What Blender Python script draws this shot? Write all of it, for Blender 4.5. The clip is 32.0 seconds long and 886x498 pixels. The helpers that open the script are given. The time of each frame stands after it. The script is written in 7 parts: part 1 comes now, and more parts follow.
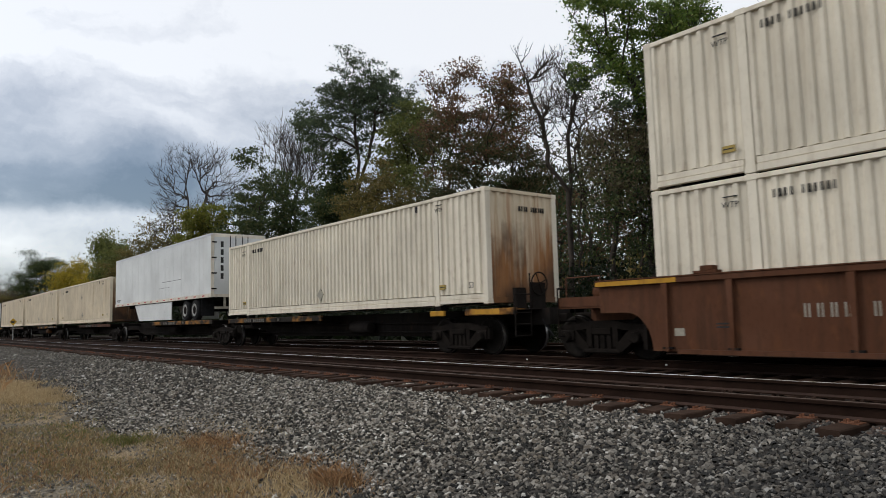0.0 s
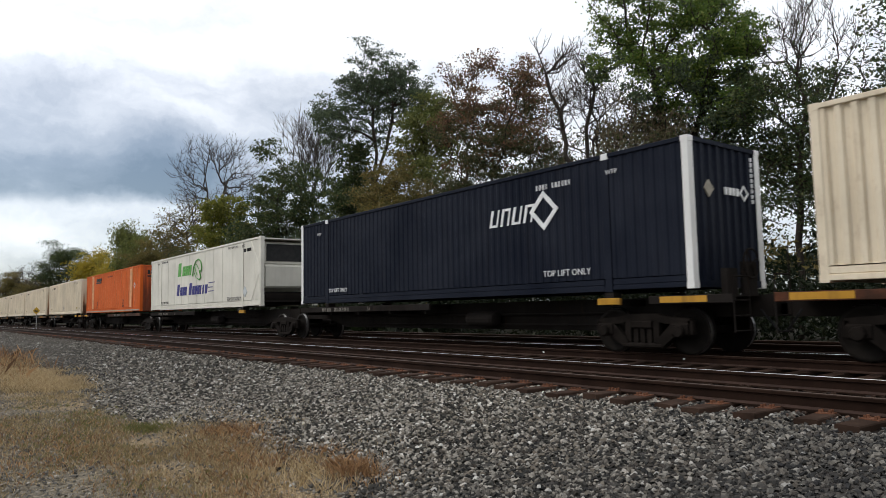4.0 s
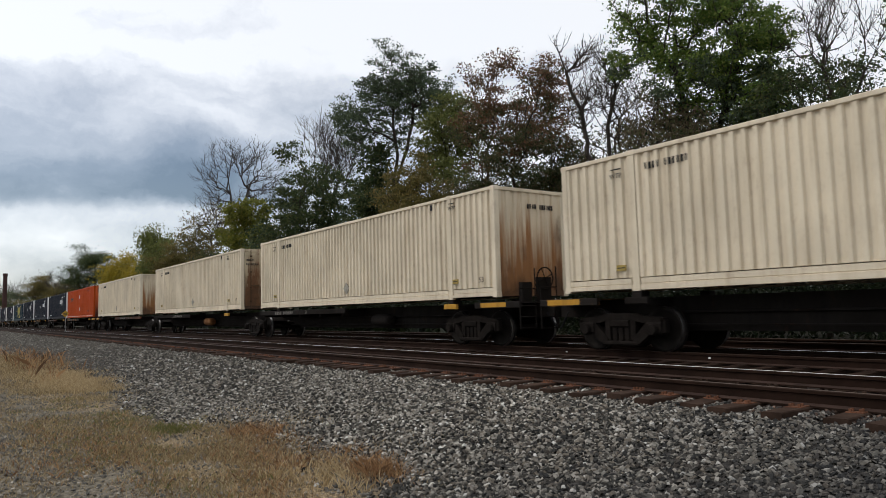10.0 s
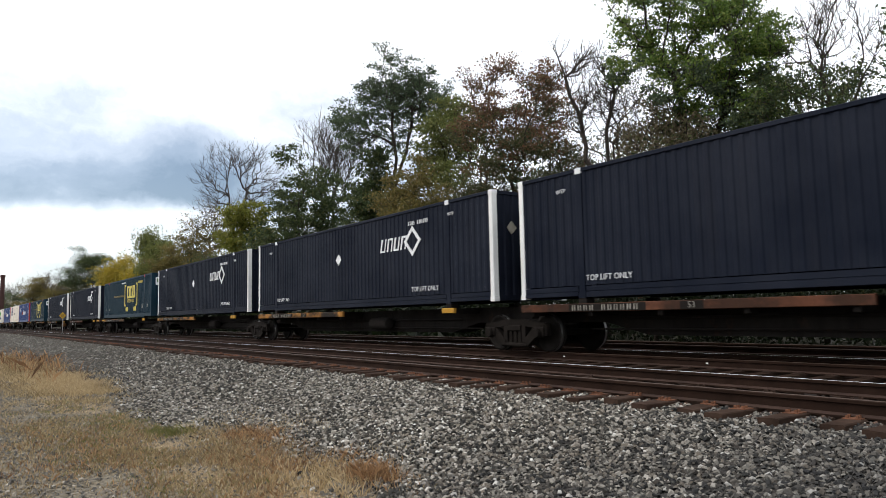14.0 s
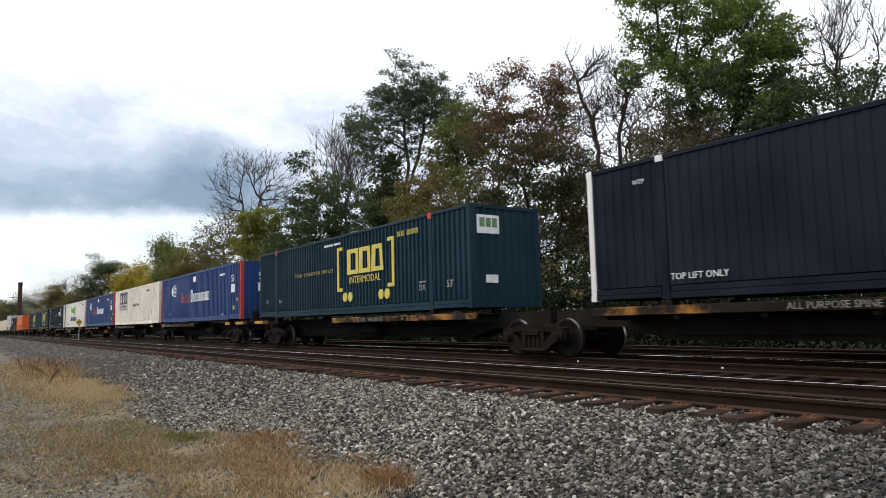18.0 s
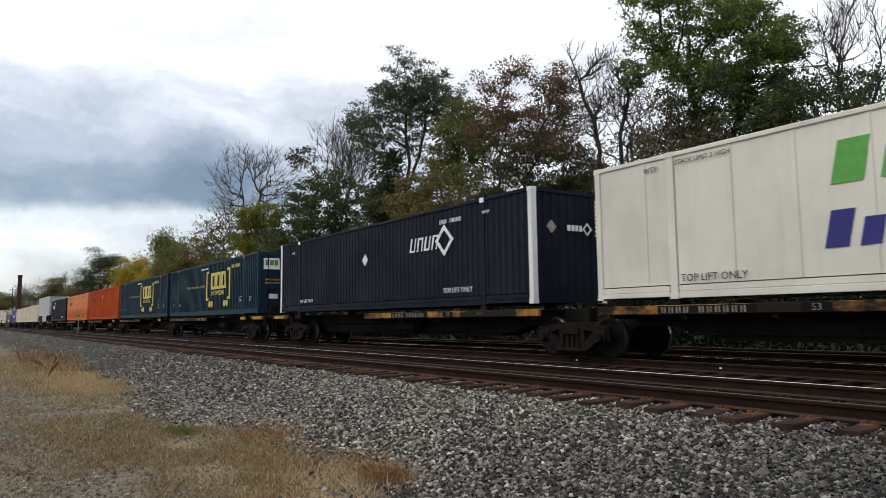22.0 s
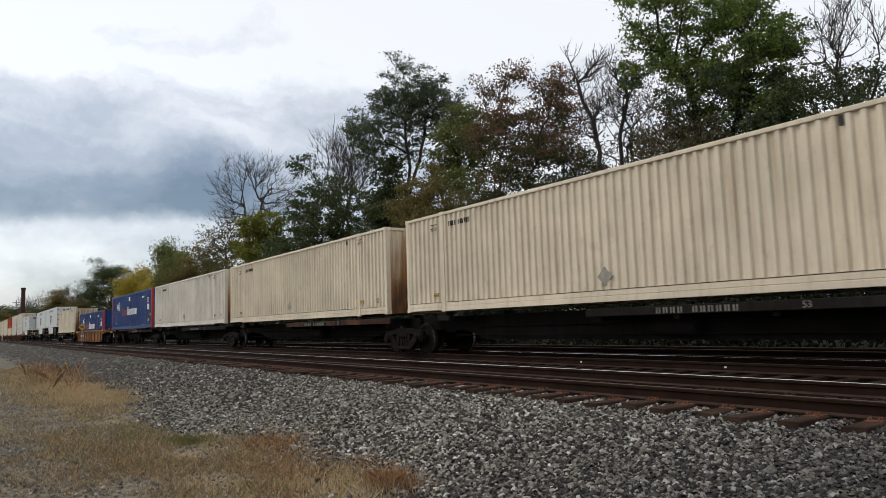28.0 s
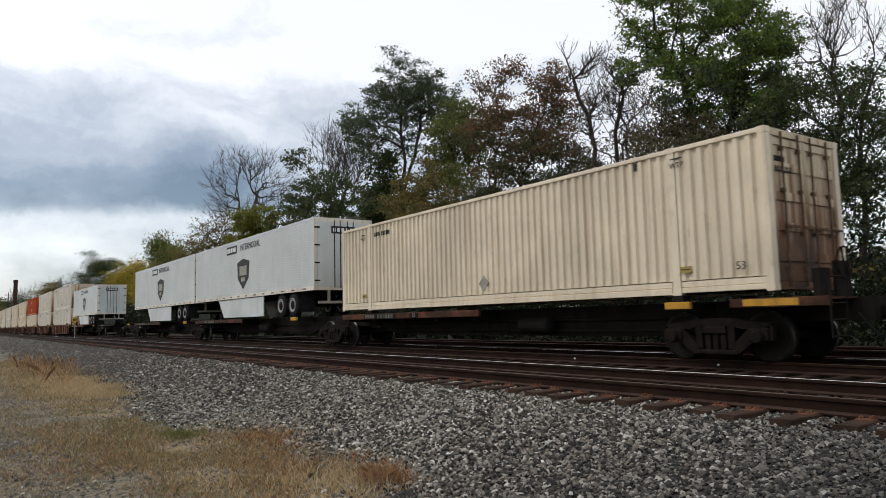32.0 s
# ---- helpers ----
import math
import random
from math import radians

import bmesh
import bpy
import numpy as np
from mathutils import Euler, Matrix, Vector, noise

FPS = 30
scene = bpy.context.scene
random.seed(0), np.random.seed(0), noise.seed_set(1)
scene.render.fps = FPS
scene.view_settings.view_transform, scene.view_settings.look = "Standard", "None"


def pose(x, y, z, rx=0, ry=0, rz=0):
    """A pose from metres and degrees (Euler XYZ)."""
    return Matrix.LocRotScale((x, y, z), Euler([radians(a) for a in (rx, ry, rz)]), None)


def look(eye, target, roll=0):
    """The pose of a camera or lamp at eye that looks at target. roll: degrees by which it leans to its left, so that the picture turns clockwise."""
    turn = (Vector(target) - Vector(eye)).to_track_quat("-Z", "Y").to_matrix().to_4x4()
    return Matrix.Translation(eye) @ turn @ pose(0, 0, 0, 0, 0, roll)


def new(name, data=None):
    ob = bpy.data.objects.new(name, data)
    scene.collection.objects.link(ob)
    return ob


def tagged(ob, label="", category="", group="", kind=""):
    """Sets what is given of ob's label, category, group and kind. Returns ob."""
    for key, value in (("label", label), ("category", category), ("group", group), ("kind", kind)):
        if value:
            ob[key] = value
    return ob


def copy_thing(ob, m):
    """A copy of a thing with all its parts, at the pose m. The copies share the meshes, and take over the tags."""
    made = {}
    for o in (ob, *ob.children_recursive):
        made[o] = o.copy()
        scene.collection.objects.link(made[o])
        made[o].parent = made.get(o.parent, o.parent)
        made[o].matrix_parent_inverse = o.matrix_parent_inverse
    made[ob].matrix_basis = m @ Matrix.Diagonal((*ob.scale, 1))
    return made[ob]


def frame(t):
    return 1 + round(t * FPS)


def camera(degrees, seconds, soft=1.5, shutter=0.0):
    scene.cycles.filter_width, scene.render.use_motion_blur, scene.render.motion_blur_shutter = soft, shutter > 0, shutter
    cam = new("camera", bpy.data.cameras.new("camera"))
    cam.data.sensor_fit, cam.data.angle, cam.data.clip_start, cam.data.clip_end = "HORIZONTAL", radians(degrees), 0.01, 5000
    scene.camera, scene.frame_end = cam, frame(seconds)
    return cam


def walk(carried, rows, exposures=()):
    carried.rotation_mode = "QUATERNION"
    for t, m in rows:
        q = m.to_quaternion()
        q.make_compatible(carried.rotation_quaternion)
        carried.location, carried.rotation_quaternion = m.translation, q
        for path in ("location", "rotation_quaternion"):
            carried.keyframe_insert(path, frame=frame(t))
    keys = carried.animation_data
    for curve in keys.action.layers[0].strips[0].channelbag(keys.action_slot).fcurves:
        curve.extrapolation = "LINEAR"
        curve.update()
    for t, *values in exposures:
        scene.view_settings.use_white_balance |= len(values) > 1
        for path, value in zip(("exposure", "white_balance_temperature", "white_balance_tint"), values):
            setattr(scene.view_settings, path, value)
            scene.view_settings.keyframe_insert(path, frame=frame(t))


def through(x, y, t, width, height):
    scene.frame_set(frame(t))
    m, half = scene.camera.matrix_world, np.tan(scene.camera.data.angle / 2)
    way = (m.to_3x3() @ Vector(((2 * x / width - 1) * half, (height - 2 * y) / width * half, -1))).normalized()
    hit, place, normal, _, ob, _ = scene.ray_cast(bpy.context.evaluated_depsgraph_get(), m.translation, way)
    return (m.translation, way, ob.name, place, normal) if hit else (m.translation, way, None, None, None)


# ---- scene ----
# World: x runs along the tracks in the direction of the train, y away from the camera, z = 0 at the rail tops.
cam = camera(64.97, 32.0, soft=0.8, shutter=0.055)
PATH = (
    (0, -0.007, -0.001, 0.945, 95.645, 1.542, 51.096),
    (0.5, -0.010, -0.006, 0.944, 95.380, 1.105, 51.221),
    (1, -0.014, 0.004, 0.945, 95.391, 0.849, 51.345),
    (1.5, -0.006, -0.008, 0.943, 95.163, 0.854, 51.765),
    (2, -0.002, -0.012, 0.940, 95.529, 0.848, 52.088),
    (2.5, 0.006, -0.019, 0.936, 95.487, 0.804, 52.268),
    (3, -0.001, -0.005, 0.945, 95.765, 1.039, 52.083),
    (3.5, 0.001, -0.007, 0.943, 95.224, 0.969, 52.155),
    (5.5, 0.006, -0.015, 0.940, 95.181, 1.730, 53.387),
    (6, 0.005, -0.012, 0.942, 95.211, 1.793, 53.671),
    (6.5, 0.004, -0.017, 0.940, 96.048, 2.545, 54.763),
    (7, 0.012, -0.021, 0.945, 95.647, 1.510, 54.656),
    (7.5, 0.007, -0.008, 0.942, 95.419, 1.718, 54.604),
    (8, 0.003, -0.009, 0.943, 95.373, 1.509, 54.449),
    (8.5, -0.002, -0.028, 0.930, 94.969, 1.364, 55.028),
    (9, 0.007, -0.002, 0.949, 94.458, 1.626, 55.121),
    (9.5, -0.003, 0.006, 0.947, 95.381, 1.452, 54.532),
    (10, -0.002, -0.006, 0.938, 95.113, 1.483, 54.278),
    (10.5, -0.004, 0.002, 0.950, 95.645, 1.522, 54.166),
    (11, 0.004, -0.015, 0.938, 95.450, 1.399, 53.881),
    (11.5, 0.003, -0.012, 0.942, 95.669, 1.347, 53.931),
    (12, -0.002, -0.001, 0.930, 95.039, 1.673, 53.416),
    (12.5, -0.001, -0.005, 0.946, 94.752, 2.049, 54.032),
    (13, 0.006, 0.006, 0.952, 95.047, 1.702, 54.165),
    (13.5, -0.004, 0.002, 0.938, 94.843, 1.415, 54.147),
    (14, 0.003, 0.001, 0.942, 95.412, 1.186, 54.119),
    (14.5, 0.003, -0.009, 0.929, 94.960, 1.029, 54.140),
    (16.5, 0.010, -0.012, 0.937, 95.735, 1.295, 54.595),
    (17, 0.009, 0.006, 0.939, 95.922, 1.233, 55.140),
    (17.5, 0.008, -0.017, 0.937, 95.919, 1.239, 55.025),
    (18, 0.007, -0.002, 0.934, 95.887, 1.400, 55.187),
    (18.5, 0.010, 0.004, 0.943, 95.789, 1.596, 55.149),
    (19, 0.000, -0.000, 0.937, 95.787, 1.375, 54.921),
    (19.5, 0.002, -0.005, 0.938, 96.095, 1.576, 55.024),
    (20, 0.016, -0.013, 0.938, 95.973, 1.653, 55.451),
    (20.5, 0.016, -0.008, 0.941, 95.856, 1.533, 55.565),
    (21, 0.001, -0.002, 0.934, 95.958, 1.179, 55.063),
    (21.5, 0.011, -0.009, 0.936, 95.771, 0.905, 55.175),
    (22, 0.018, -0.012, 0.931, 95.683, 0.742, 55.119),
    (22.5, 0.012, -0.010, 0.935, 95.767, 0.628, 54.791),
    (23, 0.016, -0.012, 0.938, 95.534, 1.103, 54.880),
    (23.5, 0.017, -0.014, 0.935, 95.519, 1.375, 55.013),
    (24, 0.016, -0.009, 0.933, 95.340, 1.721, 55.420),
    (24.5, 0.015, -0.006, 0.937, 95.345, 1.716, 55.474),
    (25, 0.017, -0.013, 0.934, 95.291, 1.615, 55.475),
    (25.5, 0.009, -0.005, 0.933, 95.167, 1.644, 55.469),
    (27.5, 0.015, -0.015, 0.941, 95.877, 1.697, 55.261),
    (28, 0.021, -0.014, 0.926, 96.060, 1.839, 55.399),
    (28.5, 0.011, -0.007, 0.940, 94.899, 2.704, 55.557),
    (29, 0.019, -0.002, 0.948, 96.004, 2.972, 55.656),
    (29.5, 0.013, -0.013, 0.944, 96.931, 2.054, 55.352),
    (30, 0.017, -0.013, 0.936, 96.496, 1.774, 55.391),
    (30.5, 0.015, -0.007, 0.936, 96.208, 1.232, 55.402),
    (31, 0.011, -0.008, 0.936, 95.862, 1.282, 55.146),
    (31.5, 0.014, -0.018, 0.937, 95.948, 1.348, 54.990),
    (32, 0.014, -0.014, 0.933, 95.667, 1.443, 54.903),
)
# the camera's own exposure: it dims for the pale containers
EXPOSURES = [(0.0, -0.34), (1.0, -0.30), (2.0, -0.24), (3.0, -0.18), (6.0, 0.0), (7.0, -0.28), (8.0, -0.24), (9.0, -0.18), (10.0, -0.28), (11.0, -0.26), (12.0, -0.10), (13.0, 0.10), (14.0, 0.32), (17.0, 0.20), (18.0, 0.16), (19.0, 0.08), (20.0, -0.18), (21.0, -0.05), (22.0, -0.12), (23.0, 0.08), (24.0, 0.22), (25.0, 0.15), (26.5, 0.1), (28.0, -0.28), (29.0, -0.18), (30.0, -0.33), (31.0, -0.16), (32.0, -0.2)]
walk(cam, [(t, pose(x, y, z, a, b, c)) for t, x, y, z, a, b, c in PATH], EXPOSURES)

# ---- light ----
world = bpy.data.worlds.new("overcast_sky")
scene.world = world
world.use_nodes = True
wn, wl = world.node_tree.nodes, world.node_tree.links
wn.clear()


def wnode(kind, **values):
    n = wn.new(kind)
    for key, value in values.items():
        n.inputs[key].default_value = value
    return n


def wmath(op, a, b=None, c=None):
    n = wn.new("ShaderNodeMath")
    n.operation = op
    for i, value in enumerate((a, b, c)):
        if value is None:
            continue
        if isinstance(value, (int, float)):
            n.inputs[i].default_value = value
        else:
            wl.new(value, n.inputs[i])
    return n.outputs[0]


def ease(value, lo, hi):
    """0 to 1 as the value goes from lo to hi."""
    m = wn.new("ShaderNodeMapRange")
    m.interpolation_type = "SMOOTHSTEP"
    wl.new(value, m.inputs["Value"])
    m.inputs["From Min"].default_value, m.inputs["From Max"].default_value = lo, hi
    return m.outputs["Result"]


coord = wn.new("ShaderNodeTexCoord")
warp = wnode("ShaderNodeTexNoise", Scale=5.0, Detail=9.0, Roughness=0.60)
wl.new(coord.outputs["Generated"], warp.inputs["Vector"])
shift = wn.new("ShaderNodeVectorMath")
shift.operation = "MULTIPLY_ADD"
wl.new(warp.outputs["Color"], shift.inputs[0])
shift.inputs[1].default_value = (0.20, 0.20, 0.12)
wl.new(coord.outputs["Generated"], shift.inputs[2])
sub = wn.new("ShaderNodeVectorMath")
sub.operation = "SUBTRACT"
wl.new(shift.outputs[0], sub.inputs[0])
sub.inputs[1].default_value = (0.10, 0.10, 0.06)
xyz_way = wn.new("ShaderNodeSeparateXYZ")
wl.new(sub.outputs[0], xyz_way.inputs[0])
rise = wmath("MULTIPLY", wmath("ARCSINE", xyz_way.outputs["Z"]), 57.2958)
round_ = wmath("MULTIPLY", wmath("ARCTAN2", wmath("MULTIPLY", xyz_way.outputs["X"], -1.0), xyz_way.outputs["Y"]), 57.2958)
flat = wn.new("ShaderNodeVectorMath")
flat.operation = "MULTIPLY"
wl.new(sub.outputs[0], flat.inputs[0])
flat.inputs[1].default_value = (1.0, 1.0, 2.6)
puffs = wnode("ShaderNodeTexNoise", Scale=5.5, Detail=8.0, Roughness=0.55)
wl.new(flat.outputs[0], puffs.inputs["Vector"])
# a heavy grey bank down the line with a flat base, thinning upward into bright cloud
still = wn.new("ShaderNodeSeparateXYZ")
wl.new(coord.outputs["Generated"], still.inputs[0])
calm = wmath("ADD", wmath("MULTIPLY", still.outputs["Z"], 0.55), wmath("MULTIPLY", xyz_way.outputs["Z"], 0.45))
calm = wmath("MULTIPLY", wmath("ARCSINE", calm), 57.2958)
bank = wmath("MULTIPLY", ease(calm, 7.9, 9.3), wmath("SUBTRACT", 1.0, ease(rise, 9.6, 15.2)))
bank = wmath("MULTIPLY", bank, wmath("MULTIPLY", ease(round_, 65.0, 77.0), wmath("SUBTRACT", 1.0, ease(round_, 100.0, 125.0))))
haze = wmath("MULTIPLY", wmath("SUBTRACT", 1.0, ease(rise, 14.0, 20.0)), ease(rise, 5.0, 10.0))
low = wmath("SUBTRACT", 1.0, ease(rise, 3.0, 9.5))
level = wmath("ADD", wmath("MULTIPLY", wmath("SUBTRACT", puffs.outputs["Fac"], 0.5), 0.85), 1.00)
torn = wnode("ShaderNodeTexNoise", Scale=3.2, Detail=5.0, Roughness=0.5)
wl.new(flat.outputs[0], torn.inputs["Vector"])
bank = wmath("MULTIPLY", bank, wmath("ADD", 0.55, wmath("MULTIPLY", ease(torn.outputs["Fac"], 0.40, 0.62), 0.55)))
level = wmath("SUBTRACT", level, wmath("MULTIPLY", bank, 0.56))
level = wmath("SUBTRACT", level, wmath("MULTIPLY", wmath("MULTIPLY", haze, ease(round_, 44.0, 62.0)), 0.31))
level = wmath("SUBTRACT", level, wmath("MULTIPLY", low, 0.36))
level = wmath("ADD", level, wmath("MULTIPLY", ease(rise, 18.0, 27.0), 0.14))
ramp = wn.new("ShaderNodeValToRGB")
wl.new(level, ramp.inputs["Fac"])
ramp.color_ramp.elements[0].position, ramp.color_ramp.elements[0].color = 0.25, (0.115, 0.152, 0.205, 1)
ramp.color_ramp.elements[1].position, ramp.color_ramp.elements[1].color = 1.0, (1.14, 1.14, 1.14, 1)
for place, colour in ((0.45, (0.245, 0.286, 0.350, 1)), (0.65, (0.49, 0.52, 0.575, 1)), (0.83, (0.79, 0.805, 0.84, 1))):
    ramp.color_ramp.elements.new(place).color = colour
sky = wn.new("ShaderNodeTexSky")
sky.sky_type, sky.sun_disc = "NISHITA", False
SUN_UP, SUN_ROUND = radians(42), radians(223)
sky.sun_elevation, sky.sun_rotation = SUN_UP, SUN_ROUND
clear = wn.new("ShaderNodeBackground")
wl.new(sky.outputs["Color"], clear.inputs["Color"])
clear.inputs["Strength"].default_value = 0.05
cloud = wn.new("ShaderNodeBackground")
wl.new(ramp.outputs["Color"], cloud.inputs["Color"])
cloud.inputs["Strength"].default_value = 0.90
both = wn.new("ShaderNodeAddShader")
wl.new(clear.outputs[0], both.inputs[0])
wl.new(cloud.outputs[0], both.inputs[1])
wout = wn.new("ShaderNodeOutputWorld")
wl.new(both.outputs[0], wout.inputs["Surface"])

sun = new("sun", bpy.data.lights.new("sun", "SUN"))
sun.data.energy, sun.data.angle, sun.data.color = 1.20, radians(18), (1.0, 0.93, 0.84)
sun.matrix_basis = look((-0.68 * 40, -0.73 * 40, 36), (0, 0, 0))


# ---- materials ----
def nodes_of(name, rough=0.6, metal=0.0):
    mat = bpy.data.materials.new(name)
    mat.use_nodes = True
    nt = mat.node_tree
    b = nt.nodes["Principled BSDF"]
    b.inputs["Roughness"].default_value, b.inputs["Metallic"].default_value = rough, metal
    b.inputs["Specular IOR Level"].default_value = 0.22
    return mat, nt, b


def add(nt, kind, links=(), **values):
    n = nt.nodes.new(kind)
    for key, value in values.items():
        n.inputs[key].default_value = value
    for key, out in links:
        nt.links.new(out, n.inputs[key])
    return n


def spot(nt, scale, stretch=(1, 1, 1), detail=4.0, rough=0.55, by_object=True):
    """Noise in metres; each object takes its own stretch of it."""
    c = nt.nodes.new("ShaderNodeTexCoord")
    m = add(nt, "ShaderNodeMapping", [("Vector", c.outputs["Object"])], Scale=stretch)
    if by_object:
        info = nt.nodes.new("ShaderNodeObjectInfo")
        k = add(nt, "ShaderNodeMath", [(0, info.outputs["Random"])])
        k.operation = "MULTIPLY"
        k.inputs[1].default_value = 37.0
        cmb = add(nt, "ShaderNodeCombineXYZ", [("X", k.outputs[0]), ("Y", k.outputs[0])])
        nt.links.new(cmb.outputs[0], m.inputs["Location"])
    return add(nt, "ShaderNodeTexNoise", [("Vector", m.outputs[0])], Scale=scale, Detail=detail, Roughness=rough).outputs["Fac"]


def band(nt, out, lo, hi, a=0.0, b=1.0):
    n = add(nt, "ShaderNodeMapRange", [("Value", out)], **{"From Min": lo, "From Max": hi, "To Min": a, "To Max": b})
    return n.outputs["Result"]


def blend(nt, fac, a, b, mode="MIX"):
    n = nt.nodes.new("ShaderNodeMix")
    n.data_type, n.blend_type = "RGBA", mode
    for i, value in ((0, fac), (6, a), (7, b)):
        if isinstance(value, (int, float)):
            n.inputs[i].default_value = value
        elif isinstance(value, tuple):
            n.inputs[i].default_value = (*value, 1)
        else:
            nt.links.new(value, n.inputs[i])
    return n.outputs[2]


def times(nt, a, b):
    n = nt.nodes.new("ShaderNodeMath")
    n.operation = "MULTIPLY"
    for i, value in enumerate((a, b)):
        if isinstance(value, (int, float)):
            n.inputs[i].default_value = value
        else:
            nt.links.new(value, n.inputs[i])
    return n.outputs[0]


def bump(nt, b, height, strength=0.3, distance=0.01):
    n = add(nt, "ShaderNodeBump", [("Height", height)], Strength=strength, Distance=distance)
    nt.links.new(n.outputs[0], b.inputs["Normal"])


def painted(name, colour, dirt=(0.16, 0.12, 0.08), amount=0.35, rough=0.5, rust=0.0, gloss=0.14, soot=0.0):
    """Weathered paint on steel: fading, run-down dirt streaks, specks of rust."""
    mat, nt, b = nodes_of(name, rough)
    b.inputs["Specular IOR Level"].default_value = gloss
    fade = spot(nt, 0.6, (1, 1, 1))
    dark = tuple(c * 0.84 for c in colour)
    light = tuple(min(1.0, c * 1.08 + 0.01) for c in colour)
    col = blend(nt, band(nt, fade, 0.3, 0.7), dark, light)
    streak = spot(nt, 3.0, (1.6, 1.6, 0.10), 5.0)
    fine = spot(nt, 22.0, (1.0, 1.0, 0.4), 3.0)
    col = blend(nt, times(nt, band(nt, streak, 0.50, 0.78), amount), col, dirt)
    col = blend(nt, times(nt, band(nt, fine, 0.55, 0.85), amount * 0.5), col, dirt)
    if rust:
        spots = spot(nt, 4.5, (1, 1, 0.45), 6.0, 0.65)
        col = blend(nt, times(nt, band(nt, spots, 0.60 - 0.1 * rust, 0.74), rust), col, (0.16, 0.065, 0.025))
    if soot:
        patch = spot(nt, 0.9, (1, 1, 1.5), 6.0, 0.65)
        col = blend(nt, times(nt, band(nt, patch, 0.38, 0.52), soot), col, (0.014, 0.011, 0.009))
    nt.links.new(col, b.inputs["Base Color"])
    nt.links.new(band(nt, fine, 0.3, 0.8, rough - 0.1, rough + 0.2), b.inputs["Roughness"])
    bump(nt, b, fine, 0.12, 0.004)
    return mat


def stained(name, colour, rust=(0.23, 0.105, 0.042), soot=(0.05, 0.04, 0.035), grime=0.0):
    """Painted end wall with rust runs and soot from the ground up."""
    mat, nt, b = nodes_of(name, 0.6)
    fade = spot(nt, 0.8)
    col = blend(nt, band(nt, fade, 0.3, 0.7), tuple(c * 0.75 for c in colour), colour)
    c = nt.nodes.new("ShaderNodeTexCoord")
    xyz = add(nt, "ShaderNodeSeparateXYZ", [("Vector", c.outputs["Object"])])
    runs = spot(nt, 1.5, (2.6, 2.6, 0.16), 5.0, 0.6)
    low = band(nt, xyz.outputs["Z"], 2.7, 0.2, -0.14 + 0.5 * grime, 0.22 + grime)
    add_up = nt.nodes.new("ShaderNodeMath")
    add_up.operation = "ADD"
    nt.links.new(runs, add_up.inputs[0])
    nt.links.new(low, add_up.inputs[1])
    col = blend(nt, band(nt, add_up.outputs[0], 0.40, 0.62, 0.0, 0.95), col, rust)
    blot = spot(nt, 1.1, (1, 1, 0.6), 4.0)
    up2 = nt.nodes.new("ShaderNodeMath")
    up2.operation = "ADD"
    nt.links.new(blot, up2.inputs[0])
    nt.links.new(low, up2.inputs[1])
    col = blend(nt, band(nt, up2.outputs[0], 0.58, 0.78, 0.0, 0.85), col, soot)
    nt.links.new(col, b.inputs["Base Color"])
    bump(nt, b, runs, 0.15, 0.004)
    return mat


def faded_orange(name, high, low):
    """Paint bleached from the top down, still fresh along its foot."""
    mat, nt, b = nodes_of(name, 0.6)
    c = nt.nodes.new("ShaderNodeTexCoord")
    xyz = add(nt, "ShaderNodeSeparateXYZ", [("Vector", c.outputs["Object"])])
    rag = add(nt, "ShaderNodeMath", [(0, spot(nt, 1.6, (1.0, 1.0, 0.5), 6.0, 0.65)), (2, xyz.outputs["Z"])])
    rag.operation = "MULTIPLY_ADD"
    rag.inputs[1].default_value = 2.2
    col = blend(nt, band(nt, rag.outputs[0], 2.05, 2.45), low, high)
    streak = spot(nt, 3.0, (1.6, 1.6, 0.10), 5.0)
    col = blend(nt, band(nt, streak, 0.50, 0.78, 0.0, 0.5), col, (0.36, 0.085, 0.025))
    nt.links.new(col, b.inputs["Base Color"])
    bump(nt, b, streak, 0.1, 0.003)
    return mat


def plain(name, colour, rough=0.6, metal=0.0, vary=0.25, scale=6.0, relief=0.15):
    mat, nt, b = nodes_of(name, rough, metal)
    n1, n2 = spot(nt, scale), spot(nt, scale * 9)
    col = blend(nt, band(nt, n1, 0.3, 0.7), tuple(c * (1 - vary) for c in colour), tuple(min(1, c * (1 + vary)) for c in colour))
    col = blend(nt, band(nt, n2, 0.45, 0.8, 0, vary), col, tuple(c * 0.5 for c in colour))
    nt.links.new(col, b.inputs["Base Color"])
    bump(nt, b, n2, relief, 0.004)
    return mat


def leafy(name, a, b_, c_, through=0.38):
    """Leaves: each takes one of three tones; a little light comes through."""
    mat, nt, b = nodes_of(name, 0.55)
    geo = nt.nodes.new("ShaderNodeNewGeometry")
    r = nt.nodes.new("ShaderNodeValToRGB")
    nt.links.new(geo.outputs["Random Per Island"], r.inputs["Fac"])
    r.color_ramp.elements[0].color, r.color_ramp.elements[1].color = (*a, 1), (*c_, 1)
    r.color_ramp.elements.new(0.55).color = (*b_, 1)
    nt.links.new(r.outputs["Color"], b.inputs["Base Color"])
    tr = add(nt, "ShaderNodeBsdfTranslucent", [("Color", r.outputs["Color"])])
    mix = add(nt, "ShaderNodeMixShader", [(1, b.outputs[0]), (2, tr.outputs[0])], Fac=through)
    nt.links.new(mix.outputs[0], nt.nodes["Material Output"].inputs["Surface"])
    return mat


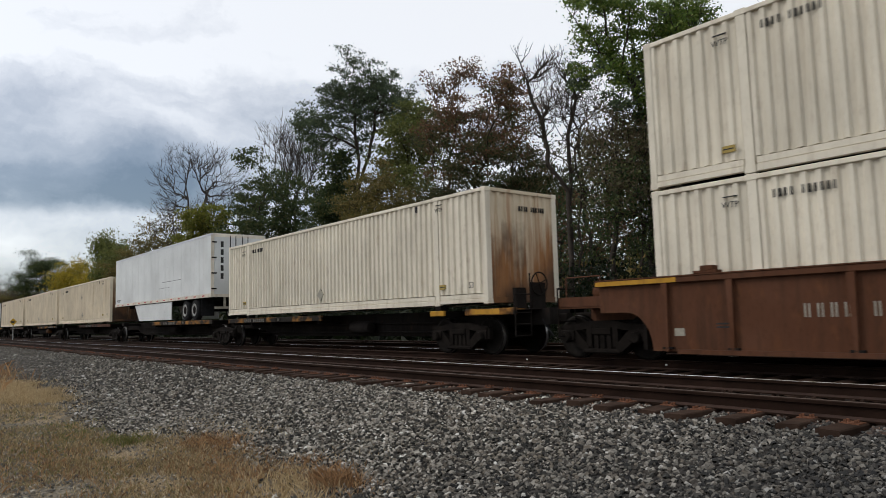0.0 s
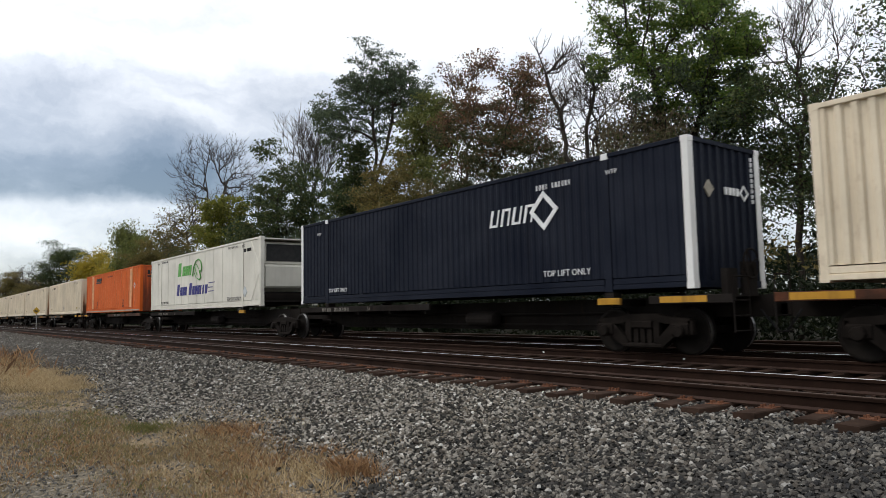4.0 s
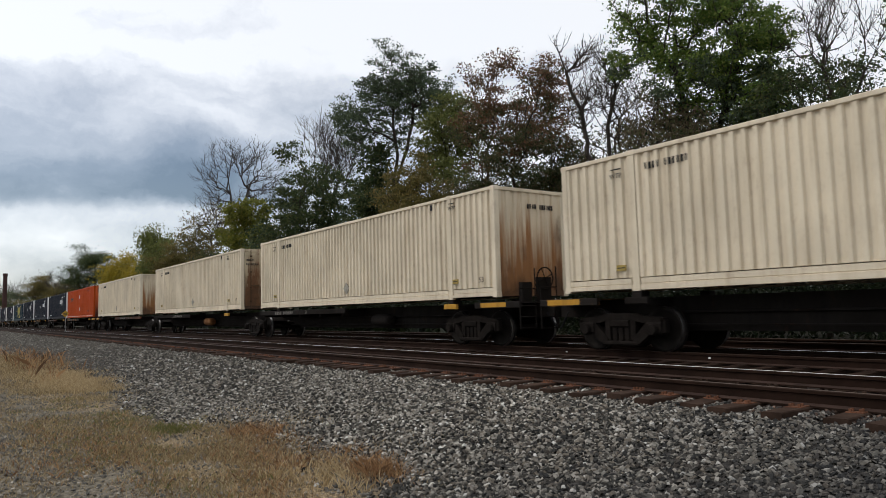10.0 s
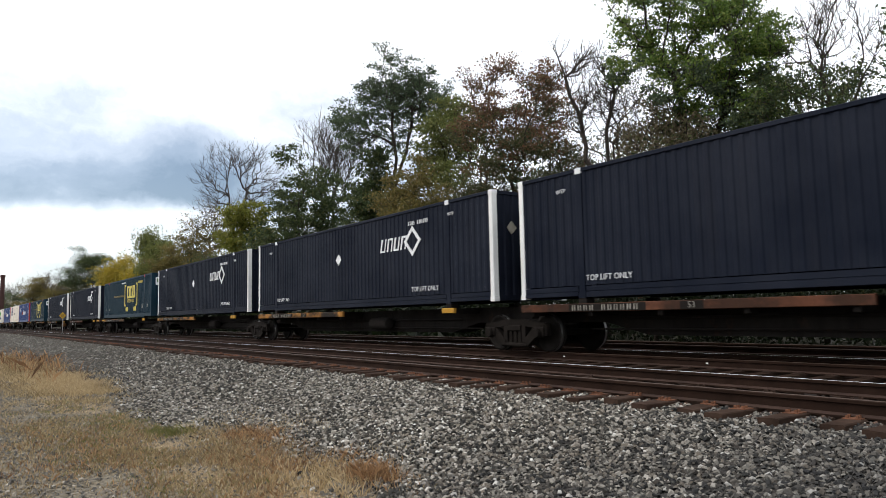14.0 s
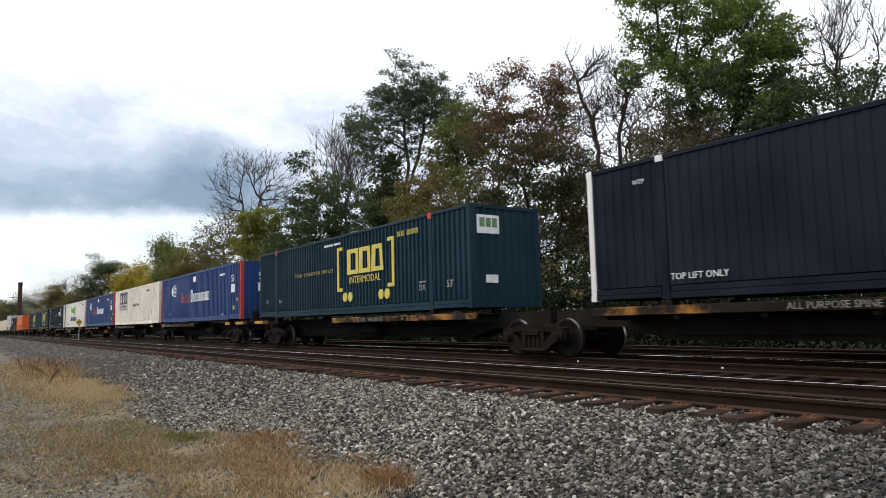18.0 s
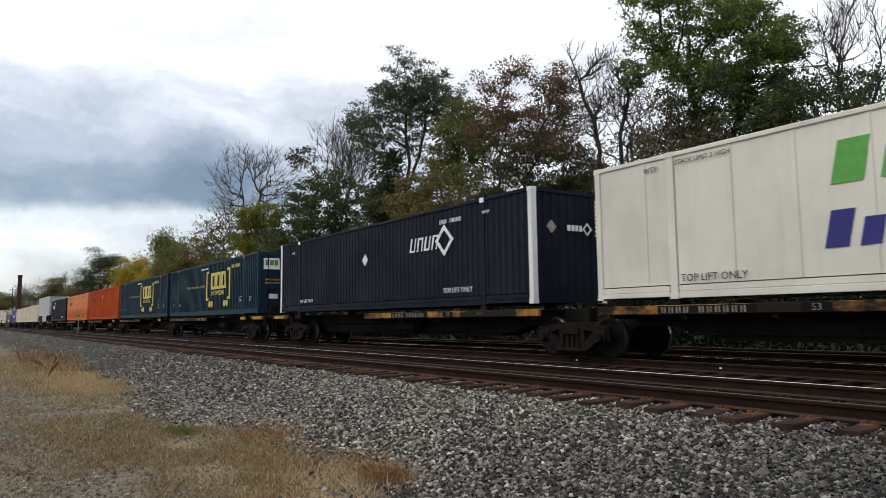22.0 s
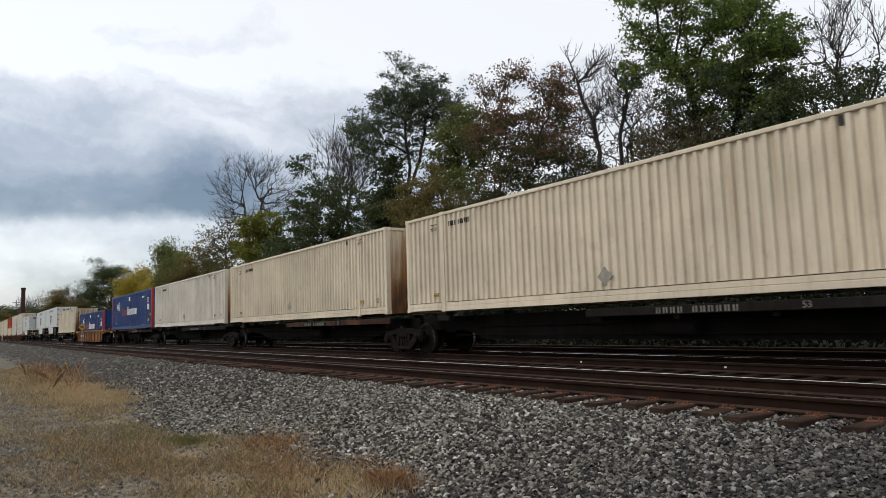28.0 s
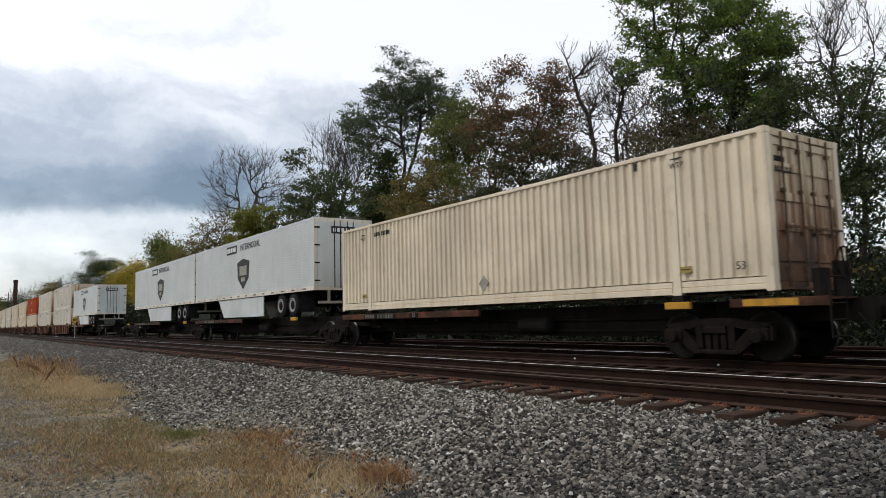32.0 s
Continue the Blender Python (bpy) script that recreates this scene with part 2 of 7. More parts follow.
BEIGE = painted("beige_paint", (0.69, 0.602, 0.458), (0.34, 0.235, 0.125), 0.45, 0.55, 0.28)
CREAM = painted("cream_paint", (0.67, 0.62, 0.53), (0.24, 0.19, 0.13), 0.45, 0.55, 0.25)
OFF_WHITE = painted("chalky_white_paint", (0.82, 0.7526, 0.65), (0.32, 0.22, 0.14), 0.40, 0.6, 0.35)
OFF_WHITE_END = stained("stained_white_end", (0.62, 0.56, 0.50), (0.30, 0.22, 0.16), (0.16, 0.13, 0.11))
ORANGE_BLEACHED = plain("bleached_orange_paint", (0.62, 0.33, 0.165), 0.6, 0, 0.2, 3.0)
ORANGE_SCUFF = plain("scuffed_orange_seam", (0.62, 0.20, 0.075), 0.6, 0, 0.4, 5.0)
LIGHT_MARK = plain("dull_white_marking", (0.34, 0.335, 0.28), 0.7, 0, 0.3)
RUST_RUN = plain("rust_run", (0.13, 0.055, 0.028), 0.9, 0, 0.4, 9.0)
PALE = painted("pale_weathered_paint", (0.72, 0.6649, 0.5487), (0.30, 0.23, 0.15), 0.45, 0.55, 0.25)
BEIGE_END = stained("stained_beige_end", (0.66, 0.56, 0.41), (0.27, 0.118, 0.038), (0.075, 0.042, 0.026), 0.03)
BEIGE_DOORS = stained("rusted_beige_doors", (0.60, 0.50, 0.34), (0.15, 0.066, 0.028), (0.040, 0.028, 0.022), 0.05)
RUSTY_ROD = plain("rusty_lock_rod", (0.10, 0.060, 0.036), 0.8, 0.1, 0.4, 6.0)
ORANGE = painted("orange_paint", (0.385, 0.056, 0.007), (0.28, 0.05, 0.010), 0.35, 0.6, 0, 0.05)
ORANGE_BRIGHT = painted("bright_orange_paint", (0.56, 0.108, 0.018), (0.42, 0.09, 0.02), 0.3, 0.6, 0, 0.05)
ORANGE_OLD = faded_orange("faded_orange_paint", (0.58, 0.215, 0.075), (0.50, 0.105, 0.018))
ORANGE_END = stained("stained_orange_end", (0.60, 0.12, 0.03), (0.22, 0.05, 0.02), (0.07, 0.03, 0.02))
NAVY = painted("navy_paint", (0.004675, 0.00765, 0.017), (0.018, 0.018, 0.022), 0.3, 0.55, 0, 0.06)
BLACKISH = painted("black_blue_paint", (0.008, 0.010, 0.015), (0.022, 0.022, 0.022), 0.35, 0.5, 0, 0.06)
TEAL = painted("teal_blue_paint", (0.0042, 0.025, 0.042), (0.018, 0.028, 0.032), 0.35, 0.5, 0, 0.08)
BLUE = painted("royal_blue_paint", (0.0135, 0.046, 0.170), (0.045, 0.075, 0.125), 0.5, 0.45)
RED = painted("red_post_paint", (0.42, 0.048, 0.042), (0.12, 0.05, 0.03), 0.4, 0.5)
WHITE = painted("white_paint", (0.74, 0.74, 0.72), (0.33, 0.28, 0.22), 0.30, 0.5, 0.10)
REEFER = painted("white_smooth_paint", (0.64, 0.618, 0.54), (0.34, 0.31, 0.27), 0.22, 0.4)
TRAILER = painted("trailer_white_paint", (0.62, 0.64, 0.64), (0.40, 0.38, 0.35), 0.18, 0.35)
TRAILER_DULL = painted("dull_trailer_white_paint", (0.54, 0.57, 0.56), (0.36, 0.35, 0.31), 0.3, 0.45)
GREY = painted("trailer_grey_paint", (0.34, 0.36, 0.39), (0.22, 0.21, 0.20), 0.2, 0.4)
ALU = plain("dull_aluminium", (0.55, 0.56, 0.57), 0.4, 0.7, 0.12, 3.0)
YELLOW_CAR = painted("sooty_yellow_car_paint", (0.36, 0.16, 0.030), (0.045, 0.027, 0.016), 1.0, 0.65, 0.8, 0.10, 1.0)
YELLOW_PIECE = painted("yellow_marker_paint", (0.46, 0.24, 0.030), (0.10, 0.055, 0.025), 0.6, 0.6, 0.3, 0.10)
YELLOW_WELL = painted("worn_yellow_well_paint", (0.275, 0.118, 0.038), (0.075, 0.034, 0.017), 1.0, 0.65, 0.8, 0.10, 0.3)
BROWN_WELL = painted("worn_brown_well_paint", (0.092, 0.036, 0.017), (0.030, 0.018, 0.012), 0.75, 0.65, 0.5, 0.10)
BROWN_CAR = painted("rust_brown_car_paint", (0.105, 0.038, 0.019), (0.035, 0.022, 0.016), 0.8, 0.65, 0.5, 0.08, 0.7)
DARK_CAR = painted("sooty_car_steel", (0.012, 0.0095, 0.008), (0.008, 0.007, 0.007), 0.7, 0.85, 0.1, 0.04)
TRUCK = plain("sooty_cast_steel", (0.0115, 0.0092, 0.0078), 0.85, 0.0, 0.4, 5.0)
WHEEL = plain("wheel_steel", (0.013, 0.011, 0.0095), 0.75, 0.1, 0.35, 5.0)
TREAD = plain("worn_wheel_tread", (0.34, 0.33, 0.32), 0.35, 0.9, 0.1)
RUBBER = plain("tyre_rubber", (0.018, 0.018, 0.019), 0.8, 0.0, 0.3)
RIM = plain("wheel_rim_steel", (0.27, 0.265, 0.255), 0.4, 0.4, 0.15)
GRIMY_CHALK = plain("grimy_white_lettering", (0.21, 0.195, 0.17), 0.7, 0, 0.5)
OCHRE = plain("faded_yellow_label", (0.34, 0.25, 0.07), 0.6, 0, 0.3)
INK = plain("black_lettering", (0.025, 0.025, 0.025), 0.6, 0, 0.3)
CHALK = plain("white_lettering", (0.72, 0.73, 0.73), 0.6, 0, 0.12)
GOLD = plain("yellow_lettering", (0.56, 0.46, 0.10), 0.6, 0, 0.12)
PLACARD = plain("grey_placard", (0.30, 0.28, 0.23), 0.6, 0, 0.25)
SILVER = plain("silver_placard", (0.52, 0.55, 0.56), 0.4, 0.3, 0.2)
TAPE_RED = plain("red_marker_tape", (0.45, 0.03, 0.03), 0.5, 0, 0.2)
GREEN_INK = plain("green_lettering", (0.10, 0.33, 0.07), 0.6, 0, 0.1)
BLUE_INK = plain("dark_blue_lettering", (0.03, 0.03, 0.17), 0.6, 0, 0.1)
NAVY_INK = plain("navy_lettering", (0.035, 0.045, 0.10), 0.6, 0, 0.2)
RED_INK = plain("dark_red_lettering", (0.11, 0.022, 0.012), 0.6, 0, 0.3)
ORANGE_INK = plain("orange_red_lettering", (0.58, 0.13, 0.06), 0.6, 0, 0.2)
FADED_RED_INK = plain("faded_red_ink", (0.26, 0.055, 0.030), 0.6, 0, 0.35, 4.0)
RUSTY_RAIL = plain("rusty_rail_steel", (0.021, 0.0115, 0.008), 0.8, 0.1, 0.35, 2.0)
SHINY_RAIL = plain("polished_rail_head", (0.80, 0.80, 0.80), 0.16, 1.0, 0.04)
DULL_RAIL = plain("dull_rail_head", (0.075, 0.052, 0.040), 0.5, 0.3, 0.2)
TIE = plain("weathered_wooden_tie", (0.042, 0.026, 0.019), 0.85, 0, 0.45, 3.0, 0.5)
def tie_plate_steel():
    """Rusty outside the rail, dulled by brown brake dust between the rails."""
    mat, nt, b = nodes_of("rusty_tie_plate", 0.8, 0.1)
    n = spot(nt, 8.0)
    side = add(nt, "ShaderNodeSeparateXYZ", [("Vector", nt.nodes.new("ShaderNodeTexCoord").outputs["Object"])])
    rust = blend(nt, band(nt, n, 0.3, 0.7), (0.090, 0.038, 0.021), (0.175, 0.075, 0.040))
    dust = blend(nt, band(nt, n, 0.3, 0.7), (0.030, 0.018, 0.013), (0.055, 0.032, 0.022))
    nt.links.new(blend(nt, band(nt, side.outputs["Y"], -0.79, -0.75), rust, dust), b.inputs["Base Color"])
    bump(nt, b, n, 0.2, 0.004)
    return mat


PLATE = tie_plate_steel()
RAIL_DUST = plain("brown_rail_dust", (0.042, 0.024, 0.018), 0.9, 0.0, 0.35, 4.0)
DARK_PLATE = plain("dark_tie_plate", (0.030, 0.016, 0.011), 0.75, 0.1, 0.4, 8.0)
BARK = plain("grey_brown_bark", (0.045, 0.036, 0.029), 0.9, 0, 0.35, 3.0, 0.6)
BARK_PALE = plain("pale_grey_bark", (0.066, 0.058, 0.051), 0.9, 0, 0.3, 3.0, 0.5)
LEAF_GREEN = leafy("green_leaves", (0.044, 0.064, 0.038), (0.074, 0.104, 0.056), (0.12, 0.15, 0.076))
LEAF_BRIGHT = leafy("bright_green_leaves", (0.062, 0.108, 0.021), (0.115, 0.18, 0.034), (0.22, 0.26, 0.06))
# shade behind the train is put into this brush's near-black leaf colour
LEAF_SHADED = leafy("shaded_brush_leaves", (0.007, 0.012, 0.005), (0.011, 0.019, 0.007), (0.022, 0.028, 0.010))
LEAF_DARK = leafy("dark_green_leaves", (0.032, 0.05, 0.022), (0.057, 0.084, 0.03), (0.115, 0.122, 0.044))
LEAF_RUST = leafy("rust_brown_leaves", (0.075, 0.054, 0.032), (0.21, 0.102, 0.056), (0.11, 0.112, 0.046))
LEAF_OLIVE = leafy("olive_autumn_leaves", (0.085, 0.082, 0.026), (0.155, 0.13, 0.038), (0.23, 0.165, 0.054))
LEAF_YELLOW = leafy("yellow_autumn_leaves", (0.25, 0.2, 0.022), (0.42, 0.31, 0.03), (0.26, 0.24, 0.04))
LEAF_YELLOWGREEN = leafy("yellow_green_leaves", (0.094, 0.110, 0.020), (0.169, 0.181, 0.030), (0.250, 0.231, 0.043))
LEAF_PINK = leafy("pinkish_brown_leaves", (0.075, 0.07, 0.036), (0.165, 0.125, 0.08), (0.095, 0.115, 0.04))
LEAF_MIXED = leafy("mixed_olive_leaves", (0.040, 0.052, 0.022), (0.078, 0.088, 0.034), (0.150, 0.105, 0.056))
LEAF_PALE = leafy("pale_green_leaves", (0.085, 0.11, 0.03), (0.14, 0.16, 0.044), (0.2, 0.2, 0.064))
BRICK = plain("dark_red_brick", (0.055, 0.028, 0.024), 0.9, 0, 0.25, 1.5)
for dull in (TRUCK, WHEEL, RUBBER, TIE, RUSTY_RAIL):
    dull.node_tree.nodes["Principled BSDF"].inputs["Specular IOR Level"].default_value = 0.06


# ---- building helpers ----
class Geo:
    """Points and faces of one mesh."""

    def __init__(self):
        self.v, self.f = [], []

    def face(self, *pts):
        n = len(self.v)
        self.v += [tuple(q) for q in pts]
        self.f.append(tuple(range(n, n + len(pts))))
        return self

    def box(self, x0, x1, y0, y1, z0, z1, c=0.0):
        """A box, its long edges cut by c."""
        n = len(self.v)
        if c <= 0:
            self.v += [(x, y, z) for x in (x0, x1) for y in (y0, y1) for z in (z0, z1)]
            self.f += [tuple(n + i for i in q) for q in ((0, 1, 3, 2), (4, 6, 7, 5), (0, 4, 5, 1), (2, 3, 7, 6), (0, 2, 6, 4), (1, 5, 7, 3))]
            return self
        if x1 - x0 >= max(y1 - y0, z1 - z0):
            ring = [(y0 + c, z0), (y1 - c, z0), (y1, z0 + c), (y1, z1 - c), (y1 - c, z1), (y0 + c, z1), (y0, z1 - c), (y0, z0 + c)]
            return self.loft([[(x, a, b) for a, b in ring] for x in (x0, x1)])
        if y1 - y0 >= z1 - z0:
            ring = [(x0 + c, z0), (x0, z0 + c), (x0, z1 - c), (x0 + c, z1), (x1 - c, z1), (x1, z1 - c), (x1, z0 + c), (x1 - c, z0)]
            return self.loft([[(a, y, b) for a, b in ring] for y in (y0, y1)])
        ring = [(x0 + c, y0), (x1 - c, y0), (x1, y0 + c), (x1, y1 - c), (x1 - c, y1), (x0 + c, y1), (x0, y1 - c), (x0, y0 + c)]
        return self.loft([[(a, b, z) for a, b in ring] for z in (z0, z1)])

    def loft(self, rings, caps=True):
        n, k = len(self.v), len(rings[0])
        for r in rings:
            self.v += [tuple(q) for q in r]
        for j in range(len(rings) - 1):
            for i in range(k):
                a, b = n + j * k + i, n + j * k + (i + 1) % k
                self.f.append((a, b, b + k, a + k))
        if caps:
            self.f.append(tuple(range(n + k - 1, n - 1, -1)))
            self.f.append(tuple(range(n + (len(rings) - 1) * k, n + len(rings) * k)))
        return self

    def rod(self, a, b, r, r2=None, n=6, caps=True):
        a, b = Vector(a), Vector(b)
        r2 = r if r2 is None else r2
        q = (b - a).to_track_quat("Z", "Y")
        rings = []
        for at, rad in ((a, r), (b, r2)):
            rings.append([at + q @ Vector((rad * math.cos(2 * math.pi * i / n), rad * math.sin(2 * math.pi * i / n), 0)) for i in range(n)])
        return self.loft(rings, caps)

    def turned(self, centre, profile, n=20, caps=True):
        """A body turned about the y axis: profile of (radius, y)."""
        cx, cy, cz = centre
        rings = [[(cx + r * math.cos(2 * math.pi * i / n), cy + y, cz + r * math.sin(2 * math.pi * i / n)) for i in range(n)] for r, y in profile]
        return self.loft(rings, caps)

    def plate(self, outline, y0, y1):
        """An (x, z) outline given thickness along y."""
        return self.loft([[(x, y, z) for x, z in outline] for y in (y0, y1)])

    def mesh(self, name, mat, smooth=False):
        me = bpy.data.meshes.new(name)
        me.from_pydata(self.v, [], self.f)
        me.materials.append(mat)
        if smooth:
            me.polygons.foreach_set("use_smooth", [True] * len(me.polygons))
        me.update()
        return me


def part(name, shape, mat, parent, label="", at=None):
    """One mesh under a thing or a part. shape: a Geo, or a mesh that others share."""
    ob = new(name, shape.mesh(name, mat) if isinstance(shape, Geo) else shape)
    ob.parent = parent
    if at is not None:
        ob.matrix_basis = at
    if label:
        ob["label"] = label
    return ob


KEPT = {}


def kept(key, mat, build, smooth=False):
    """The mesh of that key and material, built once."""
    if (key, mat.name) not in KEPT:
        KEPT[(key, mat.name)] = build().mesh(key, mat, smooth)
    return KEPT[(key, mat.name)]


def thing(name, label, category, group="", kind=""):
    return tagged(new(name), label, category, group, kind)


LETTERS = {}


def lettering(words, size, mat, parent, at, width=1.0, name="lettering"):
    """Words in the built-in font, centred, 3 mm thick."""
    key = (words, size, mat.name, width)
    if key not in LETTERS:
        cu = bpy.data.curves.new("lettering", "FONT")
        cu.body, cu.size, cu.align_x, cu.align_y, cu.extrude = words, size, "CENTER", "CENTER", 0.002
        cu.resolution_u, cu.space_character = 2, width
        cu.materials.append(mat)
        LETTERS[key] = cu
    ob = new(name, LETTERS[key])
    ob.parent = parent
    ob.matrix_basis = at
    return ob


def near_side(x, z, y=-1.300):
    return pose(x, y, z, 90, 0, 0)


def far_end(y, z, x=16.160):
    return pose(x, y, z, 90, 0, 90)


# ---- ground, tracks ----
TRACK_Y = (8.467, 12.774, 17.05)


def ground_z(y):
    return float(np.interp(y, [-3000, 3.4, 4.2, 6.3, 6.9, 7.4, 7.8, 18.0, 18.8, 20.5, 22.5, 60, 4000], [-0.68, -0.68, -0.63, -0.325, -0.29, -0.27, -0.325, -0.325, -0.27, -0.45, -0.30, -0.2, -0.2]))


def build_ground():
    mat, nt, b = nodes_of("ballast_and_dry_turf", 0.9)
    geo = nt.nodes.new("ShaderNodeTexCoord")
    xyz = add(nt, "ShaderNodeSeparateXYZ", [("Vector", geo.outputs["Object"])])
    stones = add(nt, "ShaderNodeTexVoronoi", [("Vector", geo.outputs["Object"])], Scale=17.0, Randomness=1.0)
    tone = add(nt, "ShaderNodeSeparateColor", [("Color", stones.outputs["Color"])])
    grit = spot(nt, 120.0, by_object=False)
    wide = spot(nt, 0.35, by_object=False)
    rock = blend(nt, tone.outputs[0], (0.022, 0.020, 0.018), (0.21, 0.20, 0.185))
    rock = blend(nt, band(nt, wide, 0.35, 0.7, 0.0, 0.35), rock, (0.10, 0.085, 0.07))
    # shade in the gaps between stones is put into the rock colour
    rock = blend(nt, band(nt, stones.outputs["Distance"], 0.018, 0.042, 0.0, 0.8), rock, (0.022, 0.019, 0.017))
    rock = blend(nt, band(nt, spot(nt, 2.2, (0.35, 1, 1), by_object=False, detail=8.0, rough=0.75), 0.40, 0.62, 0.0, 0.5), rock, (0.045, 0.042, 0.040))
    dirt = blend(nt, band(nt, spot(nt, 30.0, by_object=False, detail=7.0, rough=0.7), 0.40, 0.60), (0.040, 0.032, 0.021), (0.20, 0.166, 0.112))
    dirt = blend(nt, band(nt, spot(nt, 9.0, by_object=False, detail=8.0, rough=0.7), 0.42, 0.60), dirt, blend(nt, band(nt, grit, 0.4, 0.6), (0.085, 0.072, 0.052), (0.20, 0.178, 0.142)))
    dirt = blend(nt, band(nt, tone.outputs[1], 0.66, 0.76, 0.0, 0.6), dirt, (0.22, 0.190, 0.140))
    straw = blend(nt, band(nt, spot(nt, 60.0, (0.5, 1, 1), by_object=False), 0.38, 0.62), (0.085, 0.058, 0.030), (0.38, 0.285, 0.165))
    lawn = None
    for cx, cy, rx, ry in ((-28.0, 2.4, 14.0, 1.4), (-16.0, 2.3, 3.2, 0.8), (-8.2, 2.95, 3.6, 1.3), (-6.0, 3.0, 2.0, 0.9)):
        at = add(nt, "ShaderNodeMapping", [("Vector", geo.outputs["Object"])], Location=(-cx / rx, -cy / ry, 0), Scale=(1 / rx, 1 / ry, 0))
        ball = add(nt, "ShaderNodeTexGradient", [("Vector", at.outputs[0])])
        ball.gradient_type = "SPHERICAL"
        lawn = ball.outputs["Fac"] if lawn is None else blend(nt, 1.0, lawn, ball.outputs["Fac"], "ADD")
    ragged = nt.nodes.new("ShaderNodeMath")
    ragged.operation = "ADD"
    nt.links.new(lawn, ragged.inputs[0])
    nt.links.new(band(nt, spot(nt, 1.6, by_object=False, detail=8.0, rough=0.65), 0.3, 0.7, -0.35, 0.35), ragged.inputs[1])
    turf = blend(nt, band(nt, ragged.outputs[0], 0.12, 0.42, 0.0, 0.9), dirt, straw)
    # the edge between stone and turf wanders
    edge = spot(nt, 0.22, by_object=False, detail=6.0)
    wob = add(nt, "ShaderNodeMath", [(0, edge)])
    wob.operation = "MULTIPLY_ADD"
    wob.inputs[1].default_value = 2.0
    nt.links.new(xyz.outputs["Y"], wob.inputs[2])
    grass = band(nt, wob.outputs[0], 4.7, 4.1)
    patch = band(nt, spot(nt, 0.9, by_object=False, detail=6.0), 0.36, 0.52, 0.35, 1.0)
    col = blend(nt, times(nt, grass, patch), rock, turf)
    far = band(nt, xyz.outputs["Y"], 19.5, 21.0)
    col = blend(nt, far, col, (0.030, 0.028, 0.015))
    # the stone across all three tracks is blended to a rusty near-black
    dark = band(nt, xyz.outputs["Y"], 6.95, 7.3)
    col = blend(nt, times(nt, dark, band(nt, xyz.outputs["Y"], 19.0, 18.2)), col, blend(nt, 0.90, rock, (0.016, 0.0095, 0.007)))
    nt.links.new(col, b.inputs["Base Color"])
    bump(nt, b, stones.outputs["Distance"], 0.9, -0.05)
    ys = [-3000, -800, -200, -60, -20, -8, -3, 0, 1.5, 2.5, 3.4, 3.8, 4.2, 5, 5.7, 6.4, 6.9, 7.4, 7.8, 9, 12, 15, 18.0, 18.8, 19.5, 20.5, 22.5, 30, 45, 60, 150, 500, 1500, 4000]
    xs = [-4500, -2500, -1500, -1000, -700, -450, -300, -200, -140, -100, -75, -55, -40, -32] + list(range(-28, 9, 2)) + [12, 20, 40, 80, 200, 500, 900, 1500, 3000, 4500]
    g = Geo()
    for x in xs:
        for y in ys:
            w = 0.02 * noise.noise(Vector((x * 0.4, y * 0.4, 0))) if -1 < y < 6.5 and abs(x) < 120 else 0.0
            g.v.append((x, y, ground_z(y) + w))
    m = len(ys)
    g.f = [(i * m + j, (i + 1) * m + j, (i + 1) * m + j + 1, i * m + j + 1) for i in range(len(xs) - 1) for j in range(m - 1)]
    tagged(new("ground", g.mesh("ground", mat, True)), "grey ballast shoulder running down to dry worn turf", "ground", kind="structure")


build_ground()

X0, X1 = -1150.0, 900.0
RAIL = [(-0.076, -0.181), (0.076, -0.181), (0.076, -0.168), (0.012, -0.148), (0.009, -0.050), (0.037, -0.040), (0.037, -0.010), (0.028, -0.001), (-0.028, -0.001), (-0.037, -0.010), (-0.037, -0.040), (-0.009, -0.050), (-0.012, -0.148), (-0.076, -0.168)]
TIE_STEP = 0.545


def build_tracks():
    # first the rails, as long as the line runs; the ties come last in the file
    made = []
    for k, yc in enumerate(TRACK_Y):
        track = thing("railway_track", ("near empty railway track with rusty rails and worn wooden ties", "middle railway track that carries the train", "third railway track beyond the train")[k], "railway track", "railway tracks", "structure")
        for side in (-0.755, 0.755):
            y = yc + side
            # the near track leans a little, its far rail the higher
            lift = (-0.016 if side < 0 else 0.014) if k == 0 else 0.0
            body = Geo().loft([[(x, y + a, z + lift) for a, z in RAIL] for x in (X0, -300, -80, 0, X1)])
            rail = part("rail", body, RUSTY_RAIL, track)
            dust = [(y - 0.0762, -0.1675 + lift), (y - 0.0762, -0.163 + lift), (y - 0.013, -0.1435 + lift), (y - 0.013, -0.149 + lift)]
            part("foot_flange", Geo().loft([[(x, p, q) for p, q in dust] for x in (X0, X1)]), RAIL_DUST, rail, "rust-dusted foot of the rail")
            shiny = k < 2 and side > 0
            # the crowned top of the head, worn by wheels
            arc = [(y + 0.036 * math.sin(q), 0.0505 * math.cos(q) - 0.0455) for q in [radians(k) for k in (-46, -36, -26, -16, -6, 6, 16, 26, 36)]]
            ring = arc + [(y + 0.020, -0.012), (y - 0.024, -0.012)]
            strip = Geo().loft([[(x, p, q + lift) for p, q in ring[::-1]] for x in (X0, X1)])
            part("running_surface", strip.mesh("running_surface", SHINY_RAIL if shiny else DULL_RAIL, False), SHINY_RAIL, rail, "rail head polished by wheels" if shiny else "")
        made.append(track)
    return made


TRACKS = build_tracks()


# ---- containers ----
LONG, HALF, TALL = 16.154, 1.295, 2.896
POSTS = (1.98, LONG - 1.98)


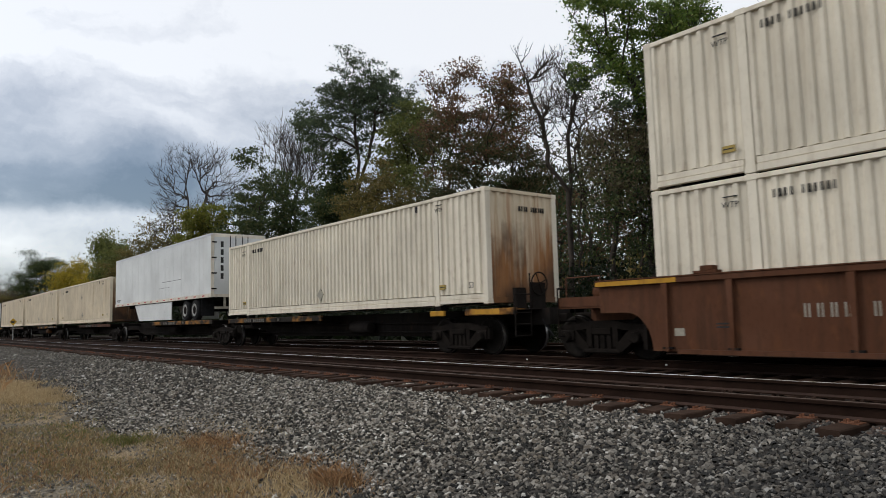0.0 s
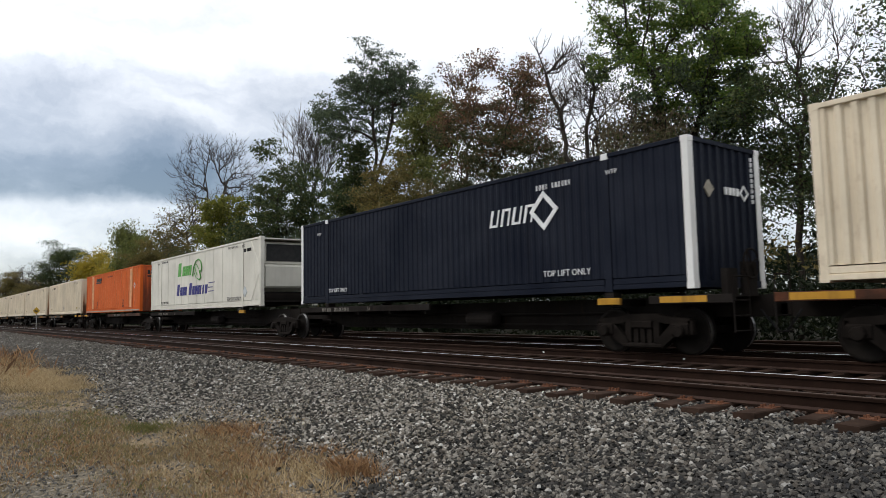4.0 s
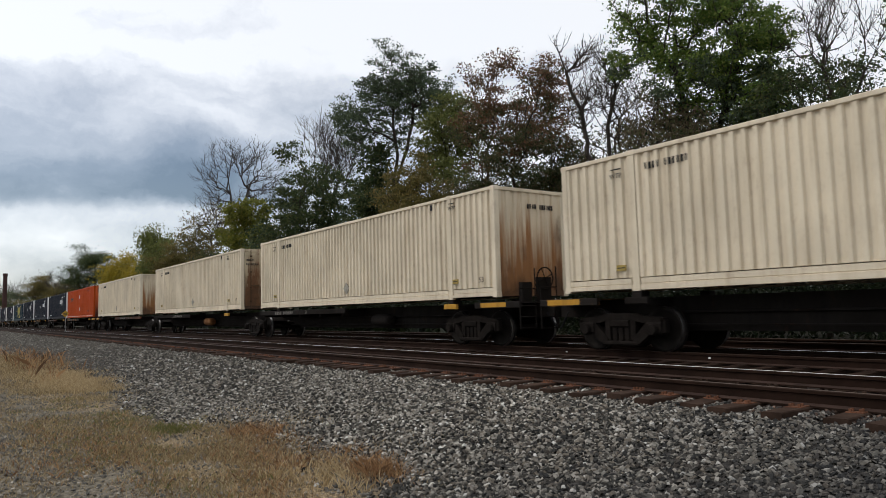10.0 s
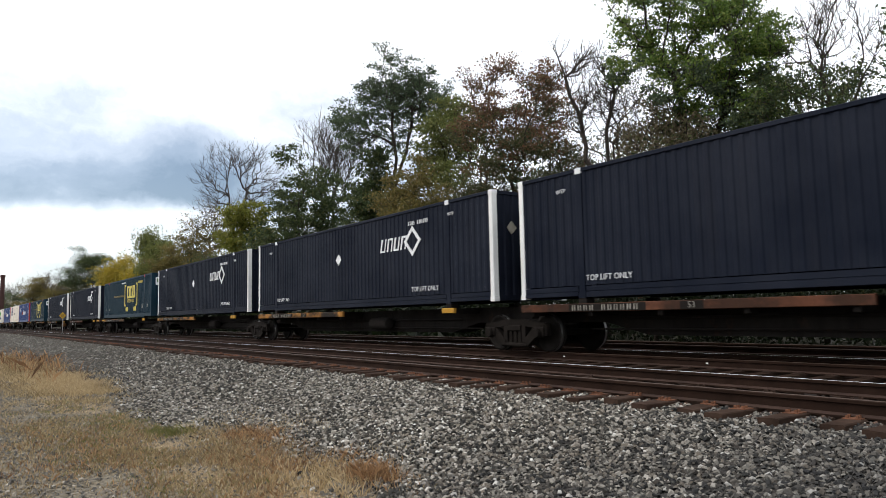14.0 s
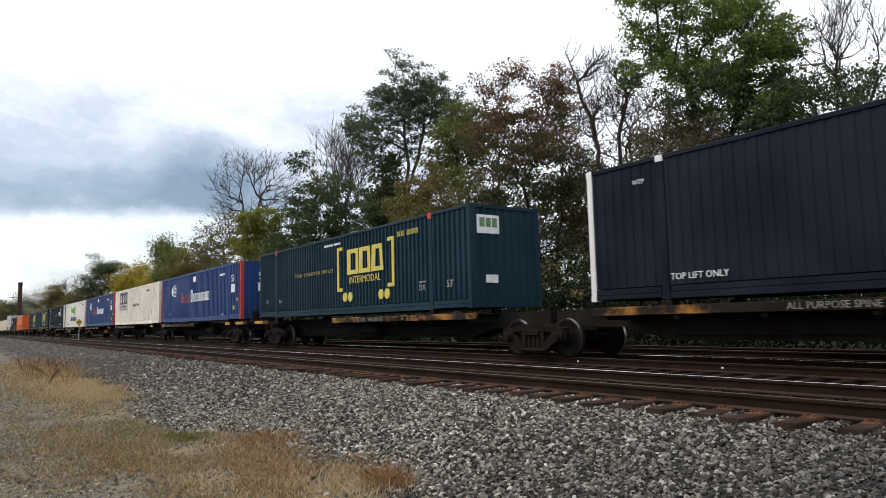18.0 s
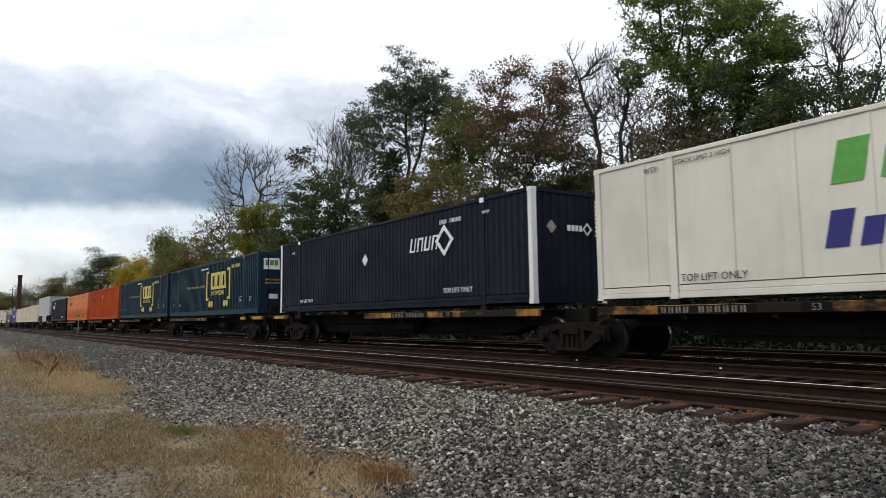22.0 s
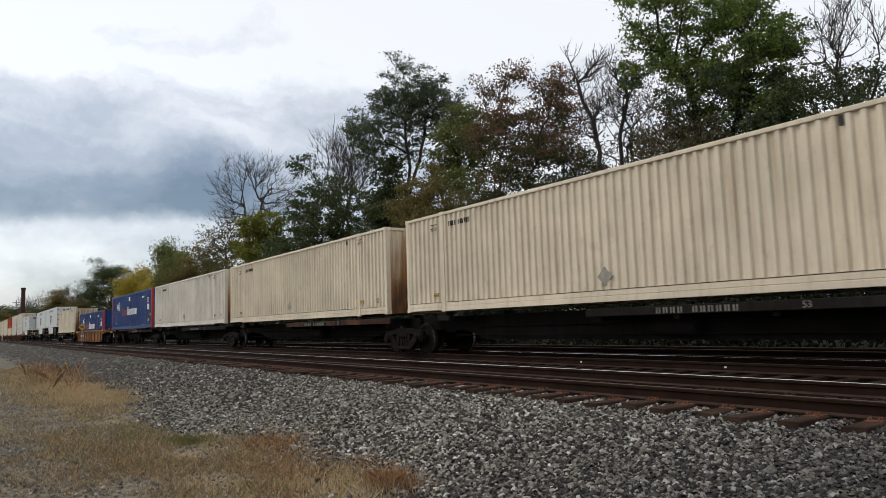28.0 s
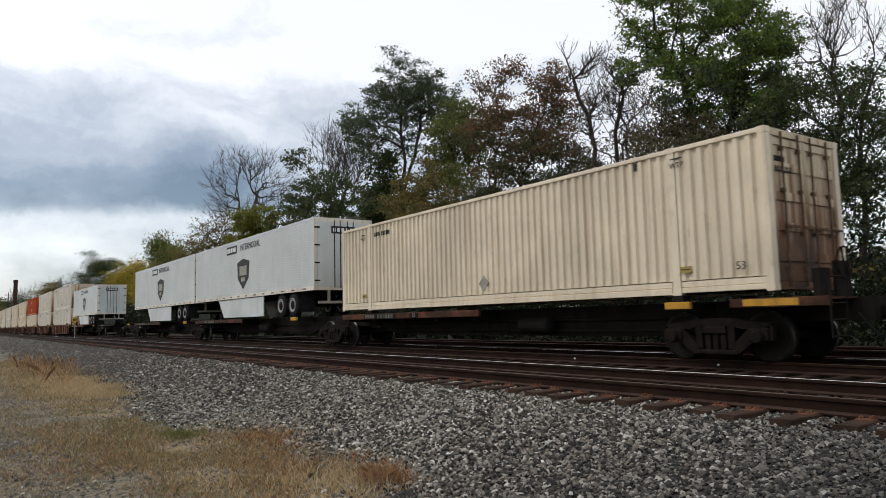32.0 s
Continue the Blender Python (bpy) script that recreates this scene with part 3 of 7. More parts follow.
def corrugated(x0, x1, y, out, z0, z1, pitch=0.235, deep=0.052):
    """A wall panel of upright trapezoid folds along x, its outer faces at y."""
    n = max(1, round((x1 - x0) / pitch))
    p = (x1 - x0) / n
    line = []
    for i in range(n):
        a = x0 + i * p
        line += [(a, y), (a + 0.34 * p, y), (a + 0.46 * p, y - out * deep), (a + 0.88 * p, y - out * deep)]
    back = y - out * (deep + 0.03)
    line += [(x1, y), (x1, back), (x0, back)]
    if out > 0:
        line = line[::-1]
    return Geo().loft([[(a, b, z) for a, b in line] for z in (z0, z1)])


SPANS = ((0.14, POSTS[0] - 0.100), (POSTS[0] + 0.100, POSTS[1] - 0.100), (POSTS[1] + 0.100, LONG - 0.14))


def smooth_panel(x0, x1, out, pitch):
    """Flat riveted sheets with raised seams."""
    line, x = [(x0, out * 1.262)], x0 + pitch
    while x < x1 - 0.5:
        line += [(x - 0.035, out * 1.262), (x - 0.030, out * 1.276), (x + 0.030, out * 1.276), (x + 0.035, out * 1.262)]
        x += pitch
    line += [(x1, out * 1.262), (x1, out * 1.20), (x0, out * 1.20)]
    if out > 0:
        line = line[::-1]
    return Geo().loft([[(a, b, z) for a, b in line] for z in (0.27, 2.80)])


def bottom_rail(x0, x1, z0, out):
    """A pressed rail: a proud lower flange and a set-back upper one."""
    a, b, d = out * HALF, out * (HALF - 0.014), out * 1.19
    c = out * (HALF - 0.026)
    ring = [(a, z0 + 0.01), (a, 0.118), (c, 0.124), (c, 0.138), (b, 0.144), (b, 0.250), (d, 0.250), (d, z0), (out * (HALF - 0.01), z0)]
    if out > 0:
        ring = ring[::-1]
    return Geo().loft([[(x, q, z) for q, z in ring[::-1]] for x in (x0, x1)])


def top_rail(out):
    y0, y1 = sorted((out * HALF, out * 1.20))
    return Geo().box(0.16, LONG - 0.16, y0, y1, 2.795, TALL - 0.01, 0.012)


def corner_post(x, out):
    x0 = 0.0 if x < 1 else LONG - 0.16
    y0, y1 = sorted((out * (HALF - 0.004), out * 1.12))
    g = Geo().box(x0 + 0.004, x0 + 0.156, y0, y1, 0.12, TALL - 0.12, 0.012)
    y0, y1 = sorted((out * HALF, out * 1.12))
    for z in (0.0, TALL - 0.12):
        g.box(x0, x0 + 0.16, y0, y1, z, z + 0.12, 0.01)
    return g


def lift_post(x, out):
    y0, y1 = sorted((out * (HALF - 0.006), out * 1.19))
    g = Geo().box(x - 0.085, x + 0.085, y0, y1, 0.05, TALL - 0.06)
    y0, y1 = sorted((out * (HALF + 0.003), out * 1.19))
    g.box(x - 0.10, x + 0.10, y0, y1, -0.01, 0.11)
    g.box(x - 0.10, x + 0.10, y0, y1, TALL - 0.10, TALL + 0.004)
    return g


def front_wall():
    """Upright folds across the end."""
    q = corrugated(-1.12, 1.12, LONG - 0.03, 1, 0.16, 2.80, 0.28, 0.045)
    q.v = [(b, a, c) for a, b, c in q.v]
    q.f = [f[::-1] for f in q.f]
    q.box(LONG - 0.14, LONG - 0.006, -1.12, 1.12, 0.02, 0.16)
    q.box(LONG - 0.14, LONG - 0.006, -1.12, 1.12, 2.80, TALL - 0.01)
    return q


def door_frame(z0, z1):
    return Geo().box(LONG - 0.14, LONG - 0.006, -1.12, 1.12, z0, z1)


def door_leaf(side):
    y0, y1 = sorted((side * 0.01, side * 1.10))
    g = Geo().box(LONG - 0.09, LONG - 0.05, y0, y1, 0.17, 2.75)
    for z in (0.17, 0.52, 1.06, 1.60, 2.14, 2.60):
        g.box(LONG - 0.05, LONG - 0.02, y0, y1, z, z + (0.15 if 0.2 < z < 2.5 else 0.12))
    g.box(LONG - 0.05, LONG - 0.022, y0, y0 + 0.08, 0.17, 2.75).box(LONG - 0.05, LONG - 0.022, y1 - 0.08, y1, 0.17, 2.75)
    return g


def lock_rod(y):
    g = Geo().rod((LONG + 0.012, y, 0.08), (LONG + 0.012, y, 2.84), 0.019, None, 8)
    for z in (0.35, 1.0, 1.75, 2.5):
        g.box(LONG - 0.03, LONG + 0.03, y - 0.04, y + 0.04, z, z + 0.07)
    g.box(LONG + 0.02, LONG + 0.045, y - 0.02, y + 0.38, 1.12, 1.16)
    return g


def roof():
    g = Geo().box(0.1, LONG - 0.1, -1.2, 1.2, 2.80, 2.845)
    for i in range(40):
        x = 0.3 + i * 0.395
        g.box(x, x + 0.2, -1.18, 1.18, 2.845, 2.862)
    return g


def floor():
    g = Geo().box(0.1, LONG - 0.1, -1.19, 1.19, 0.17, 0.23)
    for i in range(26):
        x = 0.5 + i * 0.6
        g.box(x, x + 0.06, -1.19, 1.19, 0.05, 0.17)
    return g


def shell(label, wall, posts, lift, end, end_paint, flat=0.0, pitch=0.235, leaf_paint=None, deep=0.052):
    """A 53-foot container: walls, rails, posts, roof, floor and one end that shows."""
    root = thing("shipping_container", label, "shipping container", "containers on the train")
    for out in (-1, 1):
        for k, (x0, x1) in enumerate(SPANS):
            w = kept("flat_panel%d%d_%g" % (k, out, flat), wall, lambda: smooth_panel(x0, x1, out, flat)) if flat else kept("panel%d%d_%g_%g" % (k, out, pitch, deep), wall, lambda: corrugated(x0, x1, out * 1.272, out, 0.27, 2.80, pitch, deep))
            part("side_panel", w, wall, root)
            part("bottom_rail", kept("bottom_rail%d%d" % (k, out), wall, lambda: bottom_rail(x0 + 0.015, x1 - 0.015, 0.0 if k == 1 else 0.03, out)), wall, root)
        part("top_rail", kept("top_rail%d" % out, wall, lambda: top_rail(out)), wall, root)
        for x in (0, LONG):
            part("corner_post", kept("corner_post%d_%d" % (out, x), posts, lambda: corner_post(x, out)), posts, root)
        for x in POSTS:
            part("lift_post", kept("lift_post%d_%d" % (out, x), lift, lambda: lift_post(x, out)), lift, root)
    part("roof", kept("roof", wall, roof), wall, root)
    part("floor", kept("floor", DARK_CAR, floor), DARK_CAR, root)
    if end == "front":
        part("front_wall", kept("front_wall", end_paint, front_wall), end_paint, root, "corrugated end wall")
    elif end == "doors":
        part("door_sill", kept("door_sill", end_paint, lambda: door_frame(0.02, 0.16)), end_paint, root)
        part("door_header", kept("door_header", end_paint, lambda: door_frame(2.76, TALL - 0.01)), end_paint, root)
        for side in (-1, 1):
            leaf = part("door_leaf", kept("door_leaf%d" % side, end_paint, lambda: door_leaf(side)), end_paint, root, "ribbed door leaf with two lock rods")
            for y in (0.22, 0.80):
                part("lock_rod", kept("lock_rod%d%g" % (side, y), DARK_CAR if leaf_paint is None else leaf_paint, lambda: lock_rod(side * y)), DARK_CAR, leaf)
    part("rear_wall", kept("rear_wall", wall, lambda: Geo().box(0.03, 0.10, -1.12, 1.12, 0.02, 2.88)), wall, root)
    return root


def bars(parent, name, mat, cells, y=-1.300, x=None):
    """Plain blocks (u, v, width, height) on the near side, or on the end when x is given."""
    g = Geo()
    for u, v, w, h in cells:
        if x is None:
            g.box(u, u + w, y, y + 0.028, v, v + h)
        else:
            g.box(x - 0.028, x, u, u + w, v, v + h)
    ob = part(name, g, mat, parent)
    if len(cells) > 1 and name != "logo":
        ob["kind"] = "stuff"
    return ob


def word_bars(u, v, count, w, h, gap=0.25, space=()):
    """Thin upright bars, two for each sign."""
    out = []
    for i in range(count):
        if i not in space:
            b = w * (1 - gap)
            out += [(u + i * w, v, b * 0.27, h), (u + i * w + b * 0.62, v, b * 0.27, h)]
    return out


def diamond(parent, mat, u, v, s, y=-1.283, x=None, hollow=False, name="placard"):
    g = Geo()
    if hollow:
        t = s * 0.68
        for (a, b), (c, d) in (((0, s), (s, 0)), ((s, 0), (0, -s)), ((0, -s), (-s, 0)), ((-s, 0), (0, s))):
            k = t / s
            pts = [(u + a, v + b), (u + c, v + d), (u + c * k, v + d * k), (u + a * k, v + b * k)]
            if x is None:
                g.loft([[(p, q, r) for p, r in pts] for q in (y, y + 0.02)])
            else:
                g.loft([[(q, p, r) for p, r in pts] for q in (x - 0.02, x)])
    else:
        pts = [(u + s, v), (u, v + s), (u - s, v), (u, v - s)]
        if x is None:
            g.loft([[(p, q, r) for p, r in pts] for q in (y, y + 0.03)])
        else:
            g.loft([[(q, p, r) for p, r in pts] for q in (x - 0.03, x)])
    return part(name, g, mat, parent)


def beige_box(end, shade=None, tag=0.0, second=False):
    wall = shade or BEIGE
    words = {"front": "rust-streaked corrugated end", "doors": "grimy ribbed doors"}[end]
    root = shell("beige corrugated steel container with %s" % words, wall, wall, wall, end, BEIGE_END if end == "front" else BEIGE_DOORS, leaf_paint=RUSTY_ROD)
    bars(root, "number_marking", INK, word_bars(2.32, 2.44, 11, 0.095, 0.14, 0.48, (4,)), -1.279)
    lettering("WTP", 0.15, INK, root, near_side(1.58, 2.42), name="marking")
    bars(root, "mark_bar", INK, [(1.45, 2.56, 0.26, 0.018)])
    bars(root, "mark_bar", INK, [(14.18, 2.66, 0.26, 0.018)])
    lettering("WTP", 0.15, INK, root, near_side(14.32, 2.53), name="marking")
    diamond(root, PLACARD, 7.95 + tag, 0.56, 0.21)
    if second:
        diamond(root, PLACARD, 8.1, 1.85, 0.15)
    lettering("53", 0.21, INK, root, near_side(15.55, 0.47), name="marking")
    for u in (14.28, 1.50):
        bars(root, "warning_label", OCHRE, [(u, 0.42, 0.24, 0.12)])
        bars(root, "label_bar", INK, [(u + 0.02, 0.47, 0.20, 0.02)], -1.303)
    bars(root, "top_mark", INK, [(13.28, 2.60, 0.07, 0.16)])
    if end == "front":
        bars(root, "number_marking", INK, word_bars(-0.1, 2.36, 11, 0.088, 0.13, 0.48, (4,)), x=16.135)
    else:
        bars(root, "number_marking", INK, word_bars(-1.0, 2.30, 4, 0.09, 0.10, 0.3) + word_bars(-1.02, 2.12, 7, 0.085, 0.10, 0.3), x=16.14)
    return root


def navy_box(wall, end="front", extra=False, flipped=False, posts=None):
    root = shell("dark navy corrugated container with white corner posts" if posts is None else "black corrugated container with white rear posts", wall, posts or WHITE, wall, end, wall, deep=0.020)
    c = 3.75 if flipped else 11.87
    # a row of plain leaning strokes and a ring of four
    z = 1.70
    g = Geo()
    for k in range(4):
        for x0, lean, t in ((0.0, 0.10, 0.08), (0.24, 0.10, 0.055)):
            x = c - 1.38 + 0.40 * k + x0
            g.plate([(x, z), (x + t, z), (x + t + lean, z + 0.42), (x + lean, z + 0.42)], -1.2795, -1.262)
        x = c - 1.38 + 0.40 * k + (0.0, 0.10)[k % 2]
        v = z + (0.0, 0.36)[k % 2]
        g.plate([(x + 0.08, v), (x + 0.24, v), (x + 0.255, v + 0.06), (x + 0.095, v + 0.06)], -1.2785, -1.262)
    part("logo", g, CHALK, root)
    diamond(root, CHALK, c + 0.50, z + 0.22, 0.46, hollow=True, name="logo_ring")
    bars(root, "number_marking", CHALK, word_bars(c + 0.28, 2.40, 11, 0.10, 0.12, 0.48, (4,)), -1.279)
    if not flipped:
        lettering("TOP LIFT ONLY", 0.20, CHALK, root, near_side(13.02, 0.45), name="marking")
        lettering("TOP LIFT ONLY", 0.18, CHALK, root, near_side(2.75, 0.42), name="marking")
    else:
        bars(root, "marking_bar", CHALK, word_bars(12.3, 0.42, 9, 0.14, 0.14, 0.3, (3, 6)) + word_bars(0.9, 0.42, 5, 0.14, 0.12, 0.3))
    lettering("WTP", 0.14, CHALK, root, near_side(14.35, 2.48), name="marking")
    lettering("WTP", 0.14, CHALK, root, near_side(1.44, 2.43), name="marking")
    bars(root, "lift_mark", CHALK, [(POSTS[1] - 0.09, 2.76, 0.18, 0.13), (POSTS[0] - 0.09, 2.76, 0.18, 0.13)])
    if extra:
        diamond(root, CHALK, 7.6, 1.70, 0.20)
    if end == "front":
        bars(root, "logo", CHALK, [(-0.05, 1.86, 0.10, 0.15), (0.09, 1.86, 0.10, 0.15), (0.23, 1.86, 0.10, 0.15), (0.37, 1.86, 0.10, 0.15)], x=16.135)
        diamond(root, CHALK, 0.66, 1.93, 0.17, x=16.14, hollow=True, name="logo_ring")
        diamond(root, PLACARD, -0.62, 1.93, 0.17, x=16.14)
        bars(root, "end_marking", CHALK, [(0.98, 1.75 + 0.11 * i, 0.05, 0.08) for i in range(9)], x=16.135)
    else:
        bars(root, "logo", CHALK, [(-0.75 + 0.16 * i, 2.02, 0.11, 0.12) for i in range(4)] + [(-0.75, 2.46, 0.5, 0.07)], x=16.15)
        diamond(root, CHALK, 0.05, 2.08, 0.12, x=16.15, hollow=True, name="logo_ring")
    return root


def open_block(u, z, w, h, heavy=1.0, taper=0.0, narrow=False):
    """The pieces of one plain sign of a logo: an upright frame with a heavy and a light side, or a single post."""
    t, f = 0.105 * h / 0.46 * heavy, 0.06 * h / 0.46 * heavy
    if narrow:
        return [[(u, z), (u + w, z), (u + w, z + h), (u, z + h)]]
    c = taper * w
    return [[(u, z), (u + t, z), (u + t + c, z + h), (u + c, z + h)], [(u + w - 0.7 * t, z), (u + w, z), (u + w - c, z + h), (u + w - 0.7 * t - c, z + h)],
            [(u + t, z), (u + w - 0.7 * t, z), (u + w - 0.7 * t, z + f), (u + t, z + f)], [(u + t + c, z + h - f), (u + w - 0.7 * t - c, z + h - f), (u + w - 0.7 * t - c, z + h), (u + t + c, z + h)]]


def logo_row(root, ink, count, u, z, heights, width, step, narrow=()):
    """A row of plain upright signs in place of a name, the first the taller; each sign is a part."""
    for i in range(count):
        h = heights[0] if i == 0 else heights[1]
        w = width * (1.18 if i == 0 else 0.42 if i in narrow else 1.0)
        g = Geo()
        for k, ring in enumerate(open_block(u, z, w, h, 0.86, (0.0, 0.16, 0.06)[i % 3], i in narrow)):
            g.plate(ring, -1.2785 - 0.0004 * (k % 5), -1.262)
        part("logo", g, ink, root)
        u += w + step - width


def framed_logo(root, ink, c, z, brackets=True):
    """Three heavy open blocks over a word, between brackets, with four wheels."""
    for i in range(3):
        g = Geo()
        for k, ring in enumerate(open_block(c - 1.30 + 0.88 * i, z - 0.02, 0.84, 0.90, 1.30, (0.0, 0.04, 0.10)[i])):
            g.plate(ring, -1.2785 - 0.0004 * (k % 5), -1.262)
        part("logo", g, ink, root)
    lettering("INTERMODAL", 0.36, ink, root, near_side(c + 0.02, z - 0.24), name="lettering")
    if brackets:
        for s, u in ((1, c - 2.0), (-1, c + 1.95)):
            bars(root, "logo_bracket", ink, [(u - 0.07, z - 0.60, 0.14, 1.62), (u if s > 0 else u - 0.34, z + 0.90, 0.34, 0.12), (u if s > 0 else u - 0.34, z - 0.60, 0.34, 0.12)])
        for u in (c - 1.45, c - 1.05, c + 1.15, c + 1.55):
            part("logo_wheel", Geo().turned((u, -1.295, z - 0.82), [(0.17, -0.006), (0.17, 0.02)], 18), ink, root)
    else:
        bars(root, "logo_frame", ink, [(c - 1.5, z + 0.90, 3.0, 0.05), (c - 1.5, z - 0.48, 3.0, 0.05), (c - 1.52, z - 0.48, 0.05, 1.42), (c + 1.48, z - 0.48, 0.05, 1.42)])


def teal_box(end):
    root = shell("teal blue corrugated container with yellow markings", TEAL, TEAL, TEAL, end, TEAL)
    framed_logo(root, GOLD, 10.06, 1.42)
    lettering("How tomorrow moves", 0.30, OCHRE, root, near_side(5.90, 1.66), 1.28, name="lettering")
    bars(root, "number_marking", GOLD, word_bars(12.28, 2.38, 11, 0.115, 0.17, 0.48, (4,)), -1.279)
    bars(root, "small_marking", CHALK, word_bars(6.9, 2.56, 16, 0.085, 0.08, 0.25, (9,)))
    lettering("53'", 0.30, LIGHT_MARK, root, near_side(15.17, 0.72), name="marking")
    lettering("DA", 0.26, LIGHT_MARK, root, near_side(13.72, 0.68), name="marking")
    bars(root, "marking_bar", LIGHT_MARK, [(13.54, 0.84, 0.36, 0.03)])
    lettering("53'", 0.24, LIGHT_MARK, root, near_side(0.97, 0.68), name="marking")
    lettering("DA", 0.22, LIGHT_MARK, root, near_side(2.47, 0.66), name="marking")
    for x in POSTS:
        bars(root, "lift_mark", RED, [(x - 0.10, 2.72, 0.20, 0.18)], -1.302)
    # sign on the end
    x = 16.165 if end == "doors" else 16.145
    bars(root, "end_sign", CHALK, [(-1.02, 2.08, 0.78, 0.52)], x=x)
    bars(root, "end_sign_logo", plain("sign_green", (0.12, 0.20, 0.10), 0.6), [(-0.94, 2.26, 0.18, 0.26), (-0.72, 2.26, 0.18, 0.26), (-0.50, 2.26, 0.18, 0.26)], x=x + 0.004)
    bars(root, "end_label", CHALK, [(-0.75, 0.70, 0.42, 0.22)], x=x)
    if end == "doors":
        bars(root, "end_marking", OCHRE, word_bars(0.35, 1.52, 4, 0.13, 0.18) + word_bars(0.35, 1.28, 4, 0.13, 0.18) + word_bars(-0.95, 1.55, 7, 0.11, 0.08) + word_bars(-0.95, 1.40, 7, 0.11, 0.08), x=x)
    return root


def royal_box():
    root = shell("royal blue corrugated container with red corner posts", BLUE, RED, BLUE, "front", BLUE)
    # two rows of plain upright signs
    logo_row(root, FADED_RED_INK, 5, 4.97, 1.16, (0.62, 0.44), 0.30, 0.405)
    logo_row(root, CHALK, 10, 7.13, 1.16, (0.70, 0.48), 0.30, 0.392, (8,))
    diamond(root, CHALK, 2.78, 1.98, 0.27, name="logo_diamond")
    bars(root, "logo_stripe", CHALK, [(2.95, 1.64 + 0.085 * i, 0.85 - 0.05 * abs(i - 4), 0.032) for i in range(9)], -1.279)
    for u, v, w, h in ((7.63, 2.32, 0.48, 0.32), (14.66, 1.38, 0.52, 0.42), (12.75, 2.34, 0.26, 0.12), (13.1, 0.28, 0.22, 0.05), (2.1, 0.5, 0.16, 0.05)):
        bars(root, "label", CHALK, [(u, v, w, h)], -1.279)
    bars(root, "number_marking", CHALK, word_bars(13.06, 2.34, 7, 0.085, 0.12, 0.48), -1.279)
    lettering("53", 0.52, CHALK, root, near_side(14.97, 2.07), name="marking")
    for u, v, w, h in ((15.50, 0.90, 0.14, 0.18), (14.90, 0.50, 0.22, 0.20)):
        bars(root, "label", GOLD, [(u, v, w, h)], -1.279)
    lettering("53", 0.52, CHALK, root, far_end(-0.14, 2.15, 16.15), name="marking")
    bars(root, "end_label", CHALK, [(-0.40, 1.40, 0.46, 0.42), (-0.15, 0.62, 0.55, 0.22)], x=16.14)
    return root


def cream_logo_box():
    root = shell("dirty cream corrugated container with a black framed logo", OFF_WHITE, OFF_WHITE, OFF_WHITE, "front", OFF_WHITE_END, deep=0.030)
    framed_logo(root, NAVY_INK, 3.62, 1.72, False)
    bars(root, "number_marking", INK, word_bars(12.16, 2.38, 10, 0.10, 0.13, 0.48, (4,)), -1.279)
    # rust runs from the fittings at the foot of the wall
    for x, z, h in ((13.95, 0.86, 0.46), (13.02, 0.42, 0.34), (15.02, 0.44, 0.30), (11.6, 0.36, 0.14), (11.9, 0.34, 0.10), (9.4, 0.36, 0.10)):
        part("rust_run", Geo().plate([(x - 0.03, z - h / 2), (x + 0.035, z - h / 2 + 0.02), (x + 0.012, z + h / 2), (x - 0.004, z + h / 2)], -1.2785, -1.268), RUST_RUN, root)
    g = Geo()
    line = [(6.6, 1.35), (6.75, 1.62), (6.86, 1.38), (7.05, 1.5), (7.12, 1.36), (7.4, 1.66), (7.42, 1.38), (7.66, 1.42), (7.5, 1.55), (7.95, 1.62), (8.0, 1.40), (8.2, 1.58), (8.25, 1.40), (8.5, 1.60), (8.36, 1.5), (9.1, 1.52)]
    for (a, b), (c, d) in zip(line, line[1:]):
        g.rod((a + 1.0, -1.296, b), (c + 1.0, -1.296, d), 0.012, None, 5)
    part("scrawl", g, INK, root, "thin black scrawl")
    bars(root, "label", INK, [(14.3, 2.40, 0.34, 0.015), (1.3, 2.5, 0.3, 0.02)])
    bars(root, "end_logo", NAVY_INK, [(-0.85, 2.10, 0.42, 0.40), (-0.30, 2.10, 0.42, 0.40), (0.25, 2.10, 0.42, 0.40), (-0.85, 1.95, 1.5, 0.09)], x=16.14)
    return root


def leaning_blocks(root, ink, u, v, step, h, count, y=-1.283):
    """A row of leaning blocks that stands for a bold slanted name."""
    for i in range(count):
        a, b = u + step * i, step * (0.50 if i in (3, 4) else 0.80)
        part("logo", Geo().plate([(a, v), (a + b, v), (a + b + 0.22 * h, v + h), (a + 0.22 * h, v + h)], y, y + 0.03), ink, root)


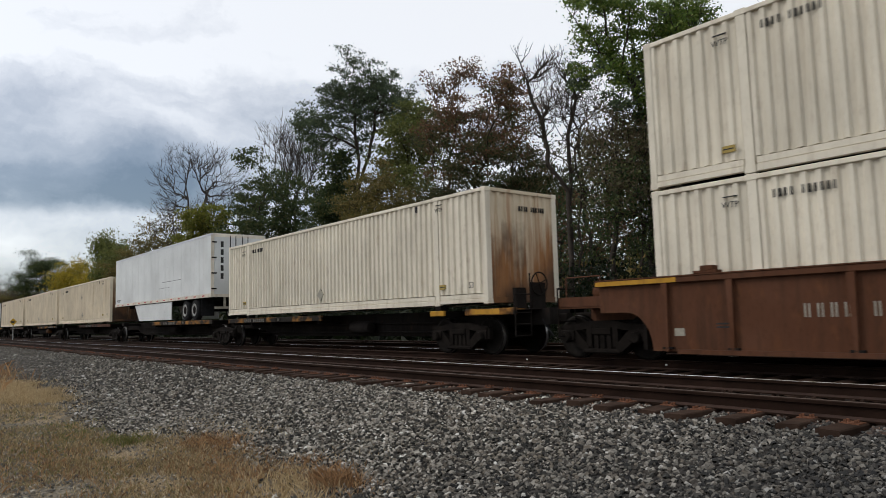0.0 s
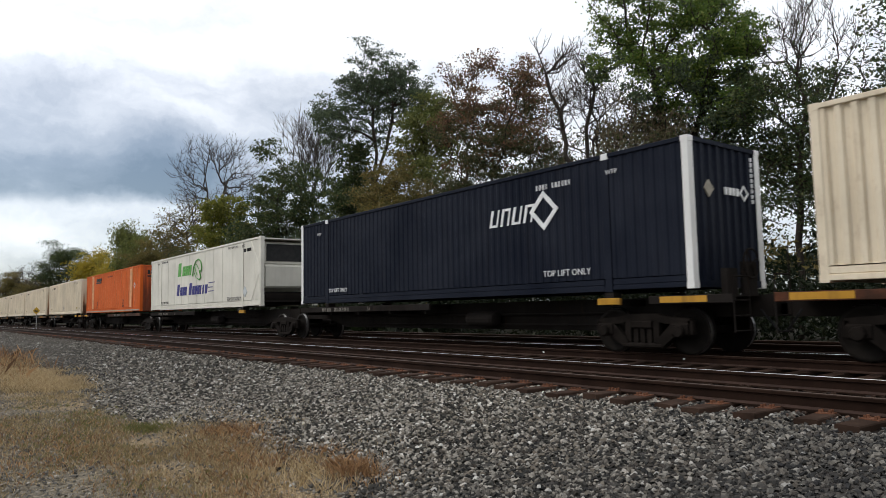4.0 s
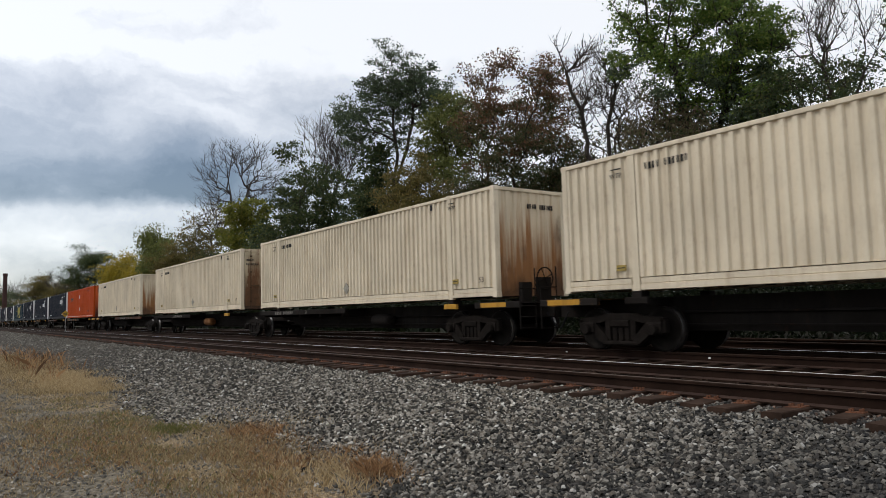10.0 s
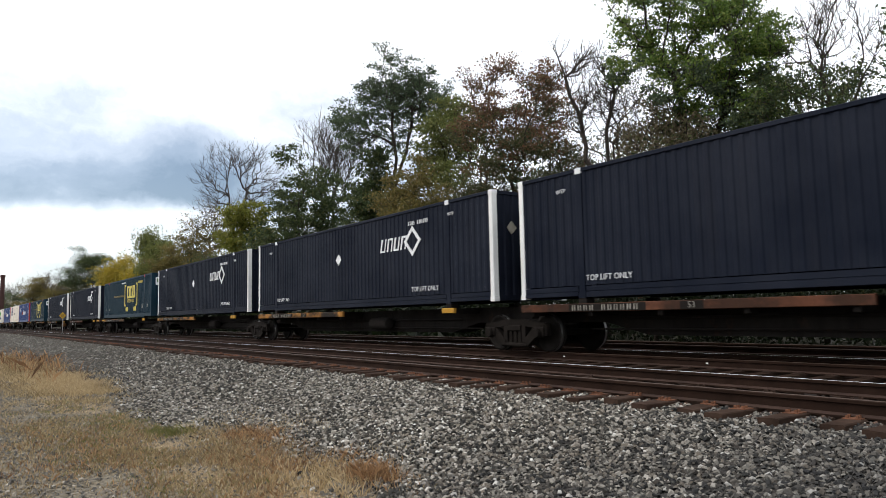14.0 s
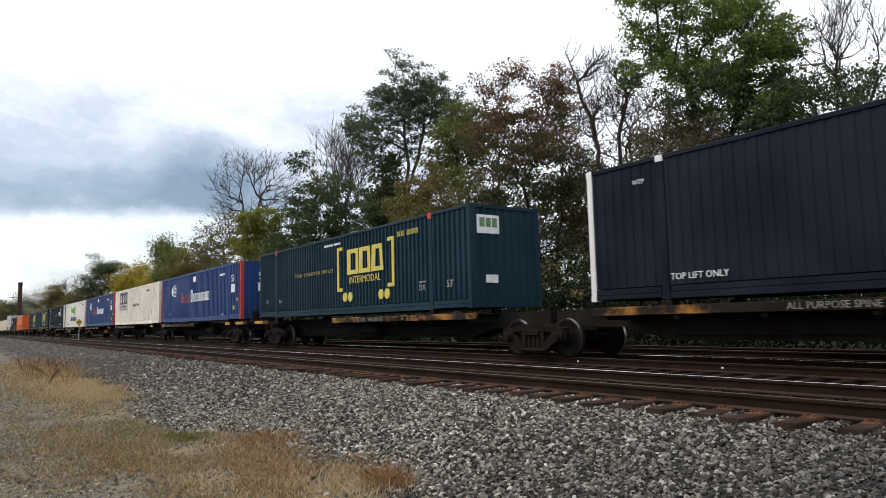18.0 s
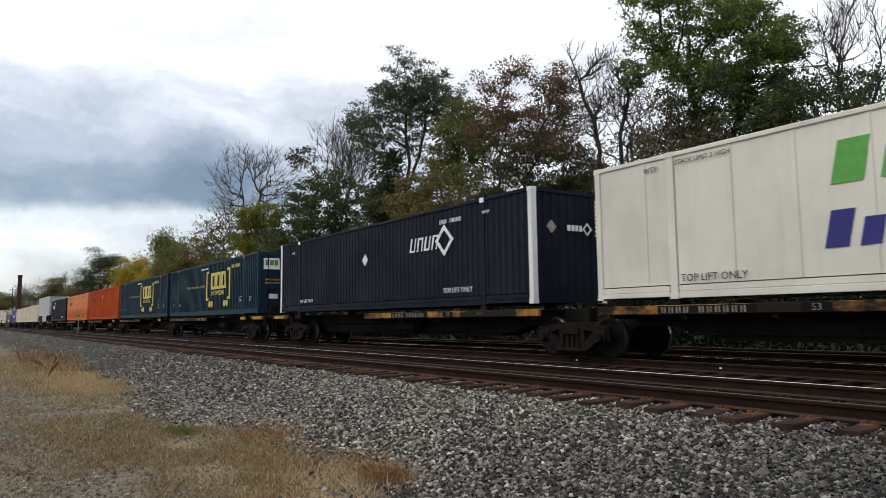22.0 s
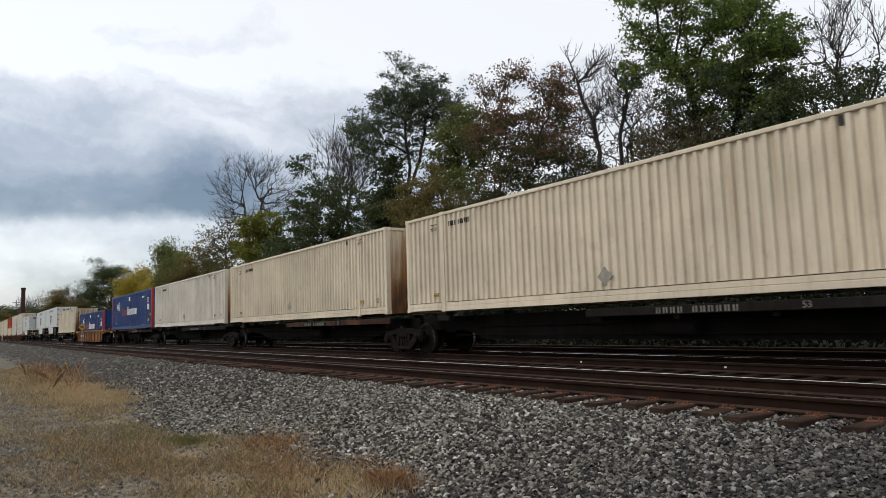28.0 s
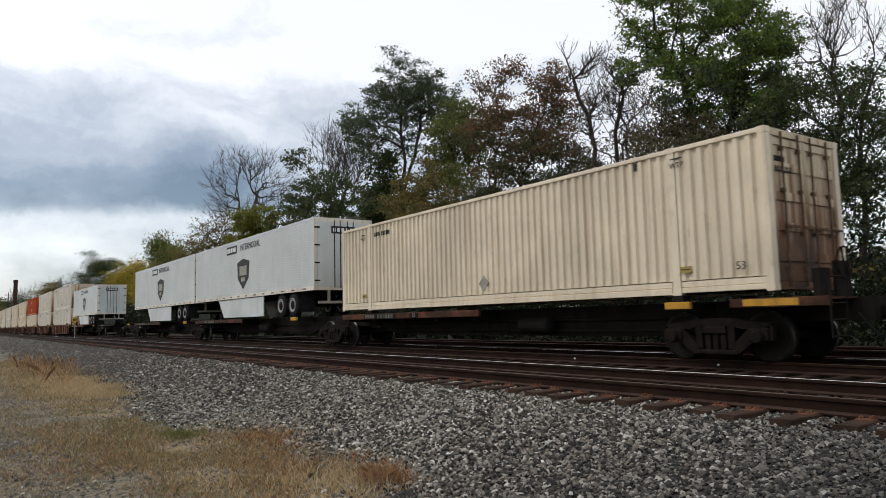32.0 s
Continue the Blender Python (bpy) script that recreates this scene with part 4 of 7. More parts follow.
def orange_box(faded=False, end="doors", plain_rail=False):
    wall = ORANGE_OLD if faded else ORANGE
    root = shell("faded orange corrugated container" if faded else "orange corrugated container with one pale placard" if plain_rail else "bright orange corrugated container with white reflectors", wall, wall, wall, end, ORANGE_END, deep=0.022)
    leaning_blocks(root, INK, 2.28, 1.90, 0.185, 0.20, 9)
    bars(root, "logo_bar", INK, [(2.25, 1.77, 1.70, 0.08)])
    bars(root, "number_marking", ORANGE_INK if not faded else INK, word_bars(2.3, 2.55, 8, 0.10, 0.09, 0.35))
    lettering("TOP LIFT ONLY", 0.20, RED_INK, root, near_side(13.33, 0.58), name="marking")
    lettering("STACK 2 HIGH ONLY", 0.13, RED_INK, root, near_side(13.28, 2.54), name="marking")
    diamond(root, PLACARD if plain_rail else SILVER, 8.02, 2.10, 0.20)
    if not plain_rail and not faded:
        diamond(root, SILVER, 8.06, 0.84, 0.20)
        bars(root, "reflector", CHALK, [(0.4 + i * 0.62, 0.12, 0.26, 0.045) for i in range(25)], -1.300)
    bars(root, "end_logo", INK, [(-0.95 + 0.19 * i, 2.45, 0.14, 0.2) for i in range(9)] + [(-0.95, 2.33, 1.7, 0.07)], x=16.155)
    diamond(root, SILVER, -0.45, 1.85, 0.17, x=16.16)
    return root


def orange_flat_box():
    root = shell("orange smooth-sided container with pale streaks", ORANGE_BRIGHT, ORANGE_BRIGHT, ORANGE_OLD, "front", ORANGE_END, 50.0)
    leaning_blocks(root, INK, 3.50, 2.32, 0.185, 0.24, 9)
    bars(root, "logo_bar", INK, [(3.47, 2.19, 0.62, 0.09), (4.13, 2.19, 1.02, 0.09)])
    # pale scuffed seams where the sheets meet, and a bare metal rail below
    seam = Geo().box(-0.016, 0.016, -1.281, -1.270, 0.29, 2.79).mesh("panel_seam", ORANGE_SCUFF)
    for i in range(17):
        part("panel_seam", seam, ORANGE_SCUFF, root, at=pose(2.70 + 0.66 * i, 0, 0))
    for x in (0.75, 1.35, LONG - 0.75, LONG - 1.35):
        part("panel_seam", seam, ORANGE_SCUFF, root, at=pose(x, 0, 0))
    # broad bleached lifting panels inside the lift posts, pressed with upright grooves
    for a, b in ((POSTS[0] + 0.10, POSTS[0] + 0.62), (POSTS[1] - 0.62, POSTS[1] - 0.10)):
        g = Geo().box(a, b, -1.279, -1.262, 0.28, 2.78)
        for k in range(3):
            x = a + 0.03 + k * 0.18
            g.box(x, x + 0.11, -1.290, -1.270, 0.34 if k != 1 else 1.2, 2.70, 0.006)
        part("lift_panel", g, ORANGE_BLEACHED, root, "bleached peach lifting panel")
    part("rail_strip", Geo().box(0.05, LONG - 0.05, -1.301, -1.290, 0.055, 0.135), PLACARD, root, "scuffed bare metal strip along the foot")
    for i, words in enumerate(("TOP", "LIFT", "ONLY")):
        lettering(words, 0.19, INK, root, near_side(4.03, 0.74 - 0.18 * i), name="marking")
        lettering(words, 0.19, INK, root, near_side(11.95, 0.74 - 0.18 * i), name="marking")
    lettering("STACK 2 HIGH ONLY", 0.16, INK, root, near_side(8.06, 2.54), name="marking")
    diamond(root, SILVER, 14.75, 1.66, 0.20, hollow=True)
    bars(root, "end_logo", INK, [(-0.85 + 0.19 * i, 2.32, 0.14, 0.26) for i in range(8)] + [(-0.85, 2.14, 1.5, 0.09)], x=16.14)
    bars(root, "end_label", CHALK, [(0.55, 2.22, 0.34, 0.34)], x=16.15)
    return root


def reefer_box():
    root = shell("white smooth-sided refrigerated container with green and blue lettering", REEFER, REEFER, REEFER, "none", REEFER, 1.2)
    leaning_blocks(root, GREEN_INK, 5.05, 1.74, 0.62, 0.70, 1, -1.2785)
    leaning_blocks(root, GREEN_INK, 5.80, 1.74, 0.40, 0.50, 4, -1.2785)
    g = Geo()
    curl = [(6.0, 1.7), (6.15, 2.1), (6.45, 2.36), (6.85, 2.42), (7.15, 2.28), (7.28, 2.02), (7.16, 1.86), (6.95, 1.92), (7.05, 1.76), (7.18, 1.62), (6.95, 1.50), (6.70, 1.58)]
    curl = [(7.55 + (a - 6.0) * 1.08, 1.42 + (b - 1.5) * 1.14) for a, b in curl]
    for a, b in zip(curl, curl[1:]):
        g.rod((a[0], -1.298, a[1]), (b[0], -1.298, b[1]), 0.028, None, 6)
    for a, b in (((7.85, 2.1), (8.2, 1.7)), ((8.1, 2.25), (8.45, 2.0)), ((7.8, 1.82), (8.1, 1.54))):
        g.rod((a[0], -1.298, a[1]), (b[0], -1.298, b[1]), 0.022, None, 6)
    part("logo_curl", g, GREEN_INK, root)
    leaning_blocks(root, BLUE_INK, 4.90, 0.72, 0.46, 0.60, 1, -1.2785)
    leaning_blocks(root, BLUE_INK, 5.44, 0.72, 0.38, 0.44, 3, -1.2785)
    leaning_blocks(root, BLUE_INK, 6.90, 0.72, 0.46, 0.60, 1, -1.2785)
    leaning_blocks(root, BLUE_INK, 7.42, 0.72, 0.38, 0.44, 6, -1.2785)
    bars(root, "small_marking", BLUE_INK, [(9.84, 1.21, 0.84, 0.04), (9.84, 0.99, 0.60, 0.04), (9.84, 0.80, 0.72, 0.04)], -1.2785)
    lettering("TOP LIFT ONLY", 0.24, INK, root, near_side(13.22, 0.36), name="marking")
    lettering("TOP LIFT ONLY", 0.20, INK, root, near_side(2.85, 0.38), name="marking")
    lettering("STACK LIMIT 2 HIGH", 0.13, INK, root, near_side(2.72, 2.66), name="marking")
    lettering("STACK LIMIT 2 HIGH", 0.13, INK, root, near_side(13.1, 2.66), name="marking")
    lettering("WTP", 0.16, INK, root, near_side(14.33, 2.62), name="marking")
    lettering("WTP", 0.16, INK, root, near_side(1.53, 2.61), name="marking")
    bars(root, "number_marking", INK, word_bars(14.2, 2.36, 11, 0.085, 0.14, 0.48, (4,)), -1.279)
    diamond(root, SILVER, 14.42, 0.64, 0.24)
    # the cooling machine in its open cage, at the end
    g = Geo().box(14.95, 15.05, -1.2, 1.2, 0.25, 2.8)
    part("bulkhead", g, REEFER, root)
    g = Geo()
    for y in (-1.24, 1.24):
        g.rod((15.1, y, 0.2), (16.05, y, 1.5), 0.045).rod((15.1, y, 2.75), (16.05, y, 1.5), 0.045)
    part("end_frame", g, REEFER, root)
    unit = part("cooling_unit", Geo().box(15.05, 15.85, -0.95, 0.95, 0.75, 1.75, 0.09).box(15.05, 15.70, -1.0, 1.0, 1.75, 2.72, 0.05), REEFER, root, "white cooling machine with a dark grille")
    part("grille", Geo().box(15.70, 15.73, -0.85, 0.85, 1.9, 2.62), INK, unit)
    part("fuel_tank", Geo().rod((15.5, -0.9, 0.35), (15.5, 0.9, 0.35), 0.26, None, 14), DARK_CAR, root)
    return root


# ---- road trailers ----
def road_wheel(parent, x, y):
    w = part("wheel", kept("tyre", RUBBER, lambda: Geo().turned((0, 0, 0), [(0.27, -0.13), (0.44, -0.14), (0.495, -0.10), (0.505, 0.0), (0.495, 0.10), (0.44, 0.14), (0.27, 0.13)], 28), True), RUBBER, parent, at=pose(x, y, 0.505))
    part("rim", kept("rim", RIM, lambda: Geo().turned((0, 0, 0), [(0.10, -0.137), (0.20, -0.137), (0.24, -0.141), (0.275, -0.160), (0.30, -0.156), (0.30, -0.125)], 28), True), RIM, w)
    part("hub", kept("hub", DARK_CAR, lambda: Geo().turned((0, 0, 0), [(0.07, -0.178), (0.10, -0.172), (0.14, -0.148), (0.185, -0.143), (0.185, -0.136)], 20)), DARK_CAR, w)
    return w


def trailer(label, paint, rear_right=True, shield=False, number=False):
    """A 53-foot road trailer whose wheels stand on the car's deck at z = 0."""
    root = thing("semi_trailer", label, "trailer", "trailers on the train")
    z0, z1 = 1.02, 3.90

    def fx(x):
        return x if rear_right else LONG - x

    def span(a, b):
        return sorted((fx(a), fx(b)))

    g = Geo().box(0.02, LONG - 0.02, -1.285, 1.285, z0 + 0.15, z1 - 0.06, 0.03)
    body = part("body", g, paint, root)
    if shield:
        g = Geo()
        for i in range(24):
            g.box(0.1, LONG - 0.1, -1.293, -1.285, z0 + 0.32 + i * 0.1, z0 + 0.37 + i * 0.1)
        part("side_ribs", g, paint, body)
    else:
        g = Geo()
        for i in range(1, 13):
            g.box(i * 1.22 - 0.012, i * 1.22 + 0.012, -1.290, -1.285, z0 + 0.2, z1 - 0.1)
        part("panel_seams", g, paint, body)
    for y in (-1.30, 1.22):
        part("lower_rail", Geo().box(0, LONG, y, y + 0.08, z0, z0 + 0.17, 0.01), CREAM, root)
    for y in (-1.30, 1.22):
        part("upper_rail", Geo().box(0, LONG, y, y + 0.08, z1 - 0.1, z1, 0.01), ALU, root)
    for i in range(14):
        part("marker_tape", kept("marker_tape", DULL_RAIL if shield else TAPE_RED, lambda: Geo().box(0, 0.30, -1.304, -1.296, z0 + 0.06, z0 + 0.11)), TAPE_RED, root, at=pose(0.5 + i * 1.12, 0, 0))
    part("underframe", Geo().box(0.4, LONG - 0.1, -0.55, -0.40, z0 - 0.12, z0).box(0.4, LONG - 0.1, 0.40, 0.55, z0 - 0.12, z0).box(0.1, LONG - 0.1, -1.2, 1.2, z0, z0 + 0.05), DARK_CAR, root)
    x0, x1 = span(4.1, 10.6)
    s0, s1 = span(5.0, 10.6)
    out = [(s0, 0.10), (s1, 0.10), (x1, z0 - 0.02), (x0, z0 - 0.02)] if rear_right else [(s0, 0.10), (s1, 0.10), (x1, z0 - 0.02), (x0, z0 - 0.02)]
    for y in (-1.24, 1.20):
        part("side_skirt", Geo().plate(out, y, y + 0.04), paint, root)
    for x in (12.65, 13.92):
        for y in (-1.10, 1.10):
            road_wheel(root, fx(x), y)
        part("axle", Geo().rod((fx(x), -1.0, 0.505), (fx(x), 1.0, 0.505), 0.07, None, 8), DARK_CAR, root)
    a, b = span(12.2, 14.4)
    part("suspension", Geo().box(a, b, -0.5, 0.5, 0.55, z0 - 0.1), DARK_CAR, root)
    x = fx(14.85)
    for y in (-1.25, 0.65):
        part("mud_flap", Geo().box(x - 0.01, x + 0.01, y, y + 0.6, 0.2, z0), RUBBER, root)
    a, b = span(3.6, 3.75)
    for y in (-0.95, 0.82):
        part("landing_leg", Geo().box(a, b, y, y + 0.13, 0.12, z0).box(a - 0.1, b + 0.1, y - 0.07, y + 0.20, 0.05, 0.13), DARK_CAR, root)
    if rear_right:
        g = Geo().box(LONG - 0.02, LONG, -1.3, -1.16, z0, z1).box(LONG - 0.02, LONG, 1.16, 1.3, z0, z1).box(LONG - 0.02, LONG, -1.3, 1.3, z1 - 0.16, z1).box(LONG - 0.02, LONG, -1.3, 1.3, z0, z0 + 0.14)
        part("rear_frame", g, CREAM, root)
        for side in (-1, 1):
            y0, y1 = sorted((side * 0.01, side * 1.15))
            leaf = part("rear_door", Geo().box(LONG - 0.02, LONG + 0.01, y0, y1, z0 + 0.14, z1 - 0.16), paint, root)
            for y in (0.16, 0.42):
                part("lock_rod", Geo().rod((LONG + 0.03, side * y, z0 + 0.1), (LONG + 0.03, side * y, z1 - 0.1), 0.018, None, 6), DARK_CAR, leaf)
            for k in range(4):
                part("hinge", Geo().box(LONG, LONG + 0.03, min(side * 1.05, side * 1.28), max(side * 1.05, side * 1.28), z0 + 0.35 + 0.7 * k, z0 + 0.41 + 0.7 * k), DARK_CAR, leaf)
        part("bumper", Geo().box(LONG - 0.08, LONG, -1.1, 1.1, 0.50, 0.60).box(LONG - 0.07, LONG - 0.02, -0.7, -0.6, 0.55, z0).box(LONG - 0.07, LONG - 0.02, 0.6, 0.7, 0.55, z0), PLACARD, root)
        if number:
            bars(root, "number_marking", INK, [(-0.86, z1 - 0.62 - 0.36 * i, 0.13, 0.26) for i in range(5)], x=LONG + 0.016)
            bars(root, "rear_logo", TAPE_RED, [(0.80, z1 - 0.62 - 0.26 * i, 0.14, 0.2) for i in range(7)], x=LONG + 0.016)
        if shield:
            bars(root, "rear_logo", INK, [(-0.55, z1 - 0.62, 1.05, 0.3)], x=LONG + 0.016)
            bars(root, "rear_logo_blocks", CHALK, [(-0.48 + 0.19 * i, z1 - 0.55, 0.12, 0.16) for i in range(5)], x=LONG + 0.020)
    if shield:
        bars(root, "logo_panel", INK, [(5.6, z1 - 0.62, 1.5, 0.40)], -1.305)
        bars(root, "logo", CHALK, [(5.7 + 0.27 * i, z1 - 0.53, 0.18, 0.22) for i in range(5)], -1.309)
        lettering("INTERMODAL", 0.44, INK, root, near_side(8.95, z1 - 0.42, -1.304), name="lettering")
        pts = [(7.2, z0 + 1.75), (8.05, z0 + 1.90), (8.9, z0 + 1.75), (8.8, z0 + 0.95), (8.05, z0 + 0.42), (7.3, z0 + 0.95)][::-1]
        part("shield_logo", Geo().plate(pts, -1.305, -1.29), INK, root)
        bars(root, "logo", PLACARD, [(7.55, z0 + 1.1, 1.0, 0.45), (7.8, z0 + 0.8, 0.5, 0.2)], -1.309)
    elif not rear_right:
        pts = [(9.55, z0 + 1.72), (9.9, z0 + 1.80), (10.25, z0 + 1.72), (10.25, z0 + 1.2), (9.9, z0 + 0.9), (9.55, z0 + 1.2)]
        part("shield_logo", Geo().plate(pts, -1.300, -1.28), plain("dark_brown_logo", (0.05, 0.028, 0.015), 0.5), root)
        bars(root, "logo", GOLD, [(9.72, z0 + 1.15, 0.36, 0.4)], -1.303)
        part("nose_bulge", Geo().box(LONG - 0.02, LONG + 0.05, -1.1, 1.1, z0 + 0.3, z1 - 0.3, 0.04), paint, root)
        part("air_tank_box", Geo().box(LONG - 1.1, LONG - 0.5, -1.25, -0.7, 0.45, z0), DARK_CAR, root)
    else:
        bars(root, "label", INK, [(0.5, z0 + 0.30, 0.14, 0.14), (0.72, z0 + 0.36, 0.45, 0.05), (0.72, z0 + 0.28, 0.35, 0.05)], -1.292)
        part("scuff", Geo().box(9.2, 12.2, -1.287, -1.27, z0 + 1.02, z0 + 1.04).box(8.6, 10.4, -1.287, -1.27, z0 + 0.72, z0 + 0.735), INK, root)
    return root


# ---- railway cars ----
def side_frame(y, out):
    g = Geo()
    # an arched top chord, thick slanting legs down to the spring seat, bearing boxes at both ends
    g.plate([(-1.10, 0.60), (-0.55, 0.60), (-0.30, 0.66), (0.30, 0.66), (0.55, 0.60), (1.10, 0.60), (1.10, 0.70), (0.60, 0.74), (0.32, 0.80), (-0.32, 0.80), (-0.60, 0.74), (-1.10, 0.70)][::-1], y, y + 0.15)
    for s in (-1, 1):
        leg = [(s * 1.06, 0.62), (s * 0.70, 0.62), (s * 0.36, 0.30), (s * 0.30, 0.14), (s * 0.46, 0.14), (s * 0.98, 0.52)]
        g.plate(leg if s > 0 else leg[::-1], y - 0.01, y + 0.14)
        post = [(s * 0.40, 0.66), (s * 0.27, 0.66), (s * 0.27, 0.22), (s * 0.40, 0.30)]
        g.plate(post if s > 0 else post[::-1], y + 0.005, y + 0.13)
        g.box(s * 0.885 - 0.18, s * 0.885 + 0.18, y - 0.04, y + 0.18, 0.36, 0.62, 0.04)
        g.box(s * 1.08 - 0.07, s * 1.08 + 0.07, y, y + 0.15, 0.40, 0.66, 0.02)
    g.box(-0.46, 0.46, y - 0.03, y + 0.17, 0.12, 0.22, 0.03)
    g.box(-0.24, 0.24, y - 0.02, y + 0.10, 0.50, 0.66, 0.03)
    return g


def springs(y):
    g = Geo()
    for x in (-0.16, 0.0, 0.16):
        for k in range(5):
            g.turned((x, y, 0.26 + 0.05 * k), [(0.001, -0.05), (0.06, -0.05), (0.06, 0.05), (0.001, 0.05)], 8)
    return g


def wheel_shape(s):
    return Geo().turned((0, 0, 0), [(0.05, -0.08 * s), (0.16, -0.06 * s), (0.36, -0.03 * s), (0.38, -0.065 * s), (0.455, -0.065 * s), (0.457, 0.045 * s), (0.485, 0.065 * s), (0.485, 0.075 * s), (0.38, 0.075 * s), (0.30, 0.03 * s), (0.05, 0.06 * s)], 28)


def truck(parent, x):
    """A two-axle bogie, one part of its car, in pieces."""
    t = part("truck", kept("bolster", TRUCK, lambda: Geo().box(-0.22, 0.22, -1.0, 1.0, 0.36, 0.66, 0.04).box(-0.35, 0.35, -0.35, 0.35, 0.62, 0.80, 0.03)), TRUCK, parent, "sooty two-axle bogie", pose(x, 0, 0))
    for y, out in ((-1.11, -1), (0.97, 1)):
        part("side_frame", kept("side_frame%d" % out, TRUCK, lambda: side_frame(y, out)), TRUCK, t)
        tagged(part("spring_nest", kept("springs%d" % out, TRUCK, lambda: springs(y + 0.07)), TRUCK, t), kind="stuff")
    for dx in (-0.885, 0.885):
        for s in (-1, 1):
            part("wheel", kept("rail_wheel%d" % s, WHEEL, lambda: wheel_shape(-s), True), WHEEL, t, at=pose(dx, s * 0.755, 0.459))
            part("tread", kept("tread", TREAD, lambda: Geo().turned((0, 0, 0), [(0.4560, -0.052), (0.4580, -0.050), (0.4585, 0.030), (0.4560, 0.032)], 28, False), True), TREAD, t, at=pose(dx, s * 0.755, 0.459))
            part("bearing_cap", kept("bearing_cap", TRUCK, lambda: Geo().turned((0, 0, 0), [(0.10, -0.08), (0.12, -0.04), (0.12, 0.08)], 12)), TRUCK, t, at=pose(dx, s * 1.16, 0.459))
        part("axle", kept("axle", TRUCK, lambda: Geo().rod((0, -0.75, 0), (0, 0.75, 0), 0.085, None, 10)), TRUCK, t, at=pose(dx, 0, 0.459))
    return t


